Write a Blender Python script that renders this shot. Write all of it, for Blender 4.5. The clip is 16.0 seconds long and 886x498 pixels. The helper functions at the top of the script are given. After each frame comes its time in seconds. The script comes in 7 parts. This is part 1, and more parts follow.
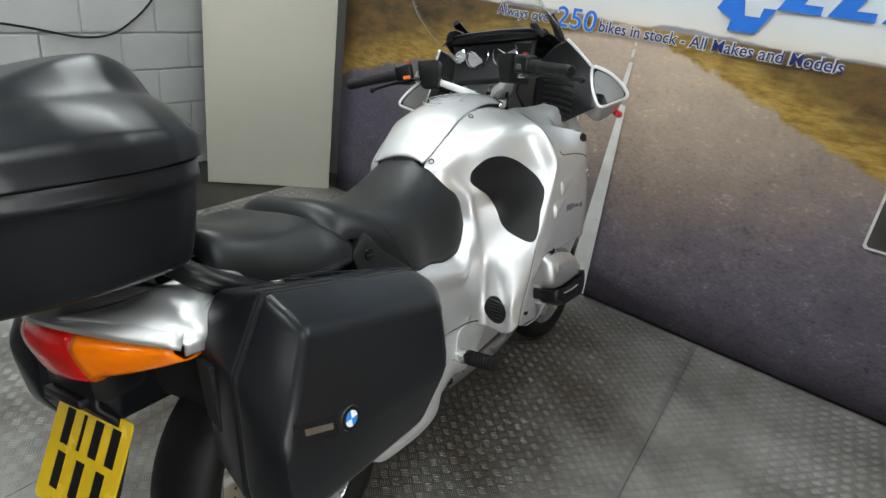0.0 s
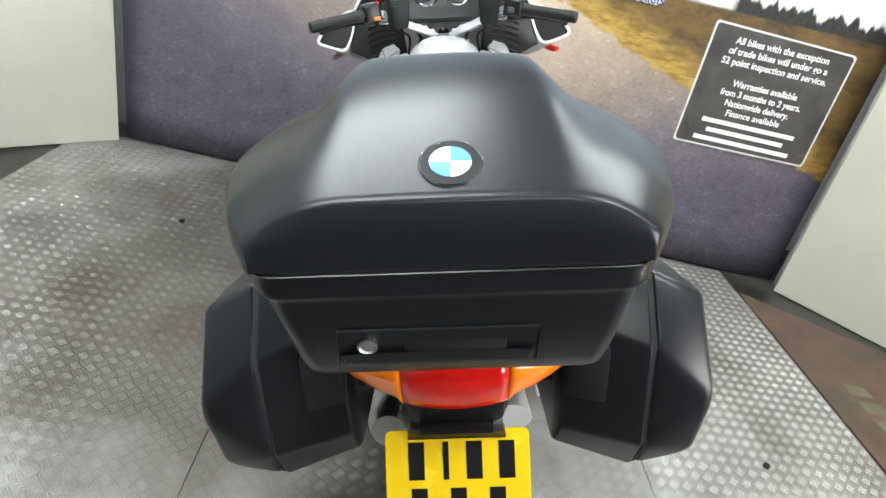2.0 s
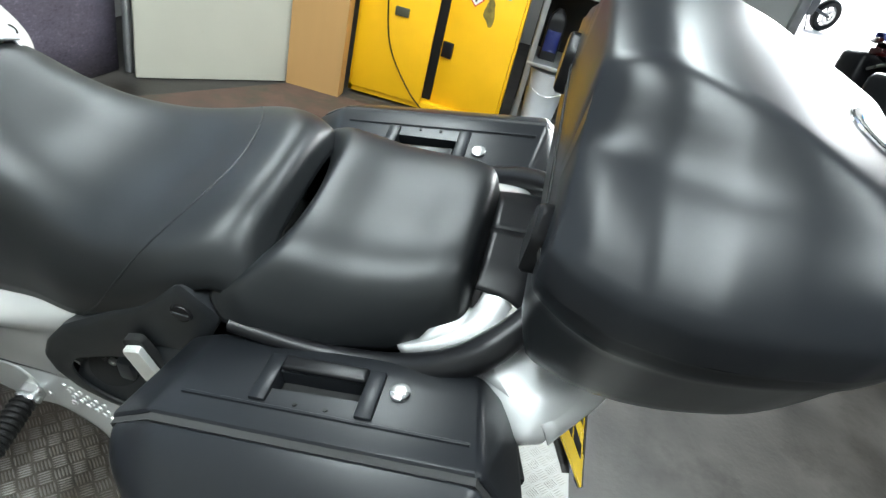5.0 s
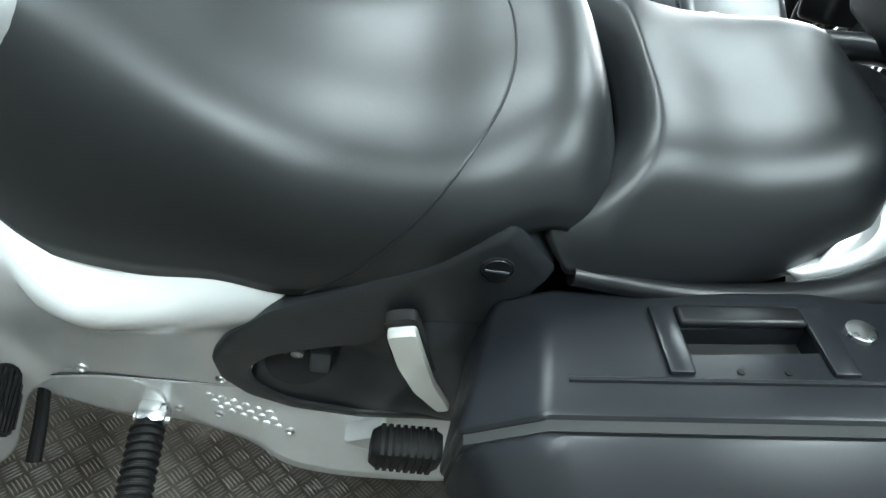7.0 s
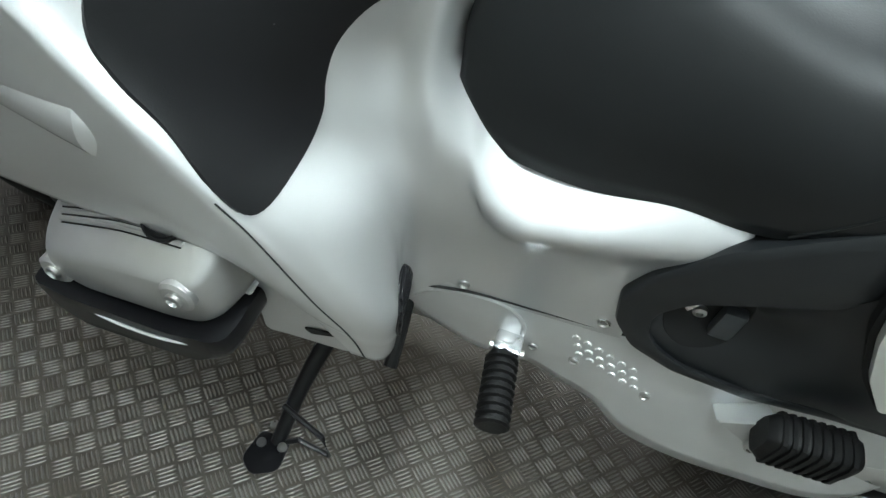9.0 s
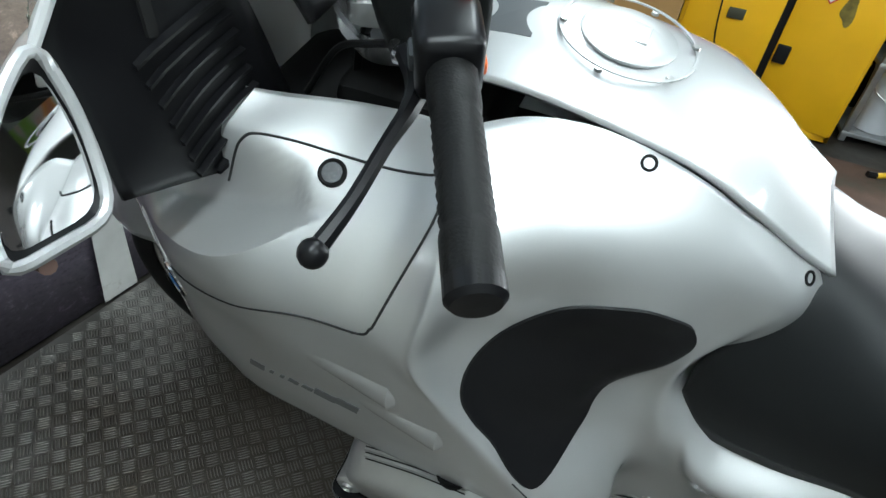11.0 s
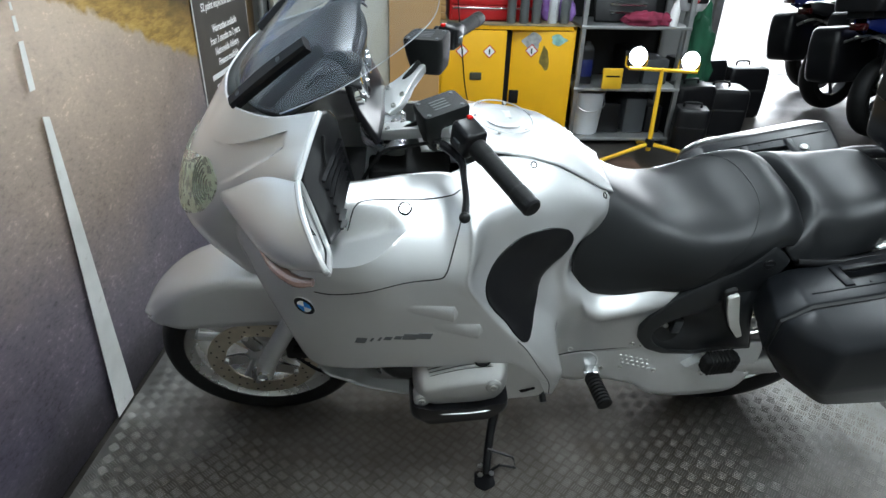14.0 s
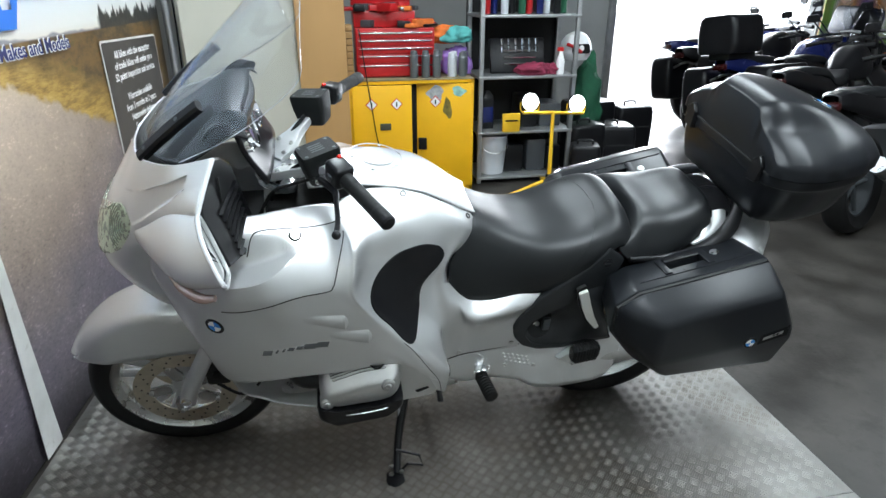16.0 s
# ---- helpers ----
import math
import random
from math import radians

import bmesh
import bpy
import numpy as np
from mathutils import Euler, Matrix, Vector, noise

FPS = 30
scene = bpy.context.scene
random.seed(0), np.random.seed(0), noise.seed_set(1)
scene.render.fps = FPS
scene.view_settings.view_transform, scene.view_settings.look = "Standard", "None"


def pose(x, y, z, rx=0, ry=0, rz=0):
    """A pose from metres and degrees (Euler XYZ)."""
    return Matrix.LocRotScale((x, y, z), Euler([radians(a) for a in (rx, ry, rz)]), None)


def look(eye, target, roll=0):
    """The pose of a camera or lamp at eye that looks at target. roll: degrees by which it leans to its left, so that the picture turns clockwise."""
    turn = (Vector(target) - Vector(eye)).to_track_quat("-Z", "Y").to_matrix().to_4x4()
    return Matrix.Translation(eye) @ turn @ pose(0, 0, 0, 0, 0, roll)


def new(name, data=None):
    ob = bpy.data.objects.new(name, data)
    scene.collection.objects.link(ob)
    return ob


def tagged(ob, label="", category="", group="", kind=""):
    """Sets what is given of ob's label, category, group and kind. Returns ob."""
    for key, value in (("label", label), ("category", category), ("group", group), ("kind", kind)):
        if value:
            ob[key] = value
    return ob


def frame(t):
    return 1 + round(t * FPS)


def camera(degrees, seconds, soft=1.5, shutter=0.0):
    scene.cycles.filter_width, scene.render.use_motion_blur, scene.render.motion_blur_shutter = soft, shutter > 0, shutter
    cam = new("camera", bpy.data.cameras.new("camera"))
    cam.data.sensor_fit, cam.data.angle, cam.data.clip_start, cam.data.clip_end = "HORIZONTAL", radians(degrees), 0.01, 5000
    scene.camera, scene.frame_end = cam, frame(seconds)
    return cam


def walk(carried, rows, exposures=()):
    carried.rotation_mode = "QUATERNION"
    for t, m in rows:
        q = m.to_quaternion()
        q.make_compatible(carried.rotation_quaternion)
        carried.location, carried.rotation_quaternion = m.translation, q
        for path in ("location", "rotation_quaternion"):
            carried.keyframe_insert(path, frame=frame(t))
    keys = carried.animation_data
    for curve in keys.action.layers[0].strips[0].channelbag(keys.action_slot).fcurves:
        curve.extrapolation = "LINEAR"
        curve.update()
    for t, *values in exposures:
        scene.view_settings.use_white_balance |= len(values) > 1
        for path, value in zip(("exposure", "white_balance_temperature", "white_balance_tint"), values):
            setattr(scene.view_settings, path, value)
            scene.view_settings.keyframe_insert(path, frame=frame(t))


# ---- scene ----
cam = camera(72.5, 16.0)
PATH = [
    (0, (-0.785, -0.736, 1.417), (0.789, 0.174, 0.585), 8.0),
    (0.5, (-0.925, -0.535, 1.349), (0.656, 0.205, 0.372), 11.4),
    (1, (-1.04, -0.207, 1.336), (0.557, 0.378, 0.284), 12.7),
    (1.5, (-1.134, 0.088, 1.358), (0.611, 0.334, 0.412), 12.2),
    (2, (-1.113, 0.36, 1.359), (0.654, 0.162, 0.443), 13.2),
    (2.5, (-1.009, 0.628, 1.351), (0.617, 0.074, 0.327), 15.0),
    (3, (-0.914, 0.901, 1.342), (0.436, -0.164, 0.321), 13.6),
    (3.5, (-0.732, 1.004, 1.304), (0.297, -0.357, 0.26), 13.6),
    (5.8, (0.11, 0.896, 1.268), (-0.148, -0.766, 0.186), 15.5),
    (6, (0.157, 0.862, 1.232), (-0.136, -0.78, 0.127), 15.7),
    (6.5, (0.248, 0.835, 1.14), (-0.046, -0.791, 0.013), 15.6),
    (7, (0.325, 0.824, 1.043), (0.034, -0.759, -0.144), 15.0),
    (7.5, (0.37, 0.82, 0.969), (0.104, -0.739, -0.255), 16.0),
    (8, (0.43, 0.816, 0.918), (0.313, -0.703, -0.378), 15.7),
    (8.5, (0.487, 0.831, 0.891), (0.561, -0.668, -0.432), 13.8),
    (9, (0.566, 0.85, 0.909), (0.835, -0.642, -0.396), 11.6),
    (9.5, (0.62, 0.87, 0.963), (1.078, -0.64, -0.267), 8.4),
    (10, (0.679, 0.893, 1.047), (1.229, -0.605, -0.158), 7.6),
    (10.2, (0.705, 0.91, 1.086), (1.252, -0.577, -0.134), 8.5),
    (12.3, (1.09, 1.04, 1.392), (1.234, -0.625, 0.292), 5.3),
    (12.5, (1.137, 1.105, 1.409), (1.2, -0.586, 0.343), 4.8),
    (13, (1.221, 1.294, 1.438), (1.096, -0.426, 0.424), 3.9),
    (13.5, (1.211, 1.443, 1.432), (1.033, -0.281, 0.435), 3.4),
    (14, (1.114, 1.627, 1.439), (0.953, -0.121, 0.482), 1.9),
    (14.5, (1.044, 1.774, 1.459), (0.862, -0.003, 0.559), 0.3),
    (15, (1.014, 1.863, 1.473), (0.773, 0.082, 0.596), -0.9),
    (15.5, (1.002, 1.899, 1.488), (0.678, 0.114, 0.646), -0.5),
    (16, (0.999, 1.92, 1.488), (0.644, 0.126, 0.68), 0.1),
]
EXPOSURES = [(0, -.74, 6650, 10), (1.0, -.1, 6650, 10), (1.5, .1, 6800, 10), (2.0, .45, 6600, 10), (2.5, .66, 6500, 10), (3.5, .32, 6450, 9), (6.0, .58, 6200, 4), (7.0, .6, 6100, 2), (7.5, .85, 6100, 2), (8.5, .72, 6250, 4), (9.0, .3, 6250, 4), (9.5, .1, 6250, 3), (10.0, -.15, 6250, 3),
             (12.5, -.68, 6050, 8), (13.0, -.6, 6100, 8), (15.0, -.2, 6150, 9), (16.0, -.1, 6150, 9)]
walk(cam, [(t, look(eye, target, roll)) for t, eye, target, roll in PATH], EXPOSURES)

# ------------------------------------------------------------- world and light
world = bpy.data.worlds.new("world")
scene.world = world
world.use_nodes = True
_nt = world.node_tree
_sky = _nt.nodes.new("ShaderNodeTexSky")
_sky.sky_type, _sky.sun_disc, _sky.sun_elevation, _sky.sun_rotation = "NISHITA", False, radians(40), radians(200)
_nt.links.new(_sky.outputs[0], _nt.nodes["Background"].inputs[0])
_nt.nodes["Background"].inputs[1].default_value = 0.12
_sun = bpy.data.lights.new("sun", "SUN")
_sun.energy, _sun.angle, _sun.color = 5.0, radians(0.5), (1, 0.95, 0.88)
new("sun", _sun).matrix_world = look((0, 0, 0), (0.35, 0.55, -0.75))


def area(name, at, to, sx, sy, watts, color=(1, 1, 1)):
    """A rectangular lamp."""
    li = bpy.data.lights.new(name, "AREA")
    li.shape, li.size, li.size_y, li.energy, li.color = "RECTANGLE", sx, sy, watts, color
    ob = new(name, li)
    ob.matrix_world = look(at, to)
    return ob


# daylight through the roller door opening
area("door_daylight", (-3.3, -5.4, 1.5), (-2.0, 0, 0.8), 2.4, 2.4, 260, (0.93, 0.97, 1.0))
# ceiling strip lamps (their fittings hang below the ceiling)
CEILING_LAMPS = [(0.8, 1.35), (-0.9, 1.35), (0.9, -1.1), (-1.0, -1.1), (-3.2, 0.0)]
for _x, _y in CEILING_LAMPS:
    area("strip_light", (_x, _y, 2.93), (_x, _y + 0.0001, 0), 0.30, 1.5, 66 if _y > 0 else 52, (0.92, 1.0, 1.02))

# ------------------------------------------------------------- materials


def mat(name, color, rough=0.5, metal=0.0, vary=0.12, scale=8.0, bump=0.0, bscale=120.0, spots=None, coat=0.0, rvary=0.1, ior=1.45, stretch=(1, 1, 1), world=False):
    """A procedural surface: colour with large and fine variation, roughness variation and fine relief."""
    m = bpy.data.materials.new(name)
    m.use_nodes = True
    nt = m.node_tree
    b = nt.nodes["Principled BSDF"]
    tc = nt.nodes.new("ShaderNodeTexCoord")
    mp = nt.nodes.new("ShaderNodeMapping")
    mp.inputs["Scale"].default_value = stretch
    nt.links.new(nt.nodes.new("ShaderNodeNewGeometry").outputs["Position"] if world else tc.outputs["Object"], mp.inputs[0])
    n1, n2 = nt.nodes.new("ShaderNodeTexNoise"), nt.nodes.new("ShaderNodeTexNoise")
    n1.inputs["Scale"].default_value, n1.inputs["Detail"].default_value = scale, 6
    n2.inputs["Scale"].default_value, n2.inputs["Detail"].default_value = bscale, 3
    for n in (n1, n2):
        nt.links.new(mp.outputs[0], n.inputs["Vector"])
    ramp = nt.nodes.new("ShaderNodeValToRGB")
    ramp.color_ramp.elements[0].position, ramp.color_ramp.elements[1].position = 0.3, 0.7
    lo, hi = [c * (1 - vary) for c in color], [min(1, c * (1 + vary)) for c in color]
    ramp.color_ramp.elements[0].color, ramp.color_ramp.elements[1].color = (*lo, 1), (*hi, 1)
    nt.links.new(n1.outputs["Fac"], ramp.inputs[0])
    out = ramp.outputs[0]
    if spots:
        col, amount, sc = spots
        n3 = nt.nodes.new("ShaderNodeTexNoise")
        n3.inputs["Scale"].default_value, n3.inputs["Detail"].default_value, n3.inputs["Roughness"].default_value = sc, 8, 0.7
        nt.links.new(mp.outputs[0], n3.inputs["Vector"])
        r3 = nt.nodes.new("ShaderNodeValToRGB")
        r3.color_ramp.elements[0].position, r3.color_ramp.elements[1].position = 1 - amount - 0.05, 1 - amount + 0.1
        mix = nt.nodes.new("ShaderNodeMix")
        mix.data_type = "RGBA"
        nt.links.new(n3.outputs["Fac"], r3.inputs[0])
        nt.links.new(r3.outputs[0], mix.inputs["Factor"])
        nt.links.new(out, mix.inputs["A"])
        mix.inputs["B"].default_value = (*col, 1)
        out = mix.outputs["Result"]
    nt.links.new(out, b.inputs["Base Color"])
    mr = nt.nodes.new("ShaderNodeMapRange")
    mr.inputs["To Min"].default_value, mr.inputs["To Max"].default_value = max(0.02, rough - rvary), min(1, rough + rvary)
    nt.links.new(n1.outputs["Fac"], mr.inputs["Value"])
    nt.links.new(mr.outputs[0], b.inputs["Roughness"])
    b.inputs["Metallic"].default_value, b.inputs["IOR"].default_value, b.inputs["Coat Weight"].default_value = metal, ior, coat
    b.inputs["Coat Roughness"].default_value = 0.06
    if bump:
        bp = nt.nodes.new("ShaderNodeBump")
        bp.inputs["Strength"].default_value, bp.inputs["Distance"].default_value = bump, 0.002
        nt.links.new(n2.outputs["Fac"], bp.inputs["Height"])
        nt.links.new(bp.outputs[0], b.inputs["Normal"])
    return m


def glow(name, color, strength):
    m = bpy.data.materials.new(name)
    m.use_nodes = True
    b = m.node_tree.nodes["Principled BSDF"]
    b.inputs["Base Color"].default_value = (*color, 1)
    b.inputs["Emission Color"].default_value, b.inputs["Emission Strength"].default_value = (*color, 1), strength
    return m


def clear(name, color, rough=0.02, ior=1.45):
    m = bpy.data.materials.new(name)
    m.use_nodes = True
    b = m.node_tree.nodes["Principled BSDF"]
    b.inputs["Base Color"].default_value = (*color, 1)
    b.inputs["Transmission Weight"].default_value, b.inputs["Roughness"].default_value, b.inputs["IOR"].default_value = 1, rough, ior
    return m


SILVER = mat("silver_paint", (0.68, 0.685, 0.685), 0.45, 0.76, 0.015, 3, 0.02, 2500, coat=1.0, rvary=0.02)
SILVER_PLATE = mat("cast_silver", (0.72, 0.73, 0.73), 0.40, 0.70, 0.05, 12, 0.08, 900, rvary=0.05)
CASTING = mat("engine_casting", (0.50, 0.50, 0.49), 0.42, 0.80, 0.08, 14, 0.10, 900, rvary=0.06)
ALU = mat("polished_alloy", (0.72, 0.73, 0.74), 0.22, 1.0, 0.05, 20, 0.03, 600)
STEEL = mat("steel", (0.55, 0.55, 0.54), 0.3, 1.0, 0.1, 25, 0.04, 500)
CHROME = mat("chrome", (0.85, 0.85, 0.86), 0.08, 1.0, 0.02, 5, rvary=0.03)
LEATHER = mat("seat_vinyl", (0.007, 0.008, 0.009), 0.41, 0, 0.12, 6, 0.05, 500, rvary=0.06, ior=1.45)
CASE = mat("case_plastic", (0.009, 0.010, 0.012), 0.32, 0, 0.1, 5, 0.05, 900, rvary=0.05, ior=1.34, spots=((0.015, 0.016, 0.018), 0.22, 40))
BLACK = mat("black_plastic", (0.006, 0.006, 0.007), 0.34, 0, 0.15, 10, 0.04, 900, ior=1.36)
# near-black for hollows and gaps: their shade is put into the colour
DARK = mat("hollow_shade", (0.006, 0.006, 0.006), 0.8, 0, 0.2, 10)
RUBBER = mat("rubber", (0.007, 0.007, 0.007), 0.55, 0, 0.2, 15, 0.2, 400, ior=1.33)
GAP = mat("panel_gap", (0.02, 0.02, 0.02), 0.8)
PAD = mat("knee_pad_rubber", (0.006, 0.006, 0.007), 0.36, 0, 0.1, 8, 0.15, 900, ior=1.36)
COVERED = mat("side_cover_plastic", (0.012, 0.0135, 0.015), 0.38, 0, 0.12, 10, 0.06, 900, ior=1.45)
MATT = mat("matt_black_moulding", (0.010, 0.011, 0.011), 0.5, 0, 0.12, 10, 0.12, 700, ior=1.25)
GREY = mat("grey_plastic", (0.05, 0.055, 0.06), 0.42, 0, 0.1, 8, 0.1, 900)
AMBER = mat("amber_lens", (0.95, 0.20, 0.002), 0.16, 0, 0.08, 40, 0.15, 300, coat=.2, ior=1.4)
RED = mat("red_lens", (0.60, 0.008, 0.005), 0.12, 0, 0.15, 30, 0.15, 300, coat=.3)
YPLATE = mat("yellow_plate", (0.85, 0.56, 0.01), 0.25, 0, 0.04, 12, coat=0.5)
INK = mat("black_ink", (0.008, 0.008, 0.008), 0.5, ior=1.25)
WHITE = mat("white_enamel", (0.8, 0.8, 0.8), 0.4)
BLUE = mat("blue_enamel", (0.02, 0.22, 0.65), 0.4)
DECAL = mat("grey_decal", (0.11, 0.115, 0.12), 0.4)


def sheet_clear(name, tint):
    """Thin clear sheet: see-through with a mirror gloss that grows at a slant."""
    m = bpy.data.materials.new(name)
    m.use_nodes = True
    nt = m.node_tree
    nt.nodes.remove(nt.nodes["Principled BSDF"])
    see, gloss = nt.nodes.new("ShaderNodeBsdfTransparent"), nt.nodes.new("ShaderNodeBsdfGlossy")
    see.inputs["Color"].default_value = (*tint, 1)
    gloss.inputs["Roughness"].default_value = .02
    lw, mx = nt.nodes.new("ShaderNodeLayerWeight"), nt.nodes.new("ShaderNodeMixShader")
    lw.inputs["Blend"].default_value = .5
    up, gain = nt.nodes.new("ShaderNodeMath"), nt.nodes.new("ShaderNodeMath")
    up.operation, up.inputs[1].default_value = "POWER", 5
    gain.operation, gain.inputs[1].default_value, gain.inputs[2].default_value = "MULTIPLY_ADD", .55, .055
    nt.links.new(lw.outputs["Facing"], up.inputs[0])
    nt.links.new(up.outputs[0], gain.inputs[0])
    nt.links.new(gain.outputs[0], mx.inputs[0])
    nt.links.new(see.outputs[0], mx.inputs[1])
    nt.links.new(gloss.outputs[0], mx.inputs[2])
    nt.links.new(mx.outputs[0], nt.nodes["Material Output"].inputs["Surface"])
    return m


SCREEN = sheet_clear("screen_acrylic", (.96, .97, .98))
LENS = clear("headlamp_glass", (0.92, 0.97, 0.9), 0.03, 1.12)
MIRROR = mat("mirror_glass", (0.9, 0.9, 0.9), 0.02, 1.0, 0.01, rvary=0.01)

# ------------------------------------------------------------- mesh helpers
from mathutils.bvhtree import BVHTree


def spline(pts, n, closed=False):
    """Points on a Catmull-Rom curve through pts, n to a span."""
    P = [Vector(p) for p in pts]
    k = len(P)
    out = []
    for i in range(k if closed else k - 1):
        if closed:
            a, b, c, d = P[i - 1], P[i], P[(i + 1) % k], P[(i + 2) % k]
        else:
            b, c = P[i], P[i + 1]
            a = P[i - 1] if i else b * 2 - c
            d = P[i + 2] if i + 2 < k else c * 2 - b
        for j in range(n):
            t = j / n
            out.append(0.5 * (2 * b + (c - a) * t + (2 * a - 5 * b + 4 * c - d) * t * t + (3 * b - a - 3 * c + d) * t ** 3))
    if not closed:
        out.append(P[-1].copy())
    return out


def grid(bm, rows, wrap=False, cap=False):
    """Faces between rows of points of equal length."""
    vs = [[bm.verts.new(p) for p in r] for r in rows]
    m = len(rows[0])
    for a, b in zip(vs, vs[1:]):
        for j in range(m if wrap else m - 1):
            bm.faces.new((a[j], a[(j + 1) % m], b[(j + 1) % m], b[j]))
    if cap and wrap:
        bm.faces.new(list(reversed(vs[0])))
        bm.faces.new(vs[-1])
    return bm


def skin(net, nu=6, nv=6, wrap=False, cap=False, bm=None, flip=1):
    """A smooth surface through a net of control points; flip=-1 mirrors it across the bike."""
    bm = bm or bmesh.new()
    rows = [spline([(p[0], p[1] * flip, p[2]) for p in r], nv, wrap) for r in net]
    cols = [spline([r[j] for r in rows], nu) for j in range(len(rows[0]))]
    return grid(bm, [[c[i] for c in cols] for i in range(len(cols[0]))], wrap, cap)


def roundpoly(pts, r, n=4):
    """A closed polygon with its corners rounded, n + 1 points to a corner."""
    P = [Vector(p) for p in pts]
    out = []
    for i, p in enumerate(P):
        a, b = P[i - 1] - p, P[(i + 1) % len(P)] - p
        k = min(r, a.length * 0.45, b.length * 0.45)
        s, e = p + a.normalized() * k, p + b.normalized() * k
        for j in range(n + 1):
            t = j / n
            out.append(s * (1 - t) ** 2 + p * 2 * t * (1 - t) + e * t * t)
    return out


def loft(loops, nu=4, cap=True, bm=None, smooth=True):
    """A closed body through loops of equal length."""
    bm = bm or bmesh.new()
    if smooth:
        cols = [spline([l[j] for l in loops], nu) for j in range(len(loops[0]))]
        loops = [[c[i] for c in cols] for i in range(len(cols[0]))]
    return grid(bm, loops, True, cap)


def tube(pts, r, seg=10, n=6, bm=None, smooth=True, cap=True):
    """A round bar along pts; r: a number, or one for each point."""
    bm = bm or bmesh.new()
    rr = [r] * len(pts) if isinstance(r, (int, float)) else list(r)
    P4 = spline([(*p,) for p in pts], n) if smooth else [Vector(p) for p in pts]
    if smooth:
        R = []
        for i in range(len(rr) - 1):
            R += [rr[i] + (rr[i + 1] - rr[i]) * j / n for j in range(n)]
        R.append(rr[-1])
    else:
        R = rr
    rows = []
    up = Vector((0, 0, 1))
    for i, p in enumerate(P4):
        d = (P4[min(i + 1, len(P4) - 1)] - P4[max(i - 1, 0)]).normalized()
        s = d.cross(up)
        if s.length < 0.1:
            s = d.cross(Vector((0, 1, 0)))
        s.normalize()
        u = s.cross(d)
        rows.append([p + (s * math.cos(2 * math.pi * k / seg) + u * math.sin(2 * math.pi * k / seg)) * R[i] for k in range(seg)])
    return grid(bm, rows, True, cap)


def lathe(profile, axis=(0, 1, 0), at=(0, 0, 0), seg=32, bm=None, closed=False):
    """A body of revolution; profile: (along the axis, radius)."""
    bm = bm or bmesh.new()
    q = Vector((0, 0, 1)).rotation_difference(Vector(axis))
    rows = [[q @ Vector((r * math.cos(2 * math.pi * k / seg), r * math.sin(2 * math.pi * k / seg), h)) + Vector(at) for k in range(seg)] for h, r in profile]
    if closed:
        rows.append(rows[0])
    return grid(bm, rows, True, not closed)


def rbox(lo, hi, bevel=0.004, bm=None, m=None, seg=2):
    """A box with rounded edges."""
    bm = bm or bmesh.new()
    made = bmesh.ops.create_cube(bm, size=1)["verts"]
    for v in made:
        v.co = Vector([lo[k] + (v.co[k] + 0.5) * (hi[k] - lo[k]) for k in range(3)])
    es = list({e for v in made for e in v.link_edges})
    got = bmesh.ops.bevel(bm, geom=es, offset=min(bevel, min(abs(hi[k] - lo[k]) for k in range(3)) * 0.45), segments=seg, affect="EDGES", profile=0.5)
    if m is not None:
        vs = {v for f in got["faces"] for v in f.verts} | {v for v in made if v.is_valid}
        bmesh.ops.transform(bm, matrix=m, verts=list(vs))
    return bm


def slab(outline, d, bm=None, bevel=0.0):
    """A flat body: outline points extruded by the vector d, its face edges softened by bevel."""
    bm = bm or bmesh.new()
    d = Vector(d)
    P = [Vector(p) for p in outline]
    c = sum(P, Vector()) / len(P)
    loops = [P]
    if bevel:
        k = max(0.0, 1 - bevel / max((p - c).length for p in P))
        loops += [[p + d * (1 - min(1, bevel / d.length)) for p in P], [c + (p - c) * k + d for p in P]]
    else:
        loops += [[p + d for p in P]]
    return grid(bm, loops, True, True)


def part(name, bm, material, parent=None, label="", sharp=35, thick=0.0, ref=(.75, 0, .72)):
    """Link a bmesh as one mesh object under a thing or a part."""
    bmesh.ops.remove_doubles(bm, verts=bm.verts, dist=1e-6)
    bmesh.ops.recalc_face_normals(bm, faces=bm.faces)
    bm.normal_update()
    if thick:  # an open shell: turn its outside away from ref
        c = Vector(ref)
        if sum((f.calc_center_median() - c).dot(f.normal) * f.calc_area() for f in bm.faces) < 0:
            bmesh.ops.reverse_faces(bm, faces=bm.faces)
            bm.normal_update()
    me = bpy.data.meshes.new(name)
    bm.to_mesh(me)
    bm.free()
    for p in me.polygons:
        p.use_smooth = True
    me.set_sharp_from_angle(angle=radians(sharp))
    me.materials.append(material)
    ob = new(name, me)
    if thick:
        md = ob.modifiers.new("thickness", "SOLIDIFY")
        md.thickness, md.offset = thick, -1
    if parent is not None:
        ob.parent = parent
    if label:
        ob["label"] = label
    return ob


def thing(name, label, category, m=None, group="", kind=""):
    ob = tagged(new(name), label, category, group, kind)
    ob.empty_display_size = 0.1
    if m is not None:
        ob.matrix_basis = m
    return ob


def put(bm, parent, name, material, label="", **k):
    return part(name, bm, material, parent, label, **k)


def tree_of(bm):
    bm.verts.ensure_lookup_table()
    bm.normal_update()
    return BVHTree.FromBMesh(bm)


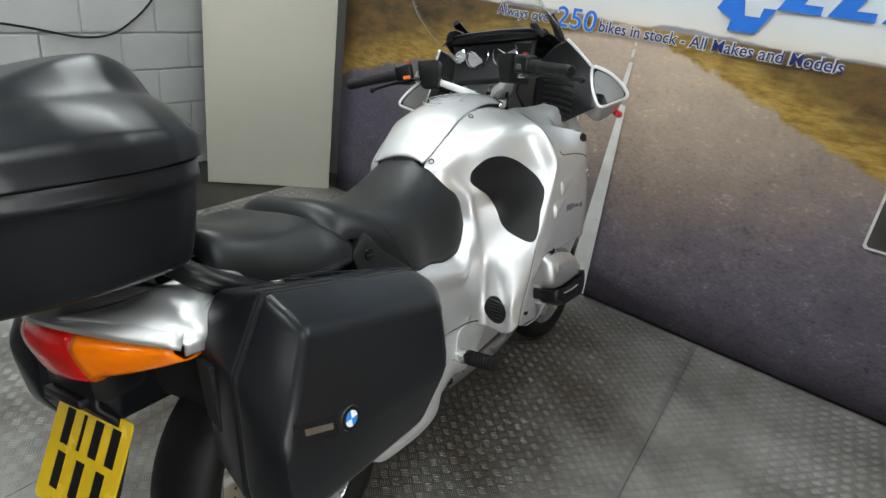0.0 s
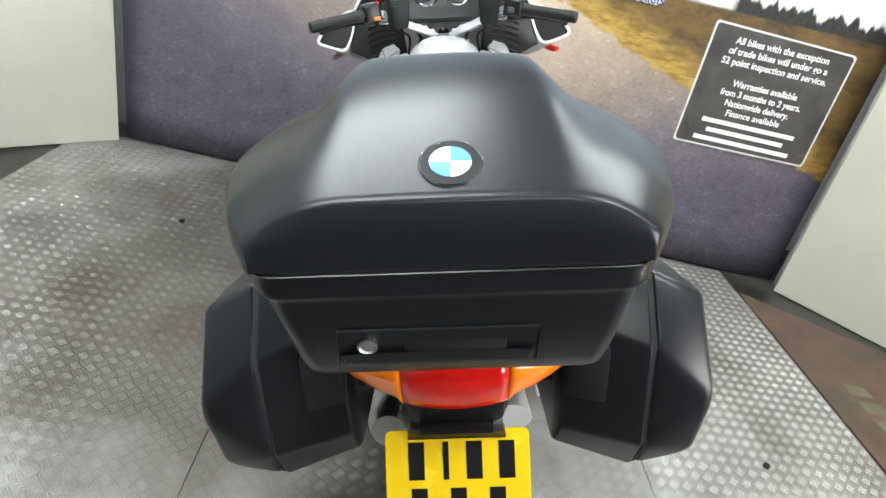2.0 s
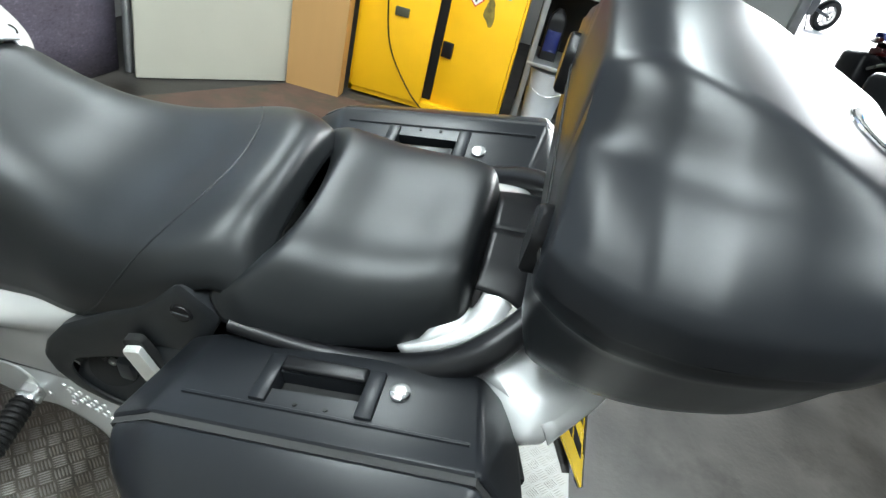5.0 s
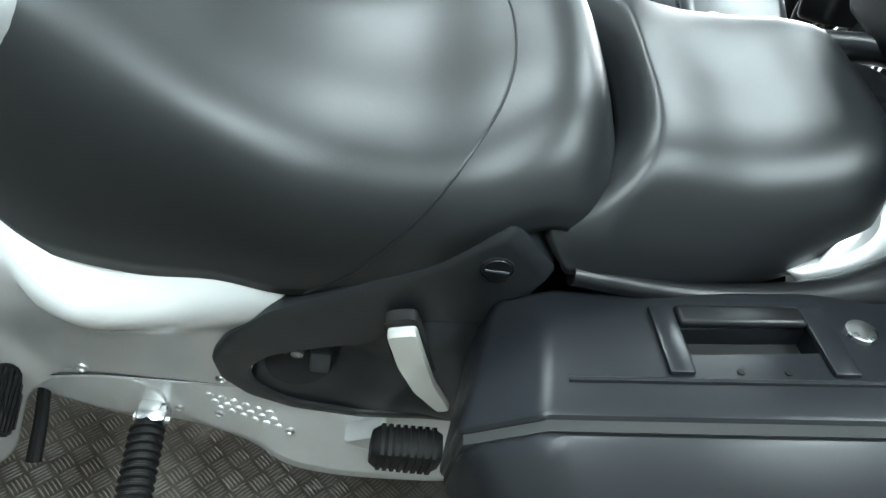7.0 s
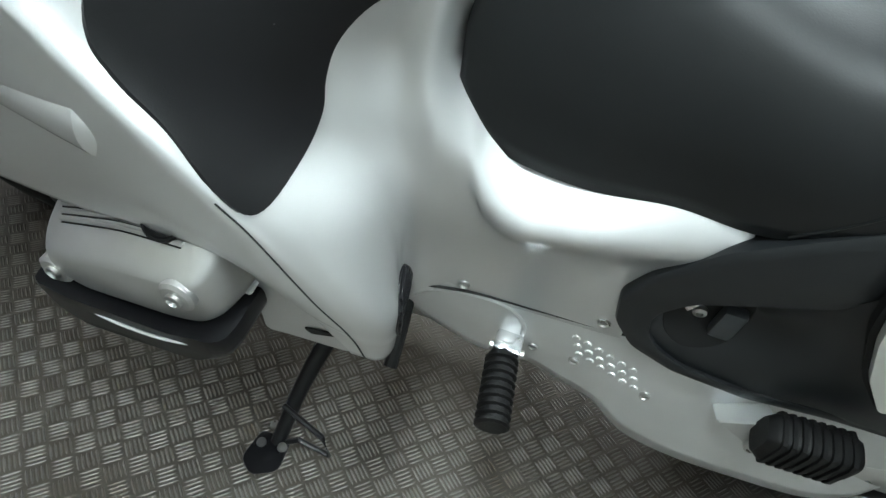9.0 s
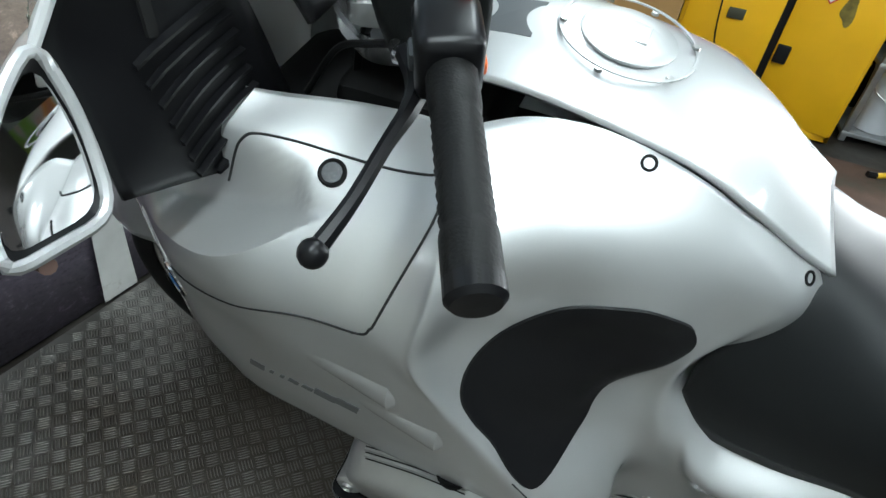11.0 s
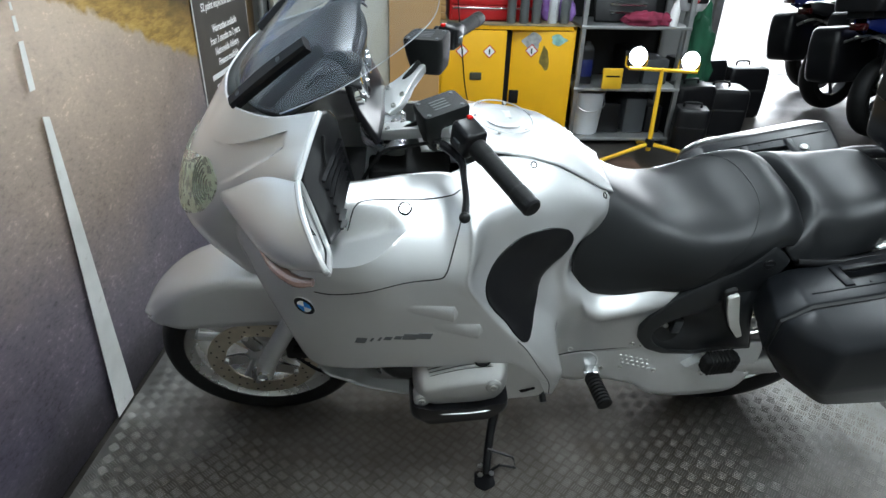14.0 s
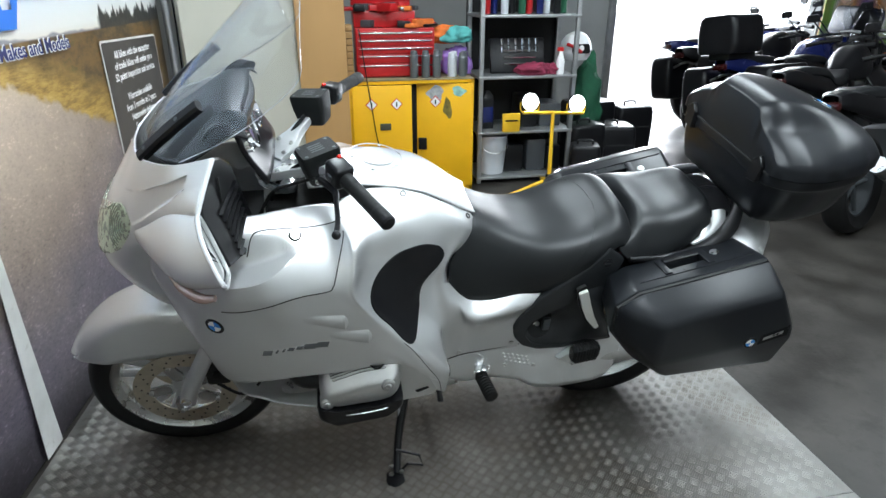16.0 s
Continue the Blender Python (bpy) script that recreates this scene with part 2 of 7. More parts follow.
def on_skin(tree, a, b, axis, sign=1, lift=0.0):
    """The place on a surface met by a ray along an axis, from its positive (or negative) side."""
    if axis == "y":
        o, d = Vector((a, 2.0 * sign, b)), Vector((0, -sign, 0))
    elif axis == "x":
        o, d = Vector((3.0 * sign, a, b)), Vector((-sign, 0, 0))
    else:
        o, d = Vector((a, b, 3.0)), Vector((0, 0, -1))
    p, n, _, _ = tree.ray_cast(o, d)
    if p is None:
        p, n, _, _ = tree.find_nearest(o + d * 1.7)
    if n.dot(d) > 0:
        n = -n
    return p + n * lift, n


def patch(tree, outline, axis, sign=1, lift=0.003, rings=8, edge=0.004, bm=None, dome=0.0):
    """A raised skin that lies on a surface inside a star-shaped outline."""
    bm = bm or bmesh.new()
    c = Vector((sum(p[0] for p in outline) / len(outline), sum(p[1] for p in outline) / len(outline)))
    rows = []
    for i in range(rings + 1):
        k = 0.002 + 0.998 * i / rings
        row = []
        for p in outline:
            q = c + (Vector(p[:2]) - c) * k
            place, n = on_skin(tree, q.x, q.y, axis, sign, lift + dome * (1 - k * k))
            row.append(place)
        rows.append(row)
    skirt = []
    for p in outline:
        q = c + (Vector(p[:2]) - c) * 1.012
        skirt.append(on_skin(tree, q.x, q.y, axis, sign, -edge)[0])
    rows.append(skirt)
    grid(bm, rows, True)
    return bm


def groove(tree, line, axis, sign=1, r=0.0016, n=8, bm=None, lift=0.0):
    """A thin dark joint that follows a surface."""
    pts = [on_skin(tree, p[0], p[1], axis, sign, lift)[0] for p in spline([(*q, 0) for q in line], n)]
    return tube(pts, r, 6, 1, bm, smooth=False)


def facet(points, soft=.012, s=1, seg=3):
    """A convex moulded body between corner points, its creases rounded."""
    bm = bmesh.new()
    for x, y, z in points:
        bm.verts.new((x, y * s, z))
    got = bmesh.ops.convex_hull(bm, input=bm.verts)
    bmesh.ops.delete(bm, geom=[v for v in got["geom_interior"] if isinstance(v, bmesh.types.BMVert)], context="VERTS")
    bmesh.ops.dissolve_limit(bm, angle_limit=radians(4), verts=bm.verts, edges=bm.edges)
    bm.normal_update()
    bmesh.ops.bevel(bm, geom=[e for e in bm.edges if e.calc_face_angle(0) > radians(9)], offset=soft, segments=seg, affect="EDGES", profile=.5, clamp_overlap=True)
    return bm


def outline2(pts, n=6):
    return [(p.x, p.y) for p in spline([(*p, 0) for p in pts], n, True)]


# ------------------------------------------------------------- the workshop
CONC = mat("old_concrete", (.038, .034, .030), .43, 0, .5, 3.5, .5, 60, spots=((.018, .015, .012), .46, 2.3), rvary=.20, ior=1.45)
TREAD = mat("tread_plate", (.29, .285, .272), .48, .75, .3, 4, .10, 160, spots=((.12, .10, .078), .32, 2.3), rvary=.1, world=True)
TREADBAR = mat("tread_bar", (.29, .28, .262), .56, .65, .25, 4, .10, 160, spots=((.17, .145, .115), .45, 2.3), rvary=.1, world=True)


def grime_and_shade(m, cx, cy, reach, depth):
    """Ground-in oily dirt and painted shading on a floor material round one spot, with a ragged edge."""
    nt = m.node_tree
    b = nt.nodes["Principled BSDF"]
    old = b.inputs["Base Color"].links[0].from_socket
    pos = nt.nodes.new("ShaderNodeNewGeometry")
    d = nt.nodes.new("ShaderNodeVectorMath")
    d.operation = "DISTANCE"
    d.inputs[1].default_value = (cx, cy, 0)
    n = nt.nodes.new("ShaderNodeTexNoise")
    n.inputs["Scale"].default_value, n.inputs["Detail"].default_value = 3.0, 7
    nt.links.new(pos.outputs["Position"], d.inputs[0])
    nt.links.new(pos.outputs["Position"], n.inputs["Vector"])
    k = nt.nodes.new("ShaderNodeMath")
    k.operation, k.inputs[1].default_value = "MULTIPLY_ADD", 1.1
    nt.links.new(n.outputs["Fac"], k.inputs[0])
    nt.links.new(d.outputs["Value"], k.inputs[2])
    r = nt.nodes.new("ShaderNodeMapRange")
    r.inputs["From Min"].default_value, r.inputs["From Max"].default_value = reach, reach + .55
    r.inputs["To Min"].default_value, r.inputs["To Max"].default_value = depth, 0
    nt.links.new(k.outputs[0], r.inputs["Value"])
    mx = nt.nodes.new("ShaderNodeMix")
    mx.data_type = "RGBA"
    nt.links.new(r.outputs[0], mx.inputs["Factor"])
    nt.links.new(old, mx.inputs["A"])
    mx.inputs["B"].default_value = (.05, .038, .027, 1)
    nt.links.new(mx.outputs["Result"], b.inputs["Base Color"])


# brown dirt round the bike, deepened to hold its shading on the plate
grime_and_shade(TREAD, .95, .62, 1.4, .82)
grime_and_shade(TREADBAR, .95, .62, 1.4, .58)
MATCOL = mat("brown_mat", (.085, .05, .036), .8, 0, .3, 6, .5, 350, spots=((.05, .045, .03), .45, 4))
PAINTW = mat("white_wall_paint", (.42, .43, .42), .55, 0, .08, 3, .25, 40, spots=((.30, .29, .27), .30, 5), world=True)
# west wall is out of view, made dark so it returns little light
DARKW = mat("unseen_dark_wall", (.10, .09, .085), .7, 0, .2, 3, .3, 40)
CREAM = mat("cream_board", (.42, .405, .34), .5, 0, .05, 2, .05, 60, spots=((.34, .30, .22), .27, 5))
WOOD = mat("brown_board", (.42, .24, .09), .55, 0, .12, 3, .08, 60, stretch=(1, 1, .12))
YELLOW = mat("yellow_enamel", (.78, .42, .006), .38, 0, .06, 5, .06, 80, spots=((.18, .15, .08), .26, 7))
YTUBE = mat("yellow_powder", (.78, .47, .02), .4, 0, .05)
REDBOX = mat("red_enamel", (.42, .012, .014), .32, 0, .1, 6, coat=.3)
GALV = mat("shelf_metal", (.42, .43, .43), .4, .8, .12, 15)
CAN = mat("grey_can", (.20, .22, .23), .3, .6, .1)
PLASW = mat("milky_plastic", (.55, .57, .60), .4, 0, .05)
# ceiling out of view, coloured dark to lessen light bounced from above
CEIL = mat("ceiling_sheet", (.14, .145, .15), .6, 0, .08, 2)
FARBLUE = mat("blue_paint", (.008, .016, .11), .25, .2, .1, coat=.5)
PURPLE = mat("purple_bag", (.25, .14, .42), .5, 0, .2, 14, .5, 40)
ORANGE = mat("orange_cloth", (.65, .16, .03), .8, 0, .2, 14, .6, 60)
TEAL = mat("teal_cloth", (.08, .32, .30), .8, 0, .2, 14, .6, 60)
MAROON = mat("maroon_cloth", (.20, .02, .05), .8, 0, .2, 14, .6, 60)
GREENC = mat("green_cloth", (.015, .09, .045), .8, 0, .2, 10, .6, 60)


def structure(name, bm, material, label="", category=""):
    ob = part(name, bm, material)
    tagged(ob, label, category, kind="structure")
    return ob


floor = structure("floor", rbox((-9, -13, -.20), (3.2, 4, -.006), .001), CONC, "stained dark concrete workshop floor", "floor")
structure("wall_east", rbox((2.36, -5.2, 0), (2.5, 2.9, 3.1), .002), PAINTW, "white painted wall behind the banner", "wall")
structure("wall_west", rbox((-6.7, -5.2, 0), (-6.5, 2.9, 3.1), .002), DARKW, "plain unseen wall, kept dark to cut bounce light", "wall")
structure("wall_south_a", rbox((-2.25, -5.1, 0), (2.36, -4.9, 3.1), .002), PAINTW, "white painted wall beside the door opening", "wall")
structure("wall_south_b", rbox((-6.5, -5.1, 0), (-5.0, -4.9, 3.1), .002), PAINTW, "white painted wall beside the door opening", "wall")
structure("wall_south_lintel", rbox((-5.0, -5.1, 2.6), (-2.25, -4.9, 3.1), .002), PAINTW, "white lintel over the door opening", "wall")
structure("ceiling", rbox((-6.7, -5.2, 3.1), (2.5, 2.9, 3.2), .002), CEIL, "unseen sheet ceiling, kept dark grey to cut bounce light", "ceiling")
wall_n = structure("wall_north", rbox((-6.7, 2.775, 0), (2.5, 2.9, 3.1), .002), PAINTW, "white painted blockwork wall", "wall")
structure("door_frame", rbox((-2.32, -4.98, 0), (-2.245, -4.84, 2.62), .004), GALV, "grey steel frame of the door opening", "door frame")

# white painted blocks, the coursing of the north wall
blk = bmesh.new()
rbox((-.215, -.012, -.1025), (.215, 0, .1025), .004, blk, None, 1)
bmesh.ops.recalc_face_normals(blk, faces=blk.faces)
blk_me = bpy.data.meshes.new("block")
blk.to_mesh(blk_me)
blk.free()
blk_me.materials.append(PAINTW)
for r in range(13):
    for k in range(9):
        b = new("block", blk_me)
        b.parent = wall_n
        b.location = (2.16 - .44 * k - (.22 if r % 2 else 0), 2.775, .105 + .215 * r)

# ceiling strip fittings
for x, y in CEILING_LAMPS:
    f = thing("strip_lamp", "white ceiling strip lamp", "lamp", pose(x, y, 2.96), "ceiling strip lamps")
    part("lamp_body", rbox((-.06, -.78, .0), (.06, .78, .14), .01), WHITE, f)
    for s in (-1, 1):
        part("tube", tube([(.045 * s, -.75, -.012), (.045 * s, .75, -.012)], .013, 10, 1, smooth=False), glow("tube_glow", (.95, 1, .97), 6.0), f)

# tread plate platform: three sheets
EDGE = -.572
SHEETS = [(-1.535, -.585), (-.582, .748), (.751, 2.07)]


def far_edge(y):
    return 1.985 + .086 * y


sheets = []
for y0, y1 in SHEETS:
    bm = bmesh.new()
    slab([(EDGE, y0, -.006), (EDGE, y1, -.006), (far_edge(y1), y1, -.006), (far_edge(y0), y0, -.006)], (0, 0, .006), bm)
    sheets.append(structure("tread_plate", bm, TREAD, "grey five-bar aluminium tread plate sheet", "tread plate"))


def bar_verts(cx, cy, ang, L=.0145, W=.0019, h=.0011):
    """One raised bar of the tread pattern: a low ridge with sloped ends."""
    c, s = math.cos(ang), math.sin(ang)
    out = []
    for x, y, z in ((-L, 0, 0), (-L * .55, -W, 0), (L * .55, -W, 0), (L, 0, 0), (L * .55, W, 0), (-L * .55, W, 0), (-L * .55, 0, h), (L * .55, 0, h)):
        out.append((cx + x * c - y * s, cy + x * s + y * c, z))
    return out


BAR_FACES = ((0, 1, 6), (1, 2, 7, 6), (2, 3, 7), (3, 4, 7), (4, 5, 6, 7), (5, 0, 6))
PITCH_X, PITCH_Y = .0475, .0446


def bar_group(cx, cy, turn):
    a = radians(45 if turn else -42)
    c, s = math.cos(a), math.sin(a)
    vs = []
    for k in range(5):
        d = (k - 2) * .0066
        vs.append(bar_verts(cx - d * s, cy + d * c, a))
    return vs


def group_mesh(turn):
    me = bpy.data.meshes.new("bar_group")
    V, Fc = [], []
    for b in bar_group(0, 0, turn):
        n = len(V)
        V += b
        Fc += [tuple(n + i for i in f) for f in BAR_FACES]
    me.from_pydata(V, [], Fc)
    me.materials.append(TREADBAR)
    return me


near = [group_mesh(0), group_mesh(1)]
count = 0
for si, (y0, y1) in enumerate(SHEETS):
    V, Fc = [], []
    for i in range(-40, 84):
        for j in range(-54, 34):
            turn = i % 2
            cx, cy = .284 + i * PITCH_X / 2, .692 + (j + .5 * turn) * PITCH_Y + .009 * si
            if not (EDGE + .014 < cx < far_edge(cy) - .014 and y0 + .012 < cy < y1 - .012):
                continue
            if .50 < cx < 1.05 and .40 < cy < 1.00 and count < 290:
                g = new("raised_bars", near[turn])
                g.parent = sheets[si]
                g.location = (cx, cy, 0)
                count += 1
                continue
            for b in bar_group(cx, cy, turn):
                n = len(V)
                V += b
                Fc += [tuple(n + q for q in f) for f in BAR_FACES]
    me = bpy.data.meshes.new("raised_bar_pattern")
    me.from_pydata(V, [], Fc)
    me.materials.append(TREADBAR)
    ob = new("raised_bar_pattern", me)
    ob.parent = sheets[si]
    ob["kind"] = "stuff"
# floor studs and litter on the plate
for x, y in ((.49, 1.80), (1.32, 1.25), (.35, -1.05)):
    nut = part("nut", lathe([(0, .012), (.010, .012), (.012, .009), (.012, .004)], (0, 0, 1), (x, y, 0), 6), INK)
    tagged(nut, "small dark nut lying on the tread plate", "nut")

# brown mat with a faded band
mat_ob = part("floor_mat", slab(roundpoly([(-.56, -2.32, -.006), (-.555, -1.545, -.006), (1.62, -1.545, -.006), (1.10, -2.33, -.006)], .02, 2), (0, 0, .010)), MATCOL)
tagged(mat_ob, "worn brown rubber mat beside the tread plate", "mat")
for k in range(6):
    part("faded_bar", rbox((.30 + .11 * k, -1.80, .0042), (.37 + .11 * k, -1.70, .0050), .0002, None, None, 1), mat("faded_print", (.10, .09, .05), .8), mat_ob)

# ------------------------------------------------------------- printed banner
BANNER = pose(2.0, 0, 0, 0, 0, -4.92)


def banner_material():
    """A printed road picture: asphalt running to a horizon, grass either side, pale sky above."""
    m = bpy.data.materials.new("banner_print")
    m.use_nodes = True
    nt = m.node_tree
    b = nt.nodes["Principled BSDF"]
    b.inputs["Roughness"].default_value = .42
    tc = nt.nodes.new("ShaderNodeTexCoord")
    sp = nt.nodes.new("ShaderNodeSeparateXYZ")
    nt.links.new(tc.outputs["Object"], sp.inputs[0])
    Y, Z = sp.outputs[1], sp.outputs[2]

    def op(kind, a, c, clamp=False):
        n = nt.nodes.new("ShaderNodeMath")
        n.operation, n.use_clamp = kind, clamp
        for i, v in enumerate((a, c)):
            if isinstance(v, (int, float)):
                n.inputs[i].default_value = v
            else:
                nt.links.new(v, n.inputs[i])
        return n.outputs[0]

    def noise_at(scale, detail=6, stretch=(1, 1, 1), rough=.6):
        mp = nt.nodes.new("ShaderNodeMapping")
        mp.inputs["Scale"].default_value = stretch
        nt.links.new(tc.outputs["Object"], mp.inputs[0])
        n = nt.nodes.new("ShaderNodeTexNoise")
        n.inputs["Scale"].default_value, n.inputs["Detail"].default_value, n.inputs["Roughness"].default_value = scale, detail, rough
        nt.links.new(mp.outputs[0], n.inputs["Vector"])
        return n.outputs["Fac"]

    def ramp(fac, stops):
        r = nt.nodes.new("ShaderNodeValToRGB")
        e = r.color_ramp.elements
        while len(e) < len(stops):
            e.new(.5)
        for i, (p, c) in enumerate(stops):
            e[i].position, e[i].color = p, (*c, 1)
        nt.links.new(fac, r.inputs[0])
        return r.outputs[0]

    def mix(f, a, c):
        n = nt.nodes.new("ShaderNodeMix")
        n.data_type = "RGBA"
        nt.links.new(f, n.inputs["Factor"])
        nt.links.new(a, n.inputs["A"])
        nt.links.new(c, n.inputs["B"])
        return n.outputs["Result"]

    # asphalt: tan towards the horizon in the middle, blue-black below and at the sides
    dist = op("DIVIDE", Z, 1.3)
    side = op("MULTIPLY", op("ABSOLUTE", op("SUBTRACT", Y, -.15), 0), .30)
    tone = op("SUBTRACT", op("ADD", dist, op("MULTIPLY", op("SUBTRACT", noise_at(5, 4), .5), .25)), side, True)
    road = ramp(tone, [(0, (.095, .083, .112)), (.26, (.155, .132, .150)), (.48, (.27, .21, .178)), (.90, (.50, .395, .305))])
    chips = op("ADD", op("MULTIPLY", noise_at(56, 6, (1, .75, 1.5), .8), .7), op("MULTIPLY", noise_at(9, 4, (1, .8, 1.4)), .3))
    grain = ramp(chips, [(.36, (.12, .11, .14)), (.46, (.82, .82, .84)), (.56, (1.08, 1.06, 1.06)), (.66, (3.0, 2.8, 2.75))])
    mul = nt.nodes.new("ShaderNodeMix")
    mul.data_type, mul.blend_type = "RGBA", "MULTIPLY"
    nt.links.new(op("SUBTRACT", 1.0, op("MULTIPLY", Z, .66), True), mul.inputs["Factor"])  # chippings fade into the distance
    nt.links.new(road, mul.inputs["A"])
    nt.links.new(grain, mul.inputs["B"])
    road = mul.outputs["Result"]
    # grass: ochre with green streaks
    verge = ramp(noise_at(14, 8, (1, .6, 2.6), .7), [(.28, (.09, .055, .014)), (.45, (.28, .165, .032)), (.58, (.42, .27, .065)), (.74, (.52, .36, .12))])
    scrub = ramp(noise_at(7, 8, (1, .7, 1.6), .68), [(.30, (.020, .016, .010)), (.46, (.085, .052, .020)), (.58, (.15, .085, .026)), (.72, (.062, .060, .020))])
    # road edges run to the vanishing point
    wob = op("MULTIPLY", op("SUBTRACT", noise_at(12, 5), .5), .10)
    right = op("ADD", op("MULTIPLY", op("SUBTRACT", .12, Y), -.36), 1.306)
    left = op("ADD", op("MULTIPLY", op("SUBTRACT", Y, .12), -.315), 1.30)
    edge = op("ADD", op("MINIMUM", right, left), wob)
    is_grass = op("MULTIPLY", op("SUBTRACT", Z, edge), 45, True)
    g = mix(op("MULTIPLY", op("SUBTRACT", op("ADD", Z, op("MULTIPLY", noise_at(5, 4), .14)), op("ADD", edge, .13)), 7, True), verge, scrub)
    ground = mix(is_grass, road, g)
    # sky, far hills
    sky = ramp(op("MULTIPLY", op("SUBTRACT", Z, 1.28), 2.2, True), [(0, (.62, .52, .40)), (.12, (.66, .64, .60)), (.4, (.62, .66, .70)), (1, (.45, .52, .62))])
    hills = op("ADD", op("MULTIPLY", noise_at(2.6, 3, (0, 1, 0)), .10), 1.268)
    hz = op("MULTIPLY", op("SUBTRACT", hills, Z), 120, True)
    sky = mix(hz, sky, ramp(noise_at(6), [(.3, (.20, .20, .24)), (.7, (.30, .28, .28))]))
    tree_top = op("ADD", op("MULTIPLY", noise_at(14, 4, (0, 1, 0)), .26), 1.245)
    in_trees = op("MULTIPLY", op("MULTIPLY", op("SUBTRACT", -1.04, Y), 30, True), op("MULTIPLY", op("SUBTRACT", tree_top, Z), 60, True))
    sky = mix(in_trees, sky, ramp(noise_at(40), [(.3, (.012, .014, .016)), (.7, (.035, .035, .03))]))
    is_sky = op("MULTIPLY", op("SUBTRACT", Z, 1.300), 150, True)
    nt.links.new(mix(is_sky, ground, sky), b.inputs["Base Color"])
    return m


bn = thing("banner", "large printed banner with a road picture and white lines", "banner", BANNER)
bm = bmesh.new()
rows = [[(.012 * math.sin(2.3 * y + z) * .3, y, z) for y in [-1.845 + 3.71 * i / 24 for i in range(25)]] for z in [.004 + 2.5 * k / 12 for k in range(13)]]
grid(bm, rows)
part("printed_sheet", bm, banner_material(), bn, thick=.004)
PRINTW = mat("white_print", (.62, .62, .60), .45, 0, .12, 8, .05, 60, spots=((.40, .38, .34), .35, 14))
PRINTB = mat("blue_print", (.02, .16, .62), .4)
PRINTK = mat("black_print", (.055, .05, .047), .45, 0, .4, 7, spots=((.12, .085, .045), .36, 5))


def flat(pts, name, material, parent, x=-.009):
    bm = bmesh.new()
    slab([(x, y, z) for y, z in pts], (-.0012, 0, 0), bm)
    return part(name, bm, material, parent)


flat([(.112, .006), (.006, .006), (.030, .965), (.056, .972)], "white_line", PRINTW, bn)
for a, c, w in ((1.04, 1.155, .022), (1.178, 1.212, .014), (1.225, 1.243, .009), (1.252, 1.262, .006)):
    flat([(.064 - .05 * (a - 1.04) + w / 2, a), (.064 - .05 * (a - 1.04) - w / 2, a), (.055 - w * .4, c), (.055 + w * .4, c)], "white_dash", PRINTW, bn)
# the dealer's name: plain blue shapes
flat([(-.255, 1.46), (-.33, 1.46), (-.345, 1.405), (-.40, 1.405), (-.405, 1.44), (-.45, 1.44), (-.40, 1.345), (-.295, 1.345), (-.30, 1.385), (-.235, 1.42)], "blue_shape", PRINTB, bn)
for k in range(5):
    y = -.50 - .17 * k
    flat([(y + .05, 1.44), (y - .02, 1.44), (y - .09, 1.58), (y - .02, 1.58)], "blue_shape", PRINTB, bn)
    flat([(y - .02, 1.44), (y - .10, 1.44), (y - .10, 1.47), (y - .02, 1.47)], "blue_shape", PRINTB, bn, -.0095)


def lettering(text, y0, z0, y1, size, material, parent, name="lettering", x=-.0105, bold=.0):
    """A line of letters on the banner from y0 to y1 (towards the bike's right)."""
    cu = bpy.data.curves.new(name, "FONT")
    cu.body, cu.size, cu.extrude, cu.offset = text, size, .0004, bold
    tmp = bpy.data.objects.new(name, cu)
    scene.collection.objects.link(tmp)
    me = bpy.data.meshes.new_from_object(tmp.evaluated_get(bpy.context.evaluated_depsgraph_get()))
    bpy.data.objects.remove(tmp)
    w = max(v.co.x for v in me.vertices) or 1
    k = abs(y1 - y0) / w
    for v in me.vertices:
        v.co = Vector((x - v.co.z, y0 - v.co.x * k, z0 + v.co.y * (1 + 0 * k)))
    me.materials.clear()
    me.materials.append(material)
    ob = new(name, me)
    ob.parent = parent
    ob["kind"] = "stuff"
    return ob


NAVY = mat("navy_print", (.02, .03, .16), .4)
for txt, a, c, sz, mt in (("Always over", .79, .475, .062, NAVY), ("250", .462, .258, .125, PRINTB), ("bikes in stock - All Makes and Models", .243, -.735, .066, NAVY)):
    z = 1.258 if sz < .1 else 1.250
    lettering(txt, a, z, c, sz, PRINTW, bn, "lettering_outline", -.0095, .004)
    lettering(txt, a, z, c, sz, mt, bn, "lettering", -.0108, .0006)
# terms board printed on the banner
pb = [(-1.003, 1.246), (-1.012, 1.256), (-1.690, 1.236), (-1.702, 1.224), (-1.702, .678), (-1.692, .668), (-1.022, .664), (-1.012, .674)]
flat(pb, "terms_border", PRINTW, bn, -.0085)
cy, cz = -1.355, .955
flat([(cy + (y - cy) * .972, cz + (z - cz) * .968) for y, z in pb], "terms_panel", PRINTK, bn, -.0100)
TERMS = ["All bikes with the exception", "of trade bikes will under go a", "52 point inspection and service.", "", "Warranties available", "from 3 months to 2 years.", "Nationwide delivery.", "Finance available"]
z = 1.172
for ln in TERMS:
    if ln:
        half = len(ln) * .0082
        lettering(ln, cy + half, z, cy - half, .044, WHITE, bn, "terms_line", -.0115, .0008)
    z -= .048
for w in (.24, .20, .25):
    flat([(cy + w, z), (cy - w, z), (cy - w, z + .022), (cy + w, z + .022)], "plain_line", WHITE, bn, -.0112)
    z -= .046

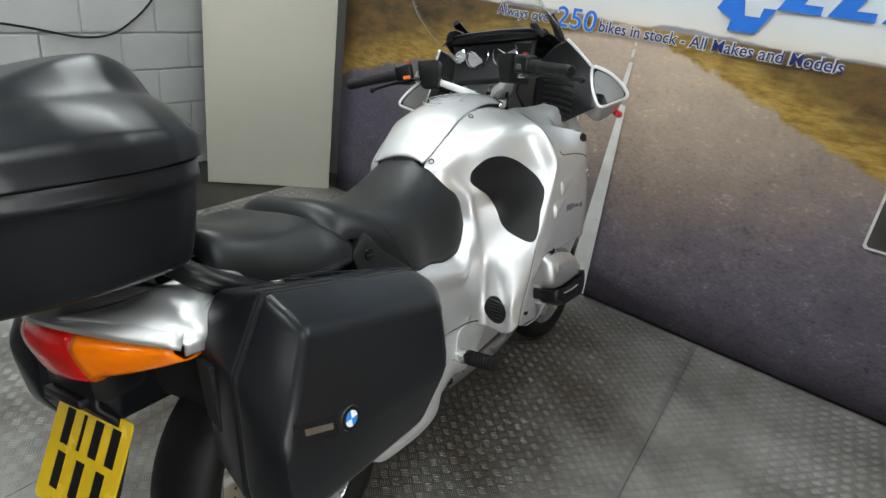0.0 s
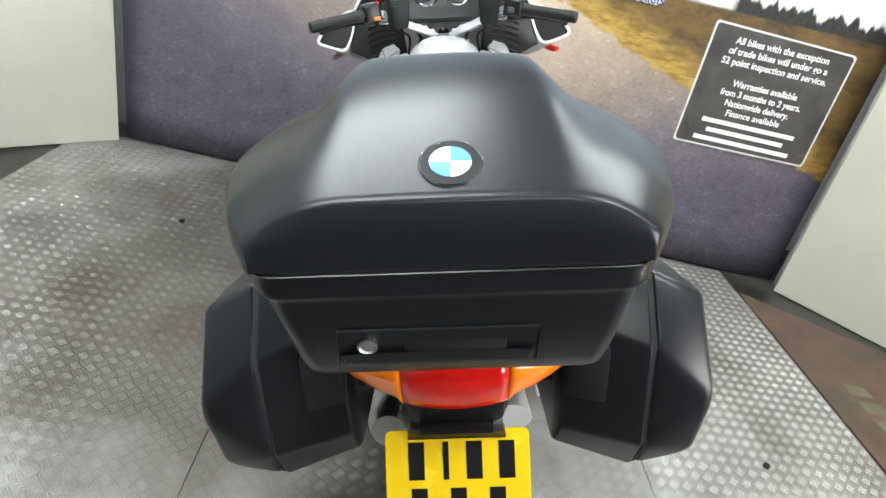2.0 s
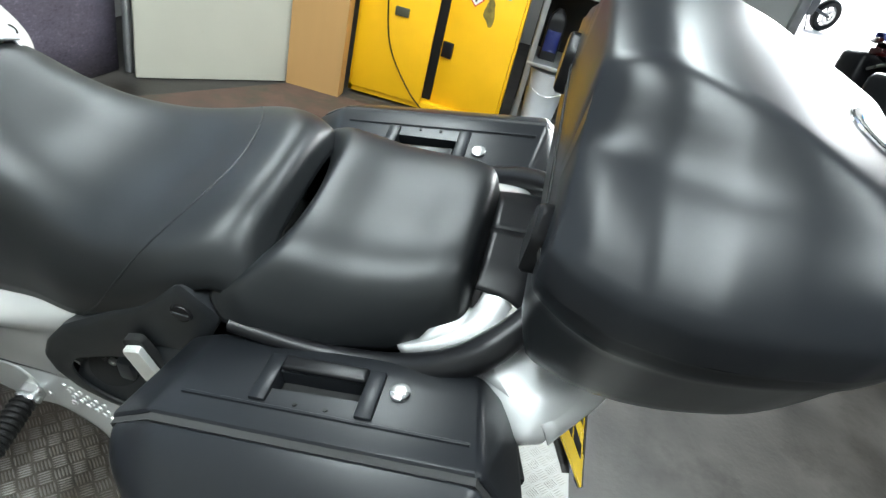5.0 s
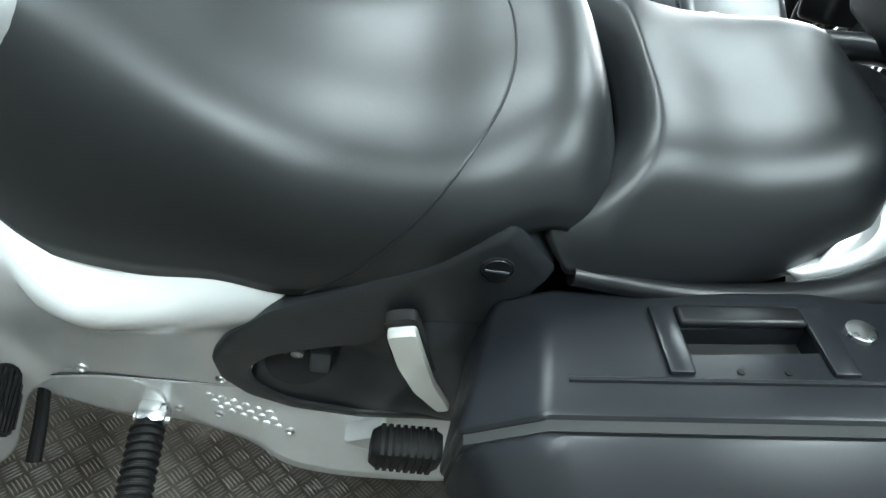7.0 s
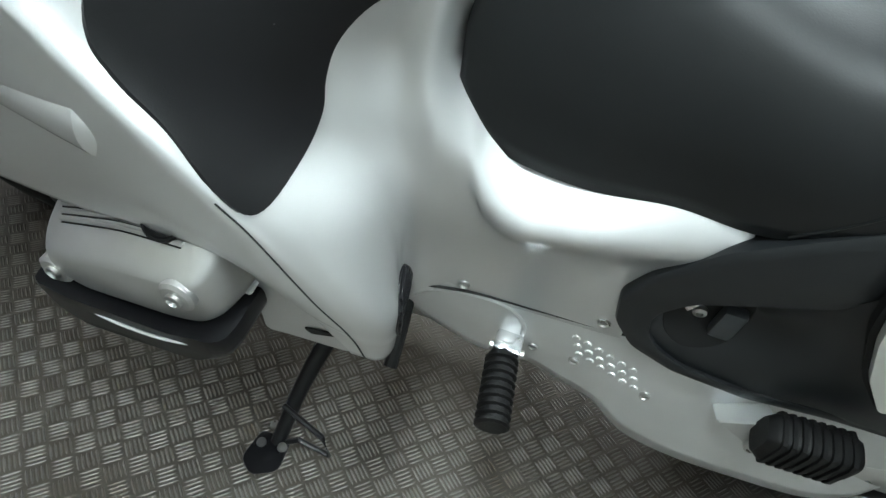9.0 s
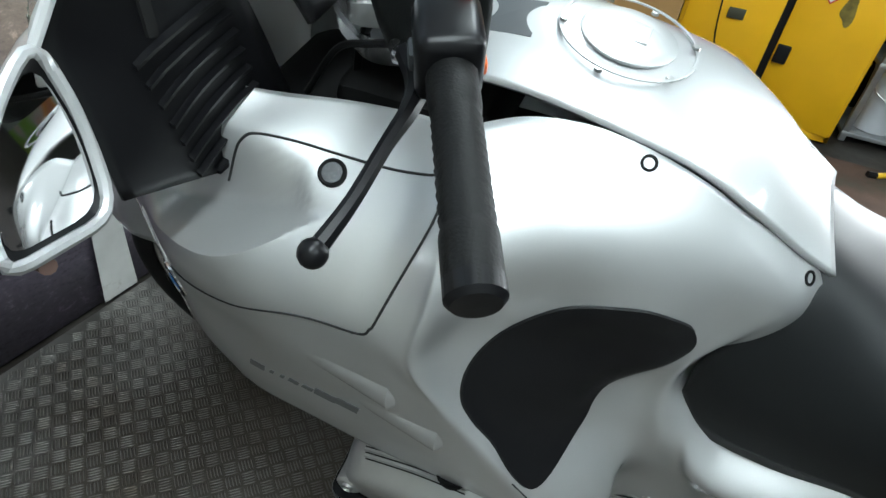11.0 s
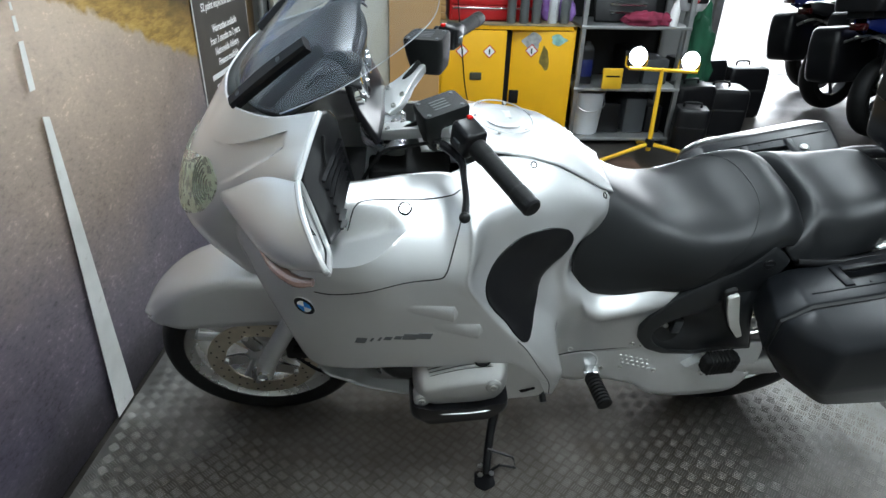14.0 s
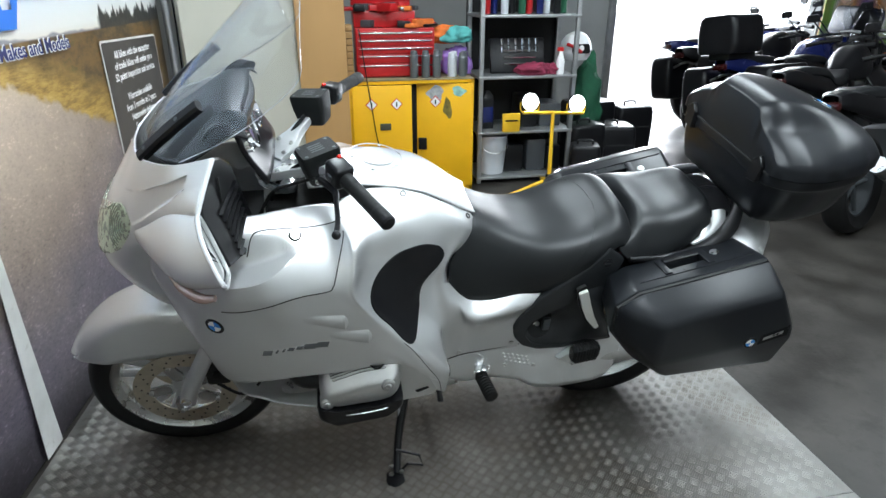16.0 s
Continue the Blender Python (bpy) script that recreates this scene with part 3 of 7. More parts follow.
# ------------------------------------------------------------- boards round the stand
def board(name, a, c, h, t, material, label, category, back=0.0):
    """An upright board between two points of the floor."""
    d = Vector((c[0] - a[0], c[1] - a[1], 0))
    n = Vector((-d.y, d.x, 0)).normalized() * t
    bm = bmesh.new()
    P = [Vector((a[0], a[1], .0)), Vector((c[0], c[1], .0)), Vector((c[0], c[1], h)), Vector((a[0], a[1], h))]
    slab(P, n, bm)
    bmesh.ops.bevel(bm, geom=bm.edges[:], offset=.003, segments=1, affect="EDGES")
    ob = part(name, bm, material)
    return tagged(ob, label, category)


board("cream_board", (2.10, 1.875), (1.57, 2.42), 2.35, -.03, CREAM, "dirty cream flat board leaning by the banner", "board")
board("white_board", (1.725, -1.80), (1.075, -2.385), 2.3, .035, CREAM, "off-white flat board standing by the banner", "board")
board("brown_board", (1.13, -2.40), (.815, -2.40), 2.3, -.10, WOOD, "brown wooden upright board beside the cabinet", "board")
pole = tagged(part("banner_pole", tube([(1.80, -1.86, 0), (1.80, -1.86, 2.5)], .022, 14, 1, smooth=False), GALV), "grey metal pole at the edge of the banner", "pole")
tagged(part("cable", tube([(1.775, -1.85, 2.4), (1.76, -1.86, 1.4), (1.765, -1.85, .9), (1.75, -1.84, .02)], .005, 8, 8), RUBBER), "black cable hanging beside the banner pole", "cable")
tagged(part("cable", tube([(-.6, 2.745, 1.05), (.6, 2.745, .92), (1.1, 2.745, .84), (1.35, 2.745, .93), (1.56, 2.74, 1.16), (1.70, 2.735, 1.5)], .006, 8, 8), RUBBER), "black cable running along the white block wall", "cable")

# ------------------------------------------------------------- cabinet with hazard signs
cab = thing("yellow_cabinet", "yellow steel hazard cabinet with scuffed paint, one door ajar", "cabinet", pose(0, 0, 0))
bm = bmesh.new()
rbox((-.10, -2.93, .01), (-.075, -2.47, .845), .003, bm)
rbox((.785, -2.93, .01), (.81, -2.47, .845), .003, bm)
rbox((-.10, -2.93, .82), (.81, -2.47, .845), .003, bm)
rbox((-.10, -2.93, .01), (.81, -2.47, .05), .003, bm)
rbox((-.10, -2.94, .01), (.81, -2.92, .845), .003, bm)
part("body", bm, YELLOW, cab)
# near-black block fills the cabinet, its colour standing for the unlit interior
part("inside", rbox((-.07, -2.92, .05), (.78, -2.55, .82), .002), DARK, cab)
part("worn_top", rbox((-.10, -2.93, .845), (.81, -2.465, .853), .002), mat("scuffed_top", (.22, .17, .09), .6, 0, .4, 12, .3, 80, spots=((.05, .08, .10), .4, 9)), cab)
door_a = part("door", rbox((.365, -2.475, .045), (.79, -2.452, .815), .004), YELLOW, cab)
hinge = pose(-.085, -2.463, 0, 0, 0, -10.5)
door_b = part("door", rbox((0, -.012, .045), (.408, .012, .815), .004, None, hinge), YELLOW, cab)


def sign(x, z, m, parent):
    """A white warning diamond with a red border and a dark mark."""
    for r, dy, mt, nm in ((.045, .0, mat("red_print", (.55, .03, .03), .4), "sign_border"), (.036, .0012, WHITE, "sign_face")):
        bm = bmesh.new()
        slab([m @ Vector(p) for p in ((x - r, .013 + dy, z), (x, .013 + dy, z - r), (x + r, .013 + dy, z), (x, .013 + dy, z + r))], m.to_3x3() @ Vector((0, .001, 0)), bm)
        part(nm, bm, mt, parent)
    part("sign_mark", rbox((x - .005, .0155, z - .018), (x + .005, .0165, z + .016), .002, None, m, 1), INK, parent)


ma = pose(0, -2.464, 0)
for x in (.655, .475):
    sign(x, .685, ma, door_a)
sign(.27, .685, hinge, door_b)
part("handle", rbox((.52, -2.452, .50), (.60, -2.442, .55), .006), mat("dark_oval", (.05, .05, .03), .5), door_a)
part("door_lock", rbox((.335, .012, .33), (.40, .03, .42), .006, None, hinge), BLACK, door_b)
for mtl, x, z, w, h in ((mat("scuff_grey", (.35, .36, .36), .7, 0, .3, 30), .27, .74, .06, .05), (mat("scuff_teal", (.25, .45, .40), .7, 0, .3, 30), .10, .76, .05, .03), (mat("scuff_dark", (.20, .15, .03), .7, 0, .4, 30), .18, .64, .03, .08)):
    bm = bmesh.new()
    pts = [Vector((x + w * (1 + .25 * math.sin(3 * a + x * 50)) * math.cos(a), .0128, z + h * (1 + .3 * math.sin(2 * a + z * 40)) * math.sin(a))) for a in [k * math.pi / 12 for k in range(24)]]
    slab([hinge @ p for p in pts], hinge.to_3x3() @ Vector((0, .0006, 0)), bm)
    part("paint_scuff", bm, mtl, door_b)
tagged(part("cable", tube([(.72, -2.44, 1.2), (.66, -2.43, .7), (.60, -2.435, .35), (.45, -2.43, .12), (.30, -2.36, .02)], .004, 8, 8), RUBBER), "thin dark cable hanging in front of the yellow cabinet", "cable")

# red tool chest and the things on the cabinet
chest = thing("tool_chest", "red steel tool chest with several shallow drawers", "tool chest", pose(0, 0, 0))
part("body", rbox((.17, -2.90, .854), (.735, -2.60, 1.19), .006), REDBOX, chest)
for k, (z, h) in enumerate(((.862, .085), (.957, .055), (1.02, .045), (1.072, .045), (1.124, .045))):
    d = part("drawer", rbox((.185, -2.603, z), (.72, -2.588, z + h), .004), REDBOX, chest)
    part("drawer_pull", rbox((.19, -2.590, z + h - .016), (.715, -2.578, z + h - .006), .003), ALU, d)
upper = thing("tool_box", "red tool box heaped with tools on the chest", "tool box", pose(0, 0, 0))
part("body", rbox((.30, -2.90, 1.191), (.74, -2.66, 1.30), .008), REDBOX, upper)
part("lid", rbox((.30, -2.93, 1.30), (.74, -2.90, 1.52), .008), REDBOX, upper)
rnd = random.Random(4)
for k in range(26):
    x, y, z = rnd.uniform(.18, .78), rnd.uniform(-2.86, -2.62), rnd.choice((1.192, 1.30, 1.302))
    if z > 1.25 and x < .32:
        z = 1.192
    L, W, H = rnd.uniform(.03, .10), rnd.uniform(.02, .05), rnd.uniform(.02, .06)
    o = part("tool", rbox((-L, -W, 0), (L, W, H), .008, None, pose(x, y, z, 0, 0, rnd.uniform(0, 180))), rnd.choice((REDBOX, BLACK, GREY, YTUBE, STEEL, ORANGE)))
    tagged(o, "loose hand tool heaped on the tool chest", "tool", "tools on the chest")
for k in range(8):
    o = part("wood_block", rbox((.755, -2.78, .855 + k * .045), (.80, -2.62, .855 + k * .045 + .041), .003), WOOD)
    tagged(o, "short brown wooden block in a stack", "wood block", "wood blocks")


def spray_can(x, y, z, material, h=.19, r=.03):
    c = thing("spray_can", "grey aerosol can with a domed top standing", "aerosol can", pose(x, y, z), "aerosol cans")
    part("can_body", lathe([(0, r * .94), (.004, r), (h * .78, r), (h * .80, r * 1.03), (h * .82, r * .97)], (0, 0, 1), (0, 0, 0), 18), material, c)
    part("can_cap", lathe([(h * .80, r * .9), (h * .97, r * .82), (h, r * .6), (h, .002)], (0, 0, 1), (0, 0, 0), 18), PLASW if material is not CAN else CAN, c)


for x in (.33, .245, .165):
    spray_can(x, -2.545, .853, CAN)
for x, y in ((.05, -2.56), (-.03, -2.56), (.02, -2.64), (-.06, -2.65)):
    spray_can(x, y, .853, PLASW if x > 0 else CAN, .17)


def heap(name, x, y, z, rx, ry, rz, material, label, category, seed=1):
    """A crumpled soft heap."""
    bm = bmesh.new()
    bmesh.ops.create_icosphere(bm, subdivisions=4, radius=1)
    for v in bm.verts:
        n = noise.noise(v.co * 2.1 + Vector((seed, 0, 0))) * .35 + noise.noise(v.co * 5.5 + Vector((0, seed, 0))) * .16
        v.co *= 1 + n
        v.co = Vector((v.co.x * rx, v.co.y * ry, max(-.55, v.co.z) * rz))
    lo = min(v.co.z for v in bm.verts)
    for v in bm.verts:
        v.co += Vector((x, y, z - lo))
    return tagged(part(name, bm, material, sharp=80), label, category)


heap("cloth_bag", -.02, -2.74, .853, .12, .10, .12, PURPLE, "crumpled purple plastic bag on the cabinet", "bag", 2)
heap("cloth", .05, -2.78, 1.07, .14, .10, .08, ORANGE, "crumpled orange cloth on a bag", "cloth", 3)
heap("cloth", -.02, -2.70, 1.08, .11, .08, .07, TEAL, "crumpled teal cloth on a bag", "cloth", 5)

# ------------------------------------------------------------- shelf unit
sh = thing("shelf_unit", "grey steel shelf unit crowded with workshop goods", "shelf unit", pose(0, 0, 0))
for x in (-.19, -.93):
    for y in (-2.62, -3.02):
        part("post", rbox((x - .016, y - .016, 0), (x + .016, y + .016, 2.0), .003), GALV, sh)
for z in (.03, .395, .815, 1.25, 1.66):
    part("shelf", rbox((-.95, -3.04, z), (-.17, -2.60, z + .022), .004), GALV, sh)
# near-black sheet added behind the shelves, holding their shade in its colour
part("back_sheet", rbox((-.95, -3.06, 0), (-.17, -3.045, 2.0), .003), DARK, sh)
bucket = thing("bucket", "milky white plastic bucket on the lowest shelf", "bucket", pose(-.33, -2.76, .052))
part("bucket_body", lathe([(0, .095), (.005, .10), (.30, .125), (.31, .13), (.315, .125), (.30, .118), (.02, .093)], (0, 0, 1), (0, 0, 0), 32), PLASW, bucket)
part("wire_handle", tube([(.125, 0, .29), (.10, .10, .22), (0, .135, .18), (-.10, .10, .22), (-.125, 0, .29)], .003, 6, 5), STEEL, bucket)
tagged(part("tape_box", rbox((-.50, -2.595, .418), (-.36, -2.57, .56), .004), YTUBE), "yellow printed box on the middle shelf", "box")
part("plain_bar", rbox((-.48, -2.572, .50), (-.38, -2.5685, .512), .001), INK, bpy.data.objects["tape_box"])
jug = thing("oil_jug", "dark plastic oil jug with a printed label", "jug", pose(-.28, -2.76, .418))
part("jug_body", loft([[Vector(p) for p in roundpoly([(-.05 * k, -.035 * k, h), (.05 * k, -.035 * k, h), (.05 * k, .035 * k, h), (-.05 * k, .035 * k, h)], .012, 3)] for h, k in ((0, .95), (.01, 1), (.22, 1), (.27, .6), (.29, .35))], 2), BLACK, jug)
part("jug_label", rbox((-.04, .036, .05), (.04, .038, .17), .001), FARBLUE, jug)
kit = thing("socket_case", "open black tool case with bright spanners", "tool case", pose(-.52, -2.84, 1.088, -72, 0, 0))
part("case_tray", rbox((-.22, -.0, -.02), (.22, .26, .02), .01), BLACK, kit)
for k in range(3):
    part("spanner", tube([(.12, .20 - .05 * k, .026), (-.14, .20 - .05 * k, .026)], [.011, .007], 8, 2), CHROME, kit)
for k in range(12):
    part("socket", lathe([(0, .010), (.045, .010), (.046, .006)], (0, 1, 0), (-.15 + (k % 6) * .055, .01 + .055 * (k // 6), .026), 10), CHROME, kit)
heap("rag", -.62, -2.66, .838, .13, .07, .06, MAROON, "crumpled dark red rag on the shelf", "rag", 7)
heap("rag", -.76, -2.68, .838, .07, .06, .05, MAROON, "crumpled dark red rag hanging off the shelf", "rag", 9)
for k in range(10):
    x = -.24 - .068 * k
    spray_can(x, -2.70 - .05 * (k % 2), 1.273, (REDBOX, FARBLUE, PLASW, BLACK, GREENC)[k % 5], .18 + .03 * (k % 3), .028)
for k in range(7):
    x = -.24 - .1 * k
    o = part("carton", rbox((x - .04, -2.98, 1.683), (x + .035, -2.72, 1.683 + .12 + .03 * (k % 3)), .004), (PLASW, BLACK, WOOD, REDBOX, GREY)[k % 5])
    tagged(o, "small carton on the top shelf", "carton", "cartons")
for k, (x, mt, w, h, z) in enumerate(((-.50, BLACK, .09, .22, .053), (-.70, GREY, .08, .26, .053), (-.85, BLACK, .06, .20, .053), (-.62, BLACK, .07, .24, .418), (-.80, GREY, .09, .18, .418))):
    o = part("storage_box", rbox((x - w, -2.98, z), (x + w, -2.72, z + h), .012), mt)
    tagged(o, "dark storage box on the shelf", "storage box", "storage boxes")
bottle = thing("white_bottle", "white spray bottle on the shelf", "bottle", pose(-.82, -2.64, .838))
part("bottle_body", lathe([(0, .03), (.10, .032), (.15, .016), (.17, .014)], (0, 0, 1), (0, 0, 0), 16), WHITE, bottle)
part("trigger", rbox((-.02, -.008, .17), (.03, .008, .20), .004), REDBOX, bottle)
helmet = thing("helmet", "white and red motorcycle helmet on a stand", "helmet", pose(-1.13, -3.10, .98))
bm = bmesh.new()
bmesh.ops.create_uvsphere(bm, u_segments=28, v_segments=18, radius=.13)
for v in bm.verts:
    v.co.z *= 1.05
    if v.co.z < -.09:
        v.co.z = -.09
part("shell", bm, WHITE, helmet)
part("stripe", tube([(.0, .13, -.02), (.06, .122, .02), (.11, .08, .04)], .014, 8, 5), REDBOX, helmet)
part("visor", slab(roundpoly([(-.08, .118, -.03), (.08, .118, -.03), (.07, .112, .045), (-.07, .112, .045)], .02, 3), (0, .012, 0), bevel=.004), INK, helmet)
tagged(part("helmet_stand", tube([(-1.13, -3.10, 0), (-1.13, -3.10, .90)], [.03, .02], 10, 2), GALV), "grey post under the helmet", "stand")
coat = heap("jacket", -1.33, -3.25, .30, .13, .12, .36, GREENC, "dark green jacket hung by the shelf", "jacket", 12)

# ------------------------------------------------------------- tripod work lights
tri = thing("work_light_stand", "yellow tripod with two bright work lights", "work light", pose(0, 0, 0))
C = Vector((-.665, -2.30, 0))
part("pole", tube([C + Vector((0, 0, .06)), C + Vector((.0, -.02, .62))], [.017, .013], 12, 2), YTUBE, tri)
part("collar", lathe([(0, .03), (.05, .03), (.055, .024)], (0, 0, 1), C + Vector((0, 0, .09)), 14), BLACK, tri)
for f in ((-.285, -2.21), (-1.095, -2.225), (-.72, -2.62)):
    leg = part("leg", tube([C + Vector((0, 0, .11)), Vector((f[0], f[1], .012))], .014, 10, 2), YTUBE, tri)
    part("foot", lathe([(-.01, .017), (.03, .017)], (Vector((f[0], f[1], .012)) - C).normalized(), (f[0], f[1], .014), 10), BLACK, leg)
part("crossbar", tube([(-.44, -2.33, .615), (-.90, -2.31, .60)], .012, 10, 2), YTUBE, tri)
GLOW = glow("led_glow", (.92, .97, 1.0), 45)
for x, y, z in ((-.50, -2.36, .685), (-.855, -2.34, .665)):
    head = part("lamp_head", lathe([(-.055, .03), (-.045, .05), (-.01, .066), (.004, .068), (.006, .062)], (0, 1, .14), (x, y, z), 28), BLACK, tri, "black round lamp head")
    part("lamp_face", lathe([(.004, .061), (.009, .058), (.012, .04), (.013, .002)], (0, 1, .14), (x, y, z), 28), GLOW, head, "bright white lamp face")
    part("lamp_bracket", tube([(x - .07, y - .01, z), (x - .06, y - .01, z - .07), (x + .06, y - .01, z - .07), (x + .07, y - .01, z)], .006, 8, 3), YTUBE, head)
    area("work_light", (x, y + .02, z), (x + .35, y + 3, z + .25), .08, .07, 6, (.95, .98, 1))

# ------------------------------------------------------------- dark luggage stacked on the floor
for k, (x, y, w, d, h, a) in enumerate(((-1.15, -2.85, .17, .12, .40, 10), (-1.45, -2.95, .20, .14, .36, -8), (-1.88, -3.46, .19, .15, .42, 5), (-1.40, -3.35, .22, .16, .50, 14), (-1.05, -2.55, .12, .10, .30, -15))):
    c = thing("luggage_case", "black hard luggage case standing on the concrete floor", "luggage case", pose(x, y, 0, 0, 0, a), "luggage cases")
    part("case_body", loft([[Vector(p) for p in roundpoly([(-w * q, -d * q, z), (w * q, -d * q, z), (w * q, d * q, z), (-w * q, d * q, z)], .05, 4)] for z, q in ((0, .88), (.02, .97), (h * .5, 1), (h - .03, .97), (h, .86))], 2), BLACK, c)
    part("case_seam", loft([[Vector(p) for p in roundpoly([(-w * 1.005, -d * 1.005, z), (w * 1.005, -d * 1.005, z), (w * 1.005, d * 1.005, z), (-w * 1.005, d * 1.005, z)], .05, 4)] for z in (h * .55, h * .58)], 1, True, None, False), GAP, c)
    part("case_handle", tube([(-.06, 0, h - .005), (-.05, 0, h + .03), (.05, 0, h + .03), (.06, 0, h - .005)], .009, 8, 4), BLACK, c)


# ------------------------------------------------------------- other motorcycles
DULLRED = mat("dull_red_lens", (.03, .003, .003), .15, coat=.5)


def parked(m, paint, label, screen=False, box=False, cases=False, seat_mat=LEATHER):
    """A parked motorcycle: wheels, forks, engine, tank, seat, bars, mirrors."""
    b = thing("parked_motorcycle", label, "motorcycle", m, "parked motorcycles")
    for x, w in ((0, .075), (1.42, .055)):
        part("tyre", lathe([(-w * .7, .20)] + [(w * math.sin(radians(k)), .27 + .045 * math.cos(radians(k))) for k in range(-90, 91, 30)] + [(w * .7, .20)], (0, 1, 0), (x, 0, .315), 40, closed=True), RUBBER, b)
        part("rim", lathe([(-w * .6, .215), (-w * .6, .19), (w * .6, .19), (w * .6, .215)], (0, 1, 0), (x, 0, .315), 36, closed=True), GREY, b)
        bm = bmesh.new()
        for k in range(5):
            a = 2 * math.pi * k / 5
            tube([(x, 0, .315), (x + .2 * math.cos(a), 0, .315 + .2 * math.sin(a))], .016, 6, 1, bm, smooth=False)
        part("spokes", bm, GREY, b)
        part("disc", lathe([(w + .01, .09), (w + .01, .15), (w + .014, .15), (w + .014, .09)], (0, 1, 0), (x, 0, .315), 30, closed=True), STEEL, b)
    for s in (1, -1):
        part("fork_leg", tube([(1.42, .09 * s, .315), (1.16, .09 * s, .98)], .024, 10, 2), STEEL, b)
        part("mirror", loft([[Vector(p) for p in roundpoly([(1.02 + dx, (.36 - .055 * k) * s, 1.26 - .03 * k), (1.02 + dx, (.36 + .055 * k) * s, 1.26 - .03 * k), (1.02 + dx, (.36 + .05 * k) * s, 1.26 + .035 * k), (1.02 + dx, (.36 - .05 * k) * s, 1.26 + .035 * k)], .02, 3)] for dx, k in ((0, .9), (.02, 1), (.045, .5))], 2), BLACK, b)
        part("mirror_stem", tube([(1.08, .24 * s, 1.06), (1.05, .30 * s, 1.16), (1.03, .35 * s, 1.235)], .007, 8, 4), BLACK, b)
        part("grip", tube([(1.08, .14 * s, 1.06), (1.03, .26 * s, 1.06), (.97, .38 * s, 1.04)], [.012, .016, .018], 10, 4), RUBBER, b)
        part("side_panel", skin([[(.80, .16 * s, .78), (.80, .22 * s, .68), (.82, .20 * s, .50)], [(1.05, .15 * s, .84), (1.08, .24 * s, .70), (1.02, .22 * s, .48)], [(1.24, .10 * s, .86), (1.26, .18 * s, .74), (1.20, .16 * s, .56)]], 5, 5), paint, b, thick=.006)
        part("indicator", tube([(1.22, .10 * s, .92), (1.21, .18 * s, .92)], [.008, .02], 8, 2), AMBER, b)
    part("headstock", tube([(1.16, -.11, 1.0), (1.16, .11, 1.0)], .03, 10, 2), BLACK, b)
    part("engine", rbox((.45, -.19, .28), (.98, .19, .62), .05), GREY, b)
    part("frame", tube([(1.12, 0, .92), (.80, 0, .78), (.35, 0, .70), (-.05, 0, .80)], .045, 10, 4), BLACK, b)
    part("fuel_tank", skin([[(x, -w, zl), (x, -w * .9, (zl + zt) / 2), (x, -w * .5, zt - .01), (x, 0, zt), (x, w * .5, zt - .01), (x, w * .9, (zl + zt) / 2), (x, w, zl)] for x, w, zt, zl in ((1.10, .07, .96, .84), (1.0, .15, 1.02, .80), (.82, .17, 1.0, .76), (.66, .11, .90, .76), (.60, .08, .84, .76))], 5, 4), paint, b, thick=.006)
    part("seat", skin([[(x, -w, zt - .07), (x, -w * .85, zt - .01), (x, 0, zt), (x, w * .85, zt - .01), (x, w, zt - .07)] for x, w, zt in ((.64, .10, .86), (.45, .15, .82), (.25, .15, .83), (.15, .13, .90), (-.10, .11, .93), (-.25, .08, .92))], 5, 4), seat_mat, b, thick=.03)
    part("tail", skin([[(x, -w, z), (x, -w * .9, z + h), (x, 0, z + h + .01), (x, w * .9, z + h), (x, w, z)] for x, w, z, h in ((.35, .15, .66, .12), (.0, .13, .72, .13), (-.30, .09, .80, .11), (-.42, .05, .84, .06))], 5, 3), paint, b, thick=.006)
    part("tail_lamp", rbox((-.45, -.06, .82), (-.40, .06, .87), .012), DULLRED, b)
    part("headlamp", loft([[Vector(p) for p in roundpoly([(x, -.13 * k, .90 - .09 * k), (x, .13 * k, .90 - .09 * k), (x, .15 * k, .92 + .10 * k), (x, -.15 * k, .92 + .10 * k)], .04, 3)] for x, k in ((1.18, 1), (1.28, .9), (1.36, .45))], 3), paint, b)
    part("mudguard", skin([[(1.42 + .345 * math.cos(radians(a)), y, .315 + .345 * math.sin(radians(a)) - abs(y) * .3) for y in (-.075, 0, .075)] for a in range(20, 131, 22)], 3, 3), paint, b, thick=.005)
    part("exhaust", tube([(.90, -.16, .30), (.5, -.19, .26), (.1, -.20, .36), (-.25, -.21, .50)], [.025, .03, .055, .05], 12, 5), STEEL, b)
    part("swingarm", tube([(.45, .09, .42), (0, .10, .315)], .03, 8, 2), GREY, b)
    part("side_stand", tube([(.55, .12, .30), (.50, .26, .01)], .012, 8, 2), BLACK, b)
    if screen:
        part("screen", skin([[(1.30, -.17, 1.02), (1.36, 0, 1.04), (1.30, .17, 1.02)], [(1.17, -.17, 1.22), (1.22, 0, 1.26), (1.17, .17, 1.22)], [(1.06, -.12, 1.34), (1.10, 0, 1.40), (1.06, .12, 1.34)]], 5, 6), SCREEN, b, thick=.004)
    if cases:
        for s in (1, -1):
            part("side_case", loft([[Vector(p) for p in roundpoly([(-.38 * k, (.30 - .13 * k) * s, z), (.16 * k, (.30 - .13 * k) * s, z), (.16 * k, (.30 + .13 * k) * s, z), (-.38 * k, (.30 + .13 * k) * s, z)], .05, 3)] for z, k in ((.42, .85), (.45, .96), (.62, 1), (.80, .97), (.84, .86))], 2), BLACK, b)
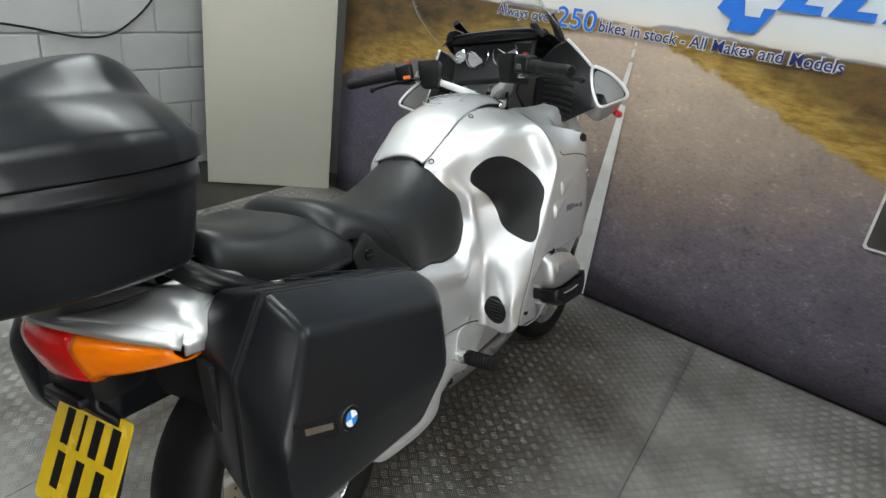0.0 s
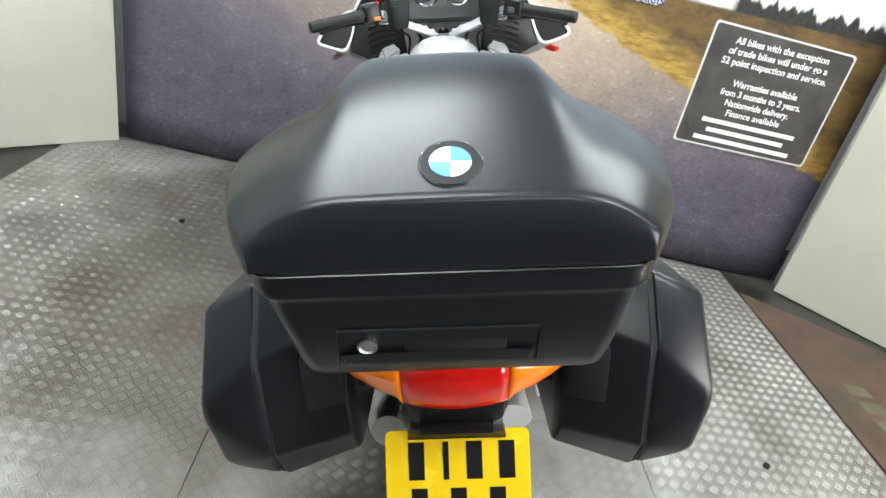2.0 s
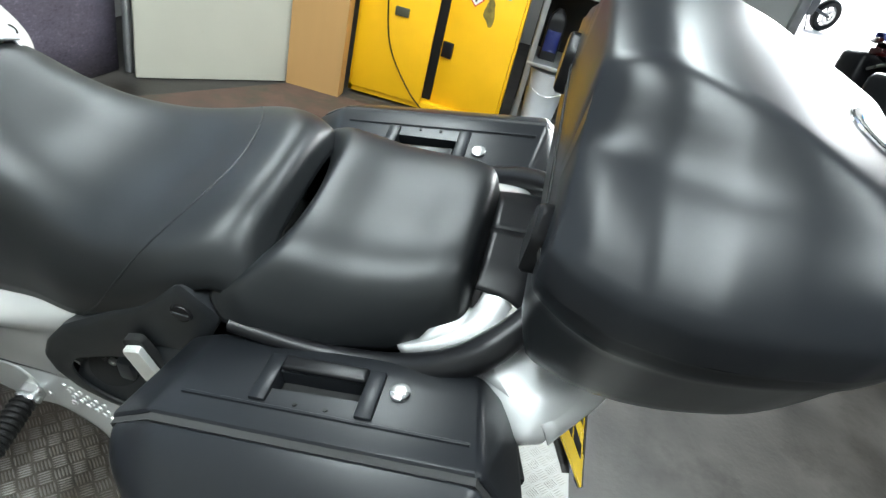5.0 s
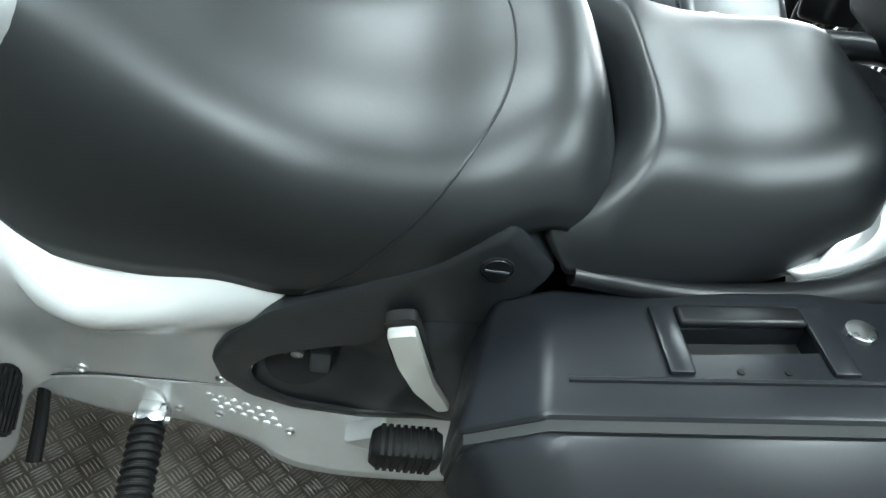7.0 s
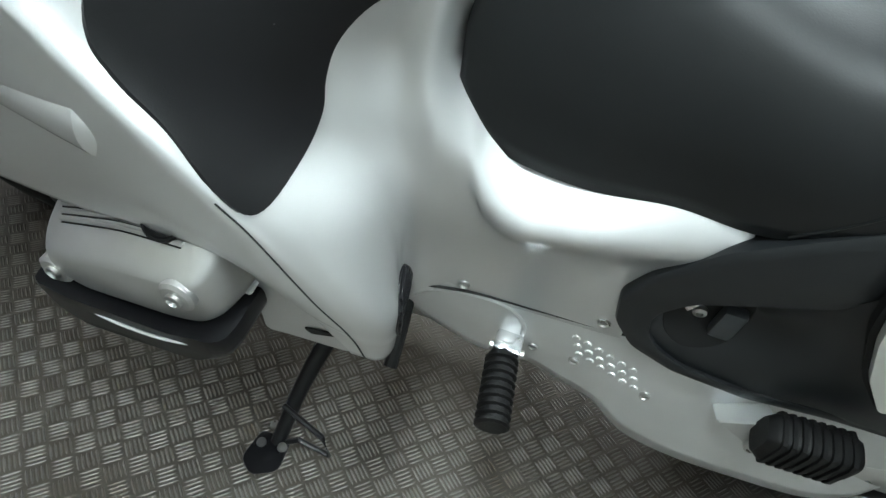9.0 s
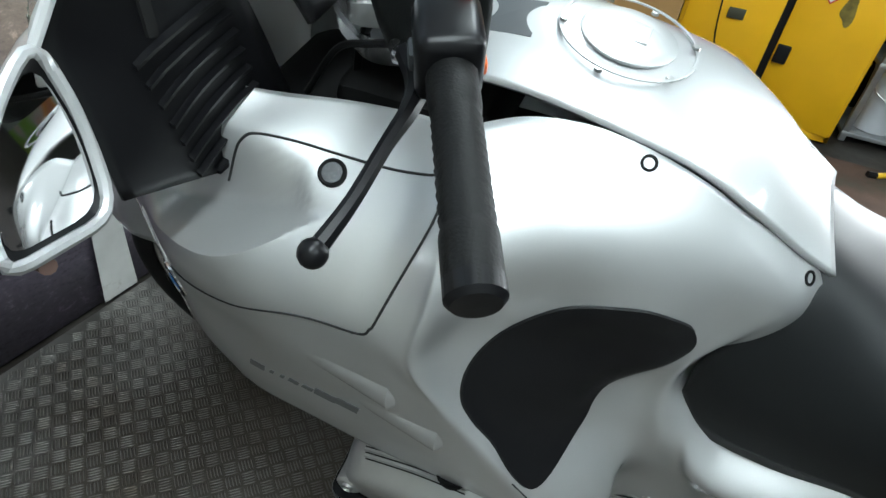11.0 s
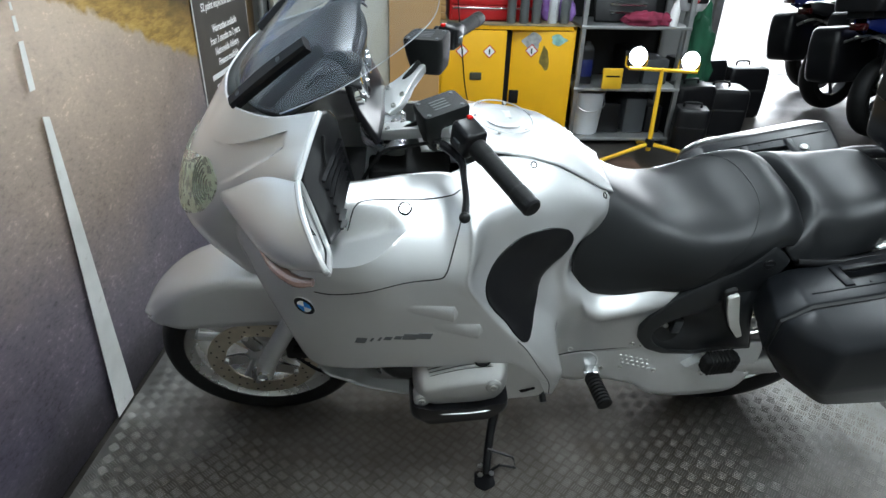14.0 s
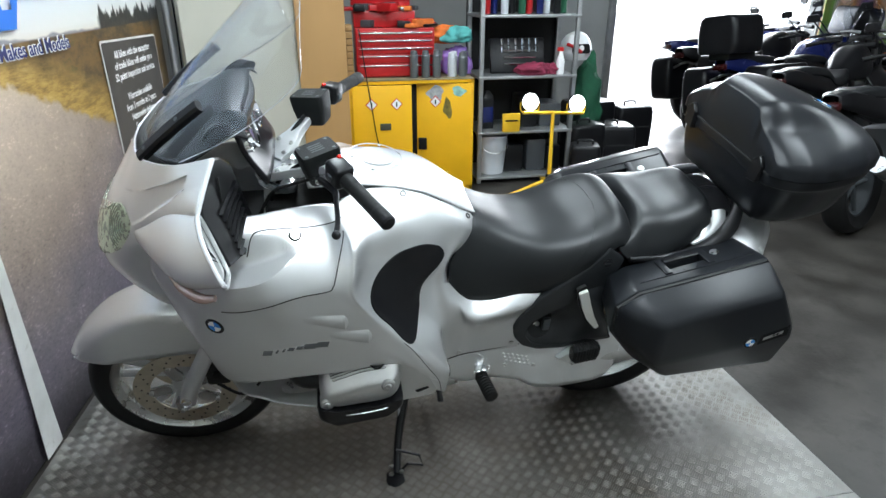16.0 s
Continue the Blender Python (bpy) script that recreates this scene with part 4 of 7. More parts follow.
        for k in range(3):
            part("mount_bracket", tube([(-.30 + .2 * k, -.2, .72), (-.30 + .2 * k, 0, .78), (-.30 + .2 * k, .2, .72)], .012, 8, 3), STEEL, b)
    if box:
        part("luggage_box", loft([[Vector(p) for p in roundpoly([(-.50 * 1, -.19 * k, z), (-.12, -.19 * k, z), (-.12, .19 * k, z), (-.50, .19 * k, z)], .05, 3)] for z, k in ((.95, .85), (.97, .97), (1.10, 1), (1.22, .9), (1.25, .7))], 2), BLACK, b)
        part("box_rack", rbox((-.45, -.10, .90), (-.10, .10, .952), .01), BLACK, b)
    return b


parked(pose(-2.30, -1.15, 0, -9, 0, 205), BLACK, "black and blue motorcycle parked on the concrete floor", seat_mat=LEATHER)
parked(pose(-2.62, -2.05, 0, -8, 0, 208), BLACK, "black sports motorcycle parked in a row", screen=True)
parked(pose(-2.74, -2.82, 0, -8, 0, 199), FARBLUE, "dark blue motorcycle with a clear screen and black luggage box", screen=True, box=True, cases=True)
parked(pose(-2.88, -3.66, 0, -8, 0, 194), BLACK, "black motorcycle with a clear screen beside the door", screen=True, cases=True)
parked(pose(-3.20, -4.38, 0, -8, 0, 186), FARBLUE, "dark blue motorcycle with a tall screen", screen=True)

# ------------------------------------------------------------- outside the door
structure("yard", slab([(-14, -5.1, -.004), (4, -5.1, -.004), (6, -30, -.004), (-22, -30, -.004)], (0, 0, .004)), mat("pale_yard", (.55, .55, .56), .6, 0, .15, 2, .2, 40), "pale sunlit yard outside the door", "yard")
# glowing sheet added for the overexposed daylight beyond the yard
structure("backdrop", rbox((-30, -30.5, -1), (15, -30, 12), .01), glow("outdoor_glow", (1, 1, 1), 12), "glowing backdrop standing in for the overexposed distance outside", "backdrop")
# pale colour puts the overexposed daylight into the yard bikes' paint
PALE = mat("washed_out_paint", (.6, .55, .55), .35, 0, .1)
for k, (x, y, a, p) in enumerate(((-3.6, -12.6, 20, PALE), (-4.7, -12.9, 25, PALE), (-5.8, -13.2, 22, PALE))):
    parked(pose(x, y, 0, -8, 0, a), p, "motorcycle standing outside in the yard, painted pale for the overexposed daylight")

# ------------------------------------------------------------- the touring motorcycle
# Bike space: x ahead from the rear axle, y to its left, z up; it leans on its side stand.
LEAN = pose(0, 0, 0, -13.8, 0, 0) @ pose(0, 0.026, 0.004)
bike = thing("motorcycle", "silver touring motorcycle with full fairing leaning on its side stand", "motorcycle", LEAN)
FX, RX = 1.505, 0.02

# --- tank cover
TANK = [(1.065, 1.080, 0.095, 1.050), (0.96, 1.092, 0.103, 1.058), (0.86, 1.086, 0.110, 1.049), (0.77, 1.062, 0.113, 1.031),
        (0.70, 1.028, 0.107, 0.993), (0.648, 0.986, 0.097, 0.957), (0.602, 0.948, 0.086, 0.930)]
net = []
for x, zc, ye, ze in TANK:
    net.append([(x - 0.012 * (abs(k) / 3) ** 2, ye * k / 3, zc - (zc - ze) * (abs(k) / 3) ** 2.1) for k in range(-3, 4)])
bm = skin(net, 6, 5)
tank_tree = tree_of(bm)
put(bm, bike, "tank_cover", SILVER, "silver painted fuel tank cover", thick=0.006)

# fuel filler: ring, lid and screws
cap_bm, lid_bm = bmesh.new(), bmesh.new()
capn = on_skin(tank_tree, 0.865, 0.0, "z")[1]
lathe([(-0.001, 0.075), (0.0002, 0.075), (0.0006, 0.0742), (0.0006, 0.0715), (-0.001, 0.0710)], capn, (0.865, 0.0, 1.0835), 40, cap_bm, closed=True)
cap = put(cap_bm, bike, "filler_ring", SILVER, "silver ring round the filler cap")
lathe([(-0.002, 0.052), (0.0006, 0.052), (0.0012, 0.051), (0.0012, 0.03), (0.0010, 0.028), (0.0010, 0.001)], capn, (0.865, 0.0, 1.0835), 36, lid_bm)
put(lid_bm, cap, "filler_lid", SILVER)
bm = bmesh.new()
rbox((0.845, -0.02, 1.082), (0.882, 0.012, 1.0858), 0.001, bm)
put(bm, cap, "lock_flap", SILVER_PLATE)
for k in range(6):
    a = k * math.pi / 3 + 0.3
    p = on_skin(tank_tree, 0.865 + 0.069 * math.cos(a), 0.069 * math.sin(a), "z", 1, 0.004)[0]
    put(lathe([(0, 0.0045), (0.003, 0.004), (0.0032, 0.001)], capn, p, 10), cap, "screw", STEEL)
bm = patch(tank_tree, [(0.985 + a, 0.02 + b) for a, b in ((-0.03, -0.03), (0.03, -0.03), (0.03, 0.03), (-0.03, 0.03))], "z", 1, 0.001, 2, 0.001)
put(bm, bike, "warning_sticker", DECAL, "small grey printed sticker on the tank")

# --- side fairings: knee side, outer side
KNEE = [
    [(.606, .086, .930), (.635, .095, .950), (.67, .102, .975), (.705, .108, .996), (.75, .113, 1.022), (.81, .114, 1.042), (.87, .113, 1.049), (.93, .125, 1.047), (.985, .15, 1.034)],
    [(.612, .124, .900), (.632, .134, .918), (.655, .140, .932), (.69, .150, .948), (.735, .163, .966), (.79, .183, .982), (.85, .208, .993), (.905, .230, .992), (.950, .264, .992)],
    [(.636, .138, .858), (.655, .152, .870), (.677, .160, .880), (.702, .171, .889), (.735, .189, .904), (.785, .208, .914), (.848, .228, .907), (.914, .262, .926), (.947, .307, .940)],
    [(.668, .140, .800), (.686, .170, .812), (.701, .179, .824), (.720, .194, .834), (.765, .208, .846), (.822, .228, .855), (.886, .256, .862), (.932, .289, .867), (.955, .329, .874)],
    [(.668, .138, .752), (.692, .178, .755), (.724, .178, .763), (.762, .207, .770), (.790, .230, .776), (.838, .258, .786), (.895, .293, .796), (.911, .310, .801), (.921, .331, .807)],
    [(.648, .190, .674), (.680, .196, .688), (.716, .196, .695), (.750, .217, .697), (.776, .240, .698), (.802, .268, .700), (.832, .300, .704), (.846, .318, .709), (.856, .329, .715)],
    [(.636, .193, .606), (.668, .198, .614), (.694, .206, .620), (.706, .226, .616), (.712, .250, .613), (.726, .278, .612), (.754, .302, .618), (.782, .318, .627), (.799, .326, .637)],
    [(.648, .186, .520), (.680, .190, .520), (.697, .205, .519), (.696, .228, .516), (.690, .250, .514), (.684, .276, .514), (.692, .300, .520), (.723, .316, .536), (.752, .323, .552)],
    [(.655, .185, .460), (.676, .190, .458), (.692, .205, .452), (.691, .228, .448), (.686, .250, .447), (.680, .274, .450), (.685, .294, .457), (.703, .308, .470), (.720, .315, .488)]]
TIP = [(.660, .185, .420), (.682, .192, .412), (.695, .205, .404), (.695, .222, .399), (.691, .243, .396), (.686, .266, .397), (.689, .286, .402), (.698, .299, .412), (.708, .306, .426)]
WING = [
    [(.385, .09, .76), (.45, .09, .78), (.50, .09, .80), (.54, .09, .83), (.575, .09, .88)],
    [(.385, .10, .74), (.45, .10, .75), (.51, .10, .77), (.55, .10, .80), (.585, .10, .85)],
    [(.385, .125, .72), (.455, .12, .725), (.52, .118, .74), (.565, .115, .76), (.605, .118, .81)],
    [(.383, .160, .70), (.453, .150, .70), (.53, .142, .70), (.585, .137, .71), (.630, .133, .76)],
    [(.385, .186, .680), (.45, .180, .682), (.52, .171, .668), (.585, .160, .667), (.632, .148, .706)],
    [(.395, .195, .652), (.46, .205, .643), (.53, .212, .632), (.582, .212, .624), (.622, .204, .642)],
    [(.425, .194, .610), (.47, .192, .590), (.54, .196, .580), (.585, .195, .572), (.615, .193, .584)],
    [(.440, .193, .545), (.47, .192, .525), (.54, .189, .505), (.588, .187, .496), (.622, .186, .505)],
    [(.434, .191, .465), (.47, .190, .459), (.54, .188, .450), (.60, .186, .440), (.635, .185, .45)],
    [(.42, .160, .40), (.47, .160, .40), (.54, .160, .40), (.60, .162, .40), (.64, .175, .40)]]
OUTER_A = [
    [r[-1] for r in KNEE],
    [(1.03, .152, 1.035), (1.02, .205, 1.01), (1.012, .28, .955), (1.008, .322, .90), (.992, .333, .84), (.962, .336, .775), (.927, .337, .71), (.89, .337, .65), (.845, .333, .60)],
    [(1.10, .155, 1.03), (1.095, .215, 1.003), (1.088, .283, .957), (1.08, .321, .90), (1.07, .330, .84), (1.06, .333, .78), (1.045, .332, .72), (1.03, .330, .65), (1.005, .326, .584)]]
OUTER_B = [
    OUTER_A[2],
    [(1.18, .175, 1.03), (1.18, .246, 1.006), (1.178, .318, .957), (1.175, .337, .895), (1.17, .335, .84), (1.16, .330, .785), (1.15, .325, .71), (1.135, .322, .64), (1.12, .316, .573)],
    [(1.26, .205, 1.04), (1.262, .246, .997), (1.264, .299, .945), (1.268, .314, .89), (1.271, .314, .84), (1.270, .312, .785), (1.264, .311, .71), (1.252, .308, .635), (1.238, .302, .556)],
    [(1.35, .222, 1.02), (1.355, .234, .98), (1.36, .245, .935), (1.362, .255, .89), (1.36, .262, .845), (1.357, .268, .785), (1.350, .274, .71), (1.340, .278, .635), (1.318, .275, .550)],
    [(1.43, .212, 1.0), (1.44, .21, .965), (1.447, .208, .93), (1.45, .206, .90), (1.447, .205, .87), (1.44, .204, .84), (1.428, .208, .79), (1.402, .226, .722), (1.368, .250, .640)]]
OUTER = OUTER_A + OUTER_B[1:]
PADLINE = outline2([(.697, .858), (.709, .886), (.740, .907), (.775, .916), (.821, .912), (.860, .896), (.893, .868), (.911, .836), (.911, .805), (.893, .773), (.86, .729), (.830, .686),
                    (.808, .661), (.793, .662), (.781, .685), (.773, .718), (.772, .748), (.764, .778), (.742, .809), (.712, .835)], 4)
ROUND = [(math.cos(k * math.pi / 12), math.sin(k * math.pi / 12)) for k in range(24)]


def roundel(tree, a, b, axis, sign, r, parent, lift=0.002):
    """A round maker's badge: dark ring with a quartered white and blue middle."""
    put(patch(tree, [(a + x * r, b + y * r) for x, y in ROUND], axis, sign, lift, 4, 0.001), parent, "badge", CHROME, "round badge with quartered white and blue middle")
    badge = parent.children[-1]
    put(patch(tree, [(a + x * r * .965, b + y * r * .965) for x, y in ROUND], axis, sign, lift + .0008, 4, 0.0), badge, "badge_ring", INK)
    for q in range(4):
        seg = [(a, b)] + [(a + r * .66 * math.cos(q * math.pi / 2 + k * math.pi / 12), b + r * .66 * math.sin(q * math.pi / 2 + k * math.pi / 12)) for k in range(7)]
        put(patch(tree, seg, axis, sign, lift + .0016, 3, 0.0), badge, "badge_quarter", (WHITE, BLUE)[q % 2])


for s in (1, -1):
    roll = [Vector(a).lerp(Vector(b), .28) + Vector((0, .003, 0)) for a, b in zip(OUTER[0], OUTER[1])]  # the rounded crest
    rows = [w + k + [roll[i]] + [o[i] for o in OUTER[1:]] for i, (w, k) in enumerate(zip(WING, KNEE))]
    bm = skin(rows, 12, 12, flip=s)
    low = [Vector((.722, .312, .438))]
    skin([w + k + q for w, k, q in ((WING[7], KNEE[7], [roll[7]]), (WING[8], KNEE[8], [roll[8]]), (WING[9], TIP, low))][1:], 8, 12, bm=bm, flip=s)
    # bay below the lid lock: the shoulder is cut off by a plane that meets the flank in a crisp fold
    bed = lambda x, y: 1.318 - .284 * x - .151 * abs(y)
    near = [f for f in bm.faces if .96 < f.calc_center_median().x < 1.30 and f.calc_center_median().z > .86]
    geom = list({v for f in near for v in f.verts}) + list({e for f in near for e in f.edges}) + near
    bmesh.ops.bisect_plane(bm, geom=geom, dist=.0002, plane_co=(1.1, .25 * s, bed(1.1, .25)), plane_no=Vector((.284, .151 * s, 1)).normalized())
    for v in bm.verts:
        if .96 < v.co.x < 1.32 and v.co.z > bed(v.co.x, v.co.y):
            k = max(0, min(1, (abs(v.co.y) - .228) / .034)) * max(0, min(1, (1.32 - v.co.x) / .05))
            boss = max(0, min(1, (.040 - math.hypot(v.co.x - 1.091, abs(v.co.y) - .228)) / .016))
            v.co.z -= (v.co.z - bed(v.co.x, v.co.y)) * k * k * (3 - 2 * k) * (1 - boss)
    tree = tree_of(bm)
    fair = put(bm, bike, "side_fairing", SILVER, "silver painted side fairing with knee recess", sharp=50, thick=0.004)
    put(patch(tree, PADLINE, "y", s, 0.0036, 24, 0.004), fair, "knee_pad", PAD, "black rubber knee pad")
    bm = groove(tree, [(1.285, .835), (1.24, .842), (1.13, .872), (1.025, .885), (1.005, .90)], "y", s)
    if s > 0:
        groove(tree, [(1.005, .90), (.992, .94), (.975, .99), (.972, 1.005)], "y", s, bm=bm)
        groove(tree, [(.974, .195), (.990, .207), (1.02, .208), (1.10, .211), (1.16, .222), (1.19, .232), (1.21, .25)], "z", s, bm=bm)
    put(bm, fair, "panel_joint", GAP)
    for a, b in ((.806, .124), (.615, .10)):
        p, n = on_skin(tree, a, b * s, "z", 1, 0)
        put(lathe([(-.002, .0085), (.001, .0085), (.0015, .006), (-.0015, .005), (-.0015, .0005)], n, p, 14), fair, "screw", INK)
    roundel(tree, 1.312, .777, "y", s, .024, fair)
    # relief fins behind the model lettering
    for x0, z0, ln in ((.985, .785, .13), (.925, .726, .13)):
        bm = bmesh.new()
        rows = []
        for i in range(7):
            t = i / 6
            x = x0 + ln * t
            w = .026 * (1 - .55 * t)
            rows.append([on_skin(tree, x, z0 + .02 * t + w * k, "y", s, .0095 * (1 - t) ** 1.3 * max(0, 1 - k * k) ** .8 - .0012)[0] for k in (-1.05, -.95, -.75, -.4, 0, .4, .75, .95, 1.05)])
        rows.insert(0, [on_skin(tree, x0 - .012, z0 + .02 * k, "y", s, -.003)[0] for k in (-.5, -.4, -.3, -.2, 0, .2, .3, .4, .5)])
        put(grid(bm, rows), fair, "relief_fin", SILVER)
    # model name as plain slanted bars
    for i, (x, w, h) in enumerate(((1.195, .012, .018), (1.170, .003, .012), (1.152, .003, .012), (1.133, .008, .012), (1.110, .008, .012), (1.083, .016, .020), (1.05, .016, .020))):
        z = .684 + .004 * i
        bar = [(x - w, z - h / 2), (x + w, z - h / 2), (x + w - .006, z + h / 2), (x - w - .006, z + h / 2)]
        put(patch(tree, bar, "y", s, 0.0012, 2, 0.0), fair, "model_name_bar", DECAL, "dark grey plain bar")
    # keyhole in the stowage lid
    if s > 0:
        p, n = on_skin(tree, 1.091, .228, "z", 1, 0)
        lock = put(lathe([(-.004, .015), (.003, .015), (.004, .013), (.003, .011)], n, p, 20), fair, "lock_ring", INK)
        put(lathe([(0, .011), (.0035, .0108), (.0036, .001)], n, p, 16), lock, "lock_barrel", ALU)
    # dark plug low on the knee wing, slot at its root, return panel behind the cylinder
    put(patch(tree, [(s * (.240 + .040 * c), .468 + .044 * d) for c, d in ROUND], 'x', -1, .0015, 6, .002), fair, 'round_vent', PAD, 'black ribbed oval vent')
    vent = fair.children[-1]
    for k in range(-3, 4):
        h = .036 * math.sqrt(1 - (k / 3.7) ** 2)
        put(patch(tree, [(s * (.240 + u * h), .468 + .0110 * k + v) for u, v in ((-1, -.0035), (1, -.0035), (1, .0035), (-1, .0035))], 'x', -1, .0045, 3, .002), vent, 'vent_slat', BLACK)
    low = put(slab(roundpoly([(x, .298 * s, z) for x, z in ((.846, .600), (.775, .595), (.722, .484), (.708, .45), (.730, .407), (.815, .396), (.846, .389))], .012, 3), (0, -.012 * s, 0)), fair, 'lower_panel', SILVER, 'silver return panel behind the cylinder')
    put(slab(roundpoly([(x, .2982 * s, z) for x, z in ((.789, .434), (.748, .447), (.745, .440), (.780, .424))], .004, 2), (0, .002 * s, 0)), low, 'dark_slot', DARK)
    lip = []
    for q in spline([Vector(KNEE[5][-1]).lerp(Vector(KNEE[6][-1]), .5)] + [KNEE[i][-1] for i in (6, 7, 8)] + [TIP[-1]], 8):
        lip.append(tree.find_nearest(Vector((q.x, q.y * s, q.z)))[0])
    put(tube(lip, .0011, 6, 1, smooth=False), fair, 'panel_joint', GAP)
    if s < 0:
        put(patch(tree, [(1.19 + .034 * c, .918 + .015 * d) for c, d in ROUND], 'y', s, .002, 4, .001), fair, 'vent', DARK, 'dark oval vent')
    for a, b in ((.628, .458), (.459, .484)):
        p, n = on_skin(tree, a, b, 'y', s, 0)
        put(lathe([(-.002, .0085), (.002, .008), (.003, .006), (.0005, .005), (.0005, .0005)], n, p, 14), fair, 'screw', STEEL)

# --- belly pan: the lower fairing turned in under the engine
for s in (1, -1):
    edge = [(1.345, .262, .600), (1.318, .262, .545), (1.304, .205, .400), (1.250, .195, .350), (1.200, .196, .320), (1.080, .198, .282), (1.0, .19, .275)]
    net = [[(x, y, z), (x - .006, y - .035, z - .004), (x - .014, y - .080, z - .016), (x - .02, y - .13, z - .02)] for x, y, z in edge]
    put(skin(net, 6, 4, flip=s), bike, "belly_pan", SILVER, "silver belly pan under the engine", thick=.004)

# --- nose with headlamp
NOSE = [
    [(1.455, 0, 1.190), (1.445, .08, 1.193), (1.425, .15, 1.20), (1.392, .20, 1.208), (1.33, .238, 1.215), (1.246, .257, 1.237)],
    [(1.515, 0, 1.10), (1.50, .08, 1.105), (1.47, .15, 1.12), (1.42, .212, 1.14), (1.345, .258, 1.165), (1.266, .292, 1.192)],
    [(1.565, 0, 1.02), (1.55, .08, 1.025), (1.51, .15, 1.04), (1.45, .218, 1.06), (1.37, .272, 1.095), (1.287, .328, 1.140)],
    [(1.60, 0, .94), (1.585, .08, .945), (1.545, .15, .96), (1.475, .213, .99), (1.375, .252, 1.03), (1.30, .285, 1.05)],
    [(1.61, 0, .87), (1.595, .08, .875), (1.56, .145, .89), (1.50, .19, .915), (1.43, .214, .95), (1.36, .235, .965)],
    [(1.585, 0, .80), (1.57, .07, .805), (1.54, .13, .815), (1.49, .175, .83), (1.435, .203, .845), (1.40, .21, .85)],
    [(1.53, 0, .765), (1.52, .07, .766), (1.50, .13, .768), (1.46, .175, .772), (1.42, .2, .775), (1.40, .2, .78)]]
full = [[(x, -y, z) for x, y, z in reversed(r[1:])] + r for r in NOSE]
bm = skin(full, 22, 14)
bm.normal_update()
# pressed wedge in each flank: cut along its edges, then sunk, deepest at its rear end
for co, no in (((1.47, 0, 1.115), (.515, 0, 1)), ((1.456, 0, 1.050), (.85, 0, 1)), ((1.304, 0, 1.19), (1, 0, .4))):
    near = [f for f in bm.faces if 1.27 < f.calc_center_median().x < 1.50 and f.calc_center_median().z > .98 and abs(f.calc_center_median().y) > .10]
    geom = list({v for f in near for v in f.verts}) + list({e for f in near for e in f.edges}) + near
    bmesh.ops.bisect_plane(bm, geom=geom, dist=.0003, plane_co=co, plane_no=Vector(no).normalized())
for v in bm.verts:
    x, z = v.co.x, v.co.z
    if abs(v.co.y) > .10 and 1.115 + (1.47 - x) * .515 - z > .0006 and z - 1.050 - (1.456 - x) * .85 > .0006 and x - 1.304 + (z - 1.19) * .4 > .0006:
        d = .0135 * max(0, min(1, (1.47 - x) / .15))
        v.co -= Vector((d * .5, math.copysign(d, v.co.y), 0))
nose_tree = tree_of(bm)
nose = put(bm, bike, "front_cowl", SILVER, "silver front cowl carrying the headlamp and screen", sharp=50, thick=.004, ref=(1.1, 0, .95))
FLUTE = mat("flute_glass", (.10, .12, .09), .2, coat=.6)
lamp_line = outline2([(0, 1.0), (.09, 1.02), (.155, 1.075), (.198, 1.06), (.208, 1.02), (.18, .955), (.125, .918), (0, .905),
                      (-.125, .918), (-.18, .955), (-.208, 1.02), (-.198, 1.06), (-.155, 1.075), (-.09, 1.02)], 4)
put(patch(nose_tree, lamp_line, "x", 1, .0015, 10, .001), nose, "lamp_reflector", mat("lamp_bowl", (0.72, 0.76, 0.66), 0.28, 0.6, 0.12, 60, 0.6, 90))
put(patch(nose_tree, lamp_line, "x", 1, .008, 10, .002), nose, "lamp_glass", LENS, "clear headlamp glass")
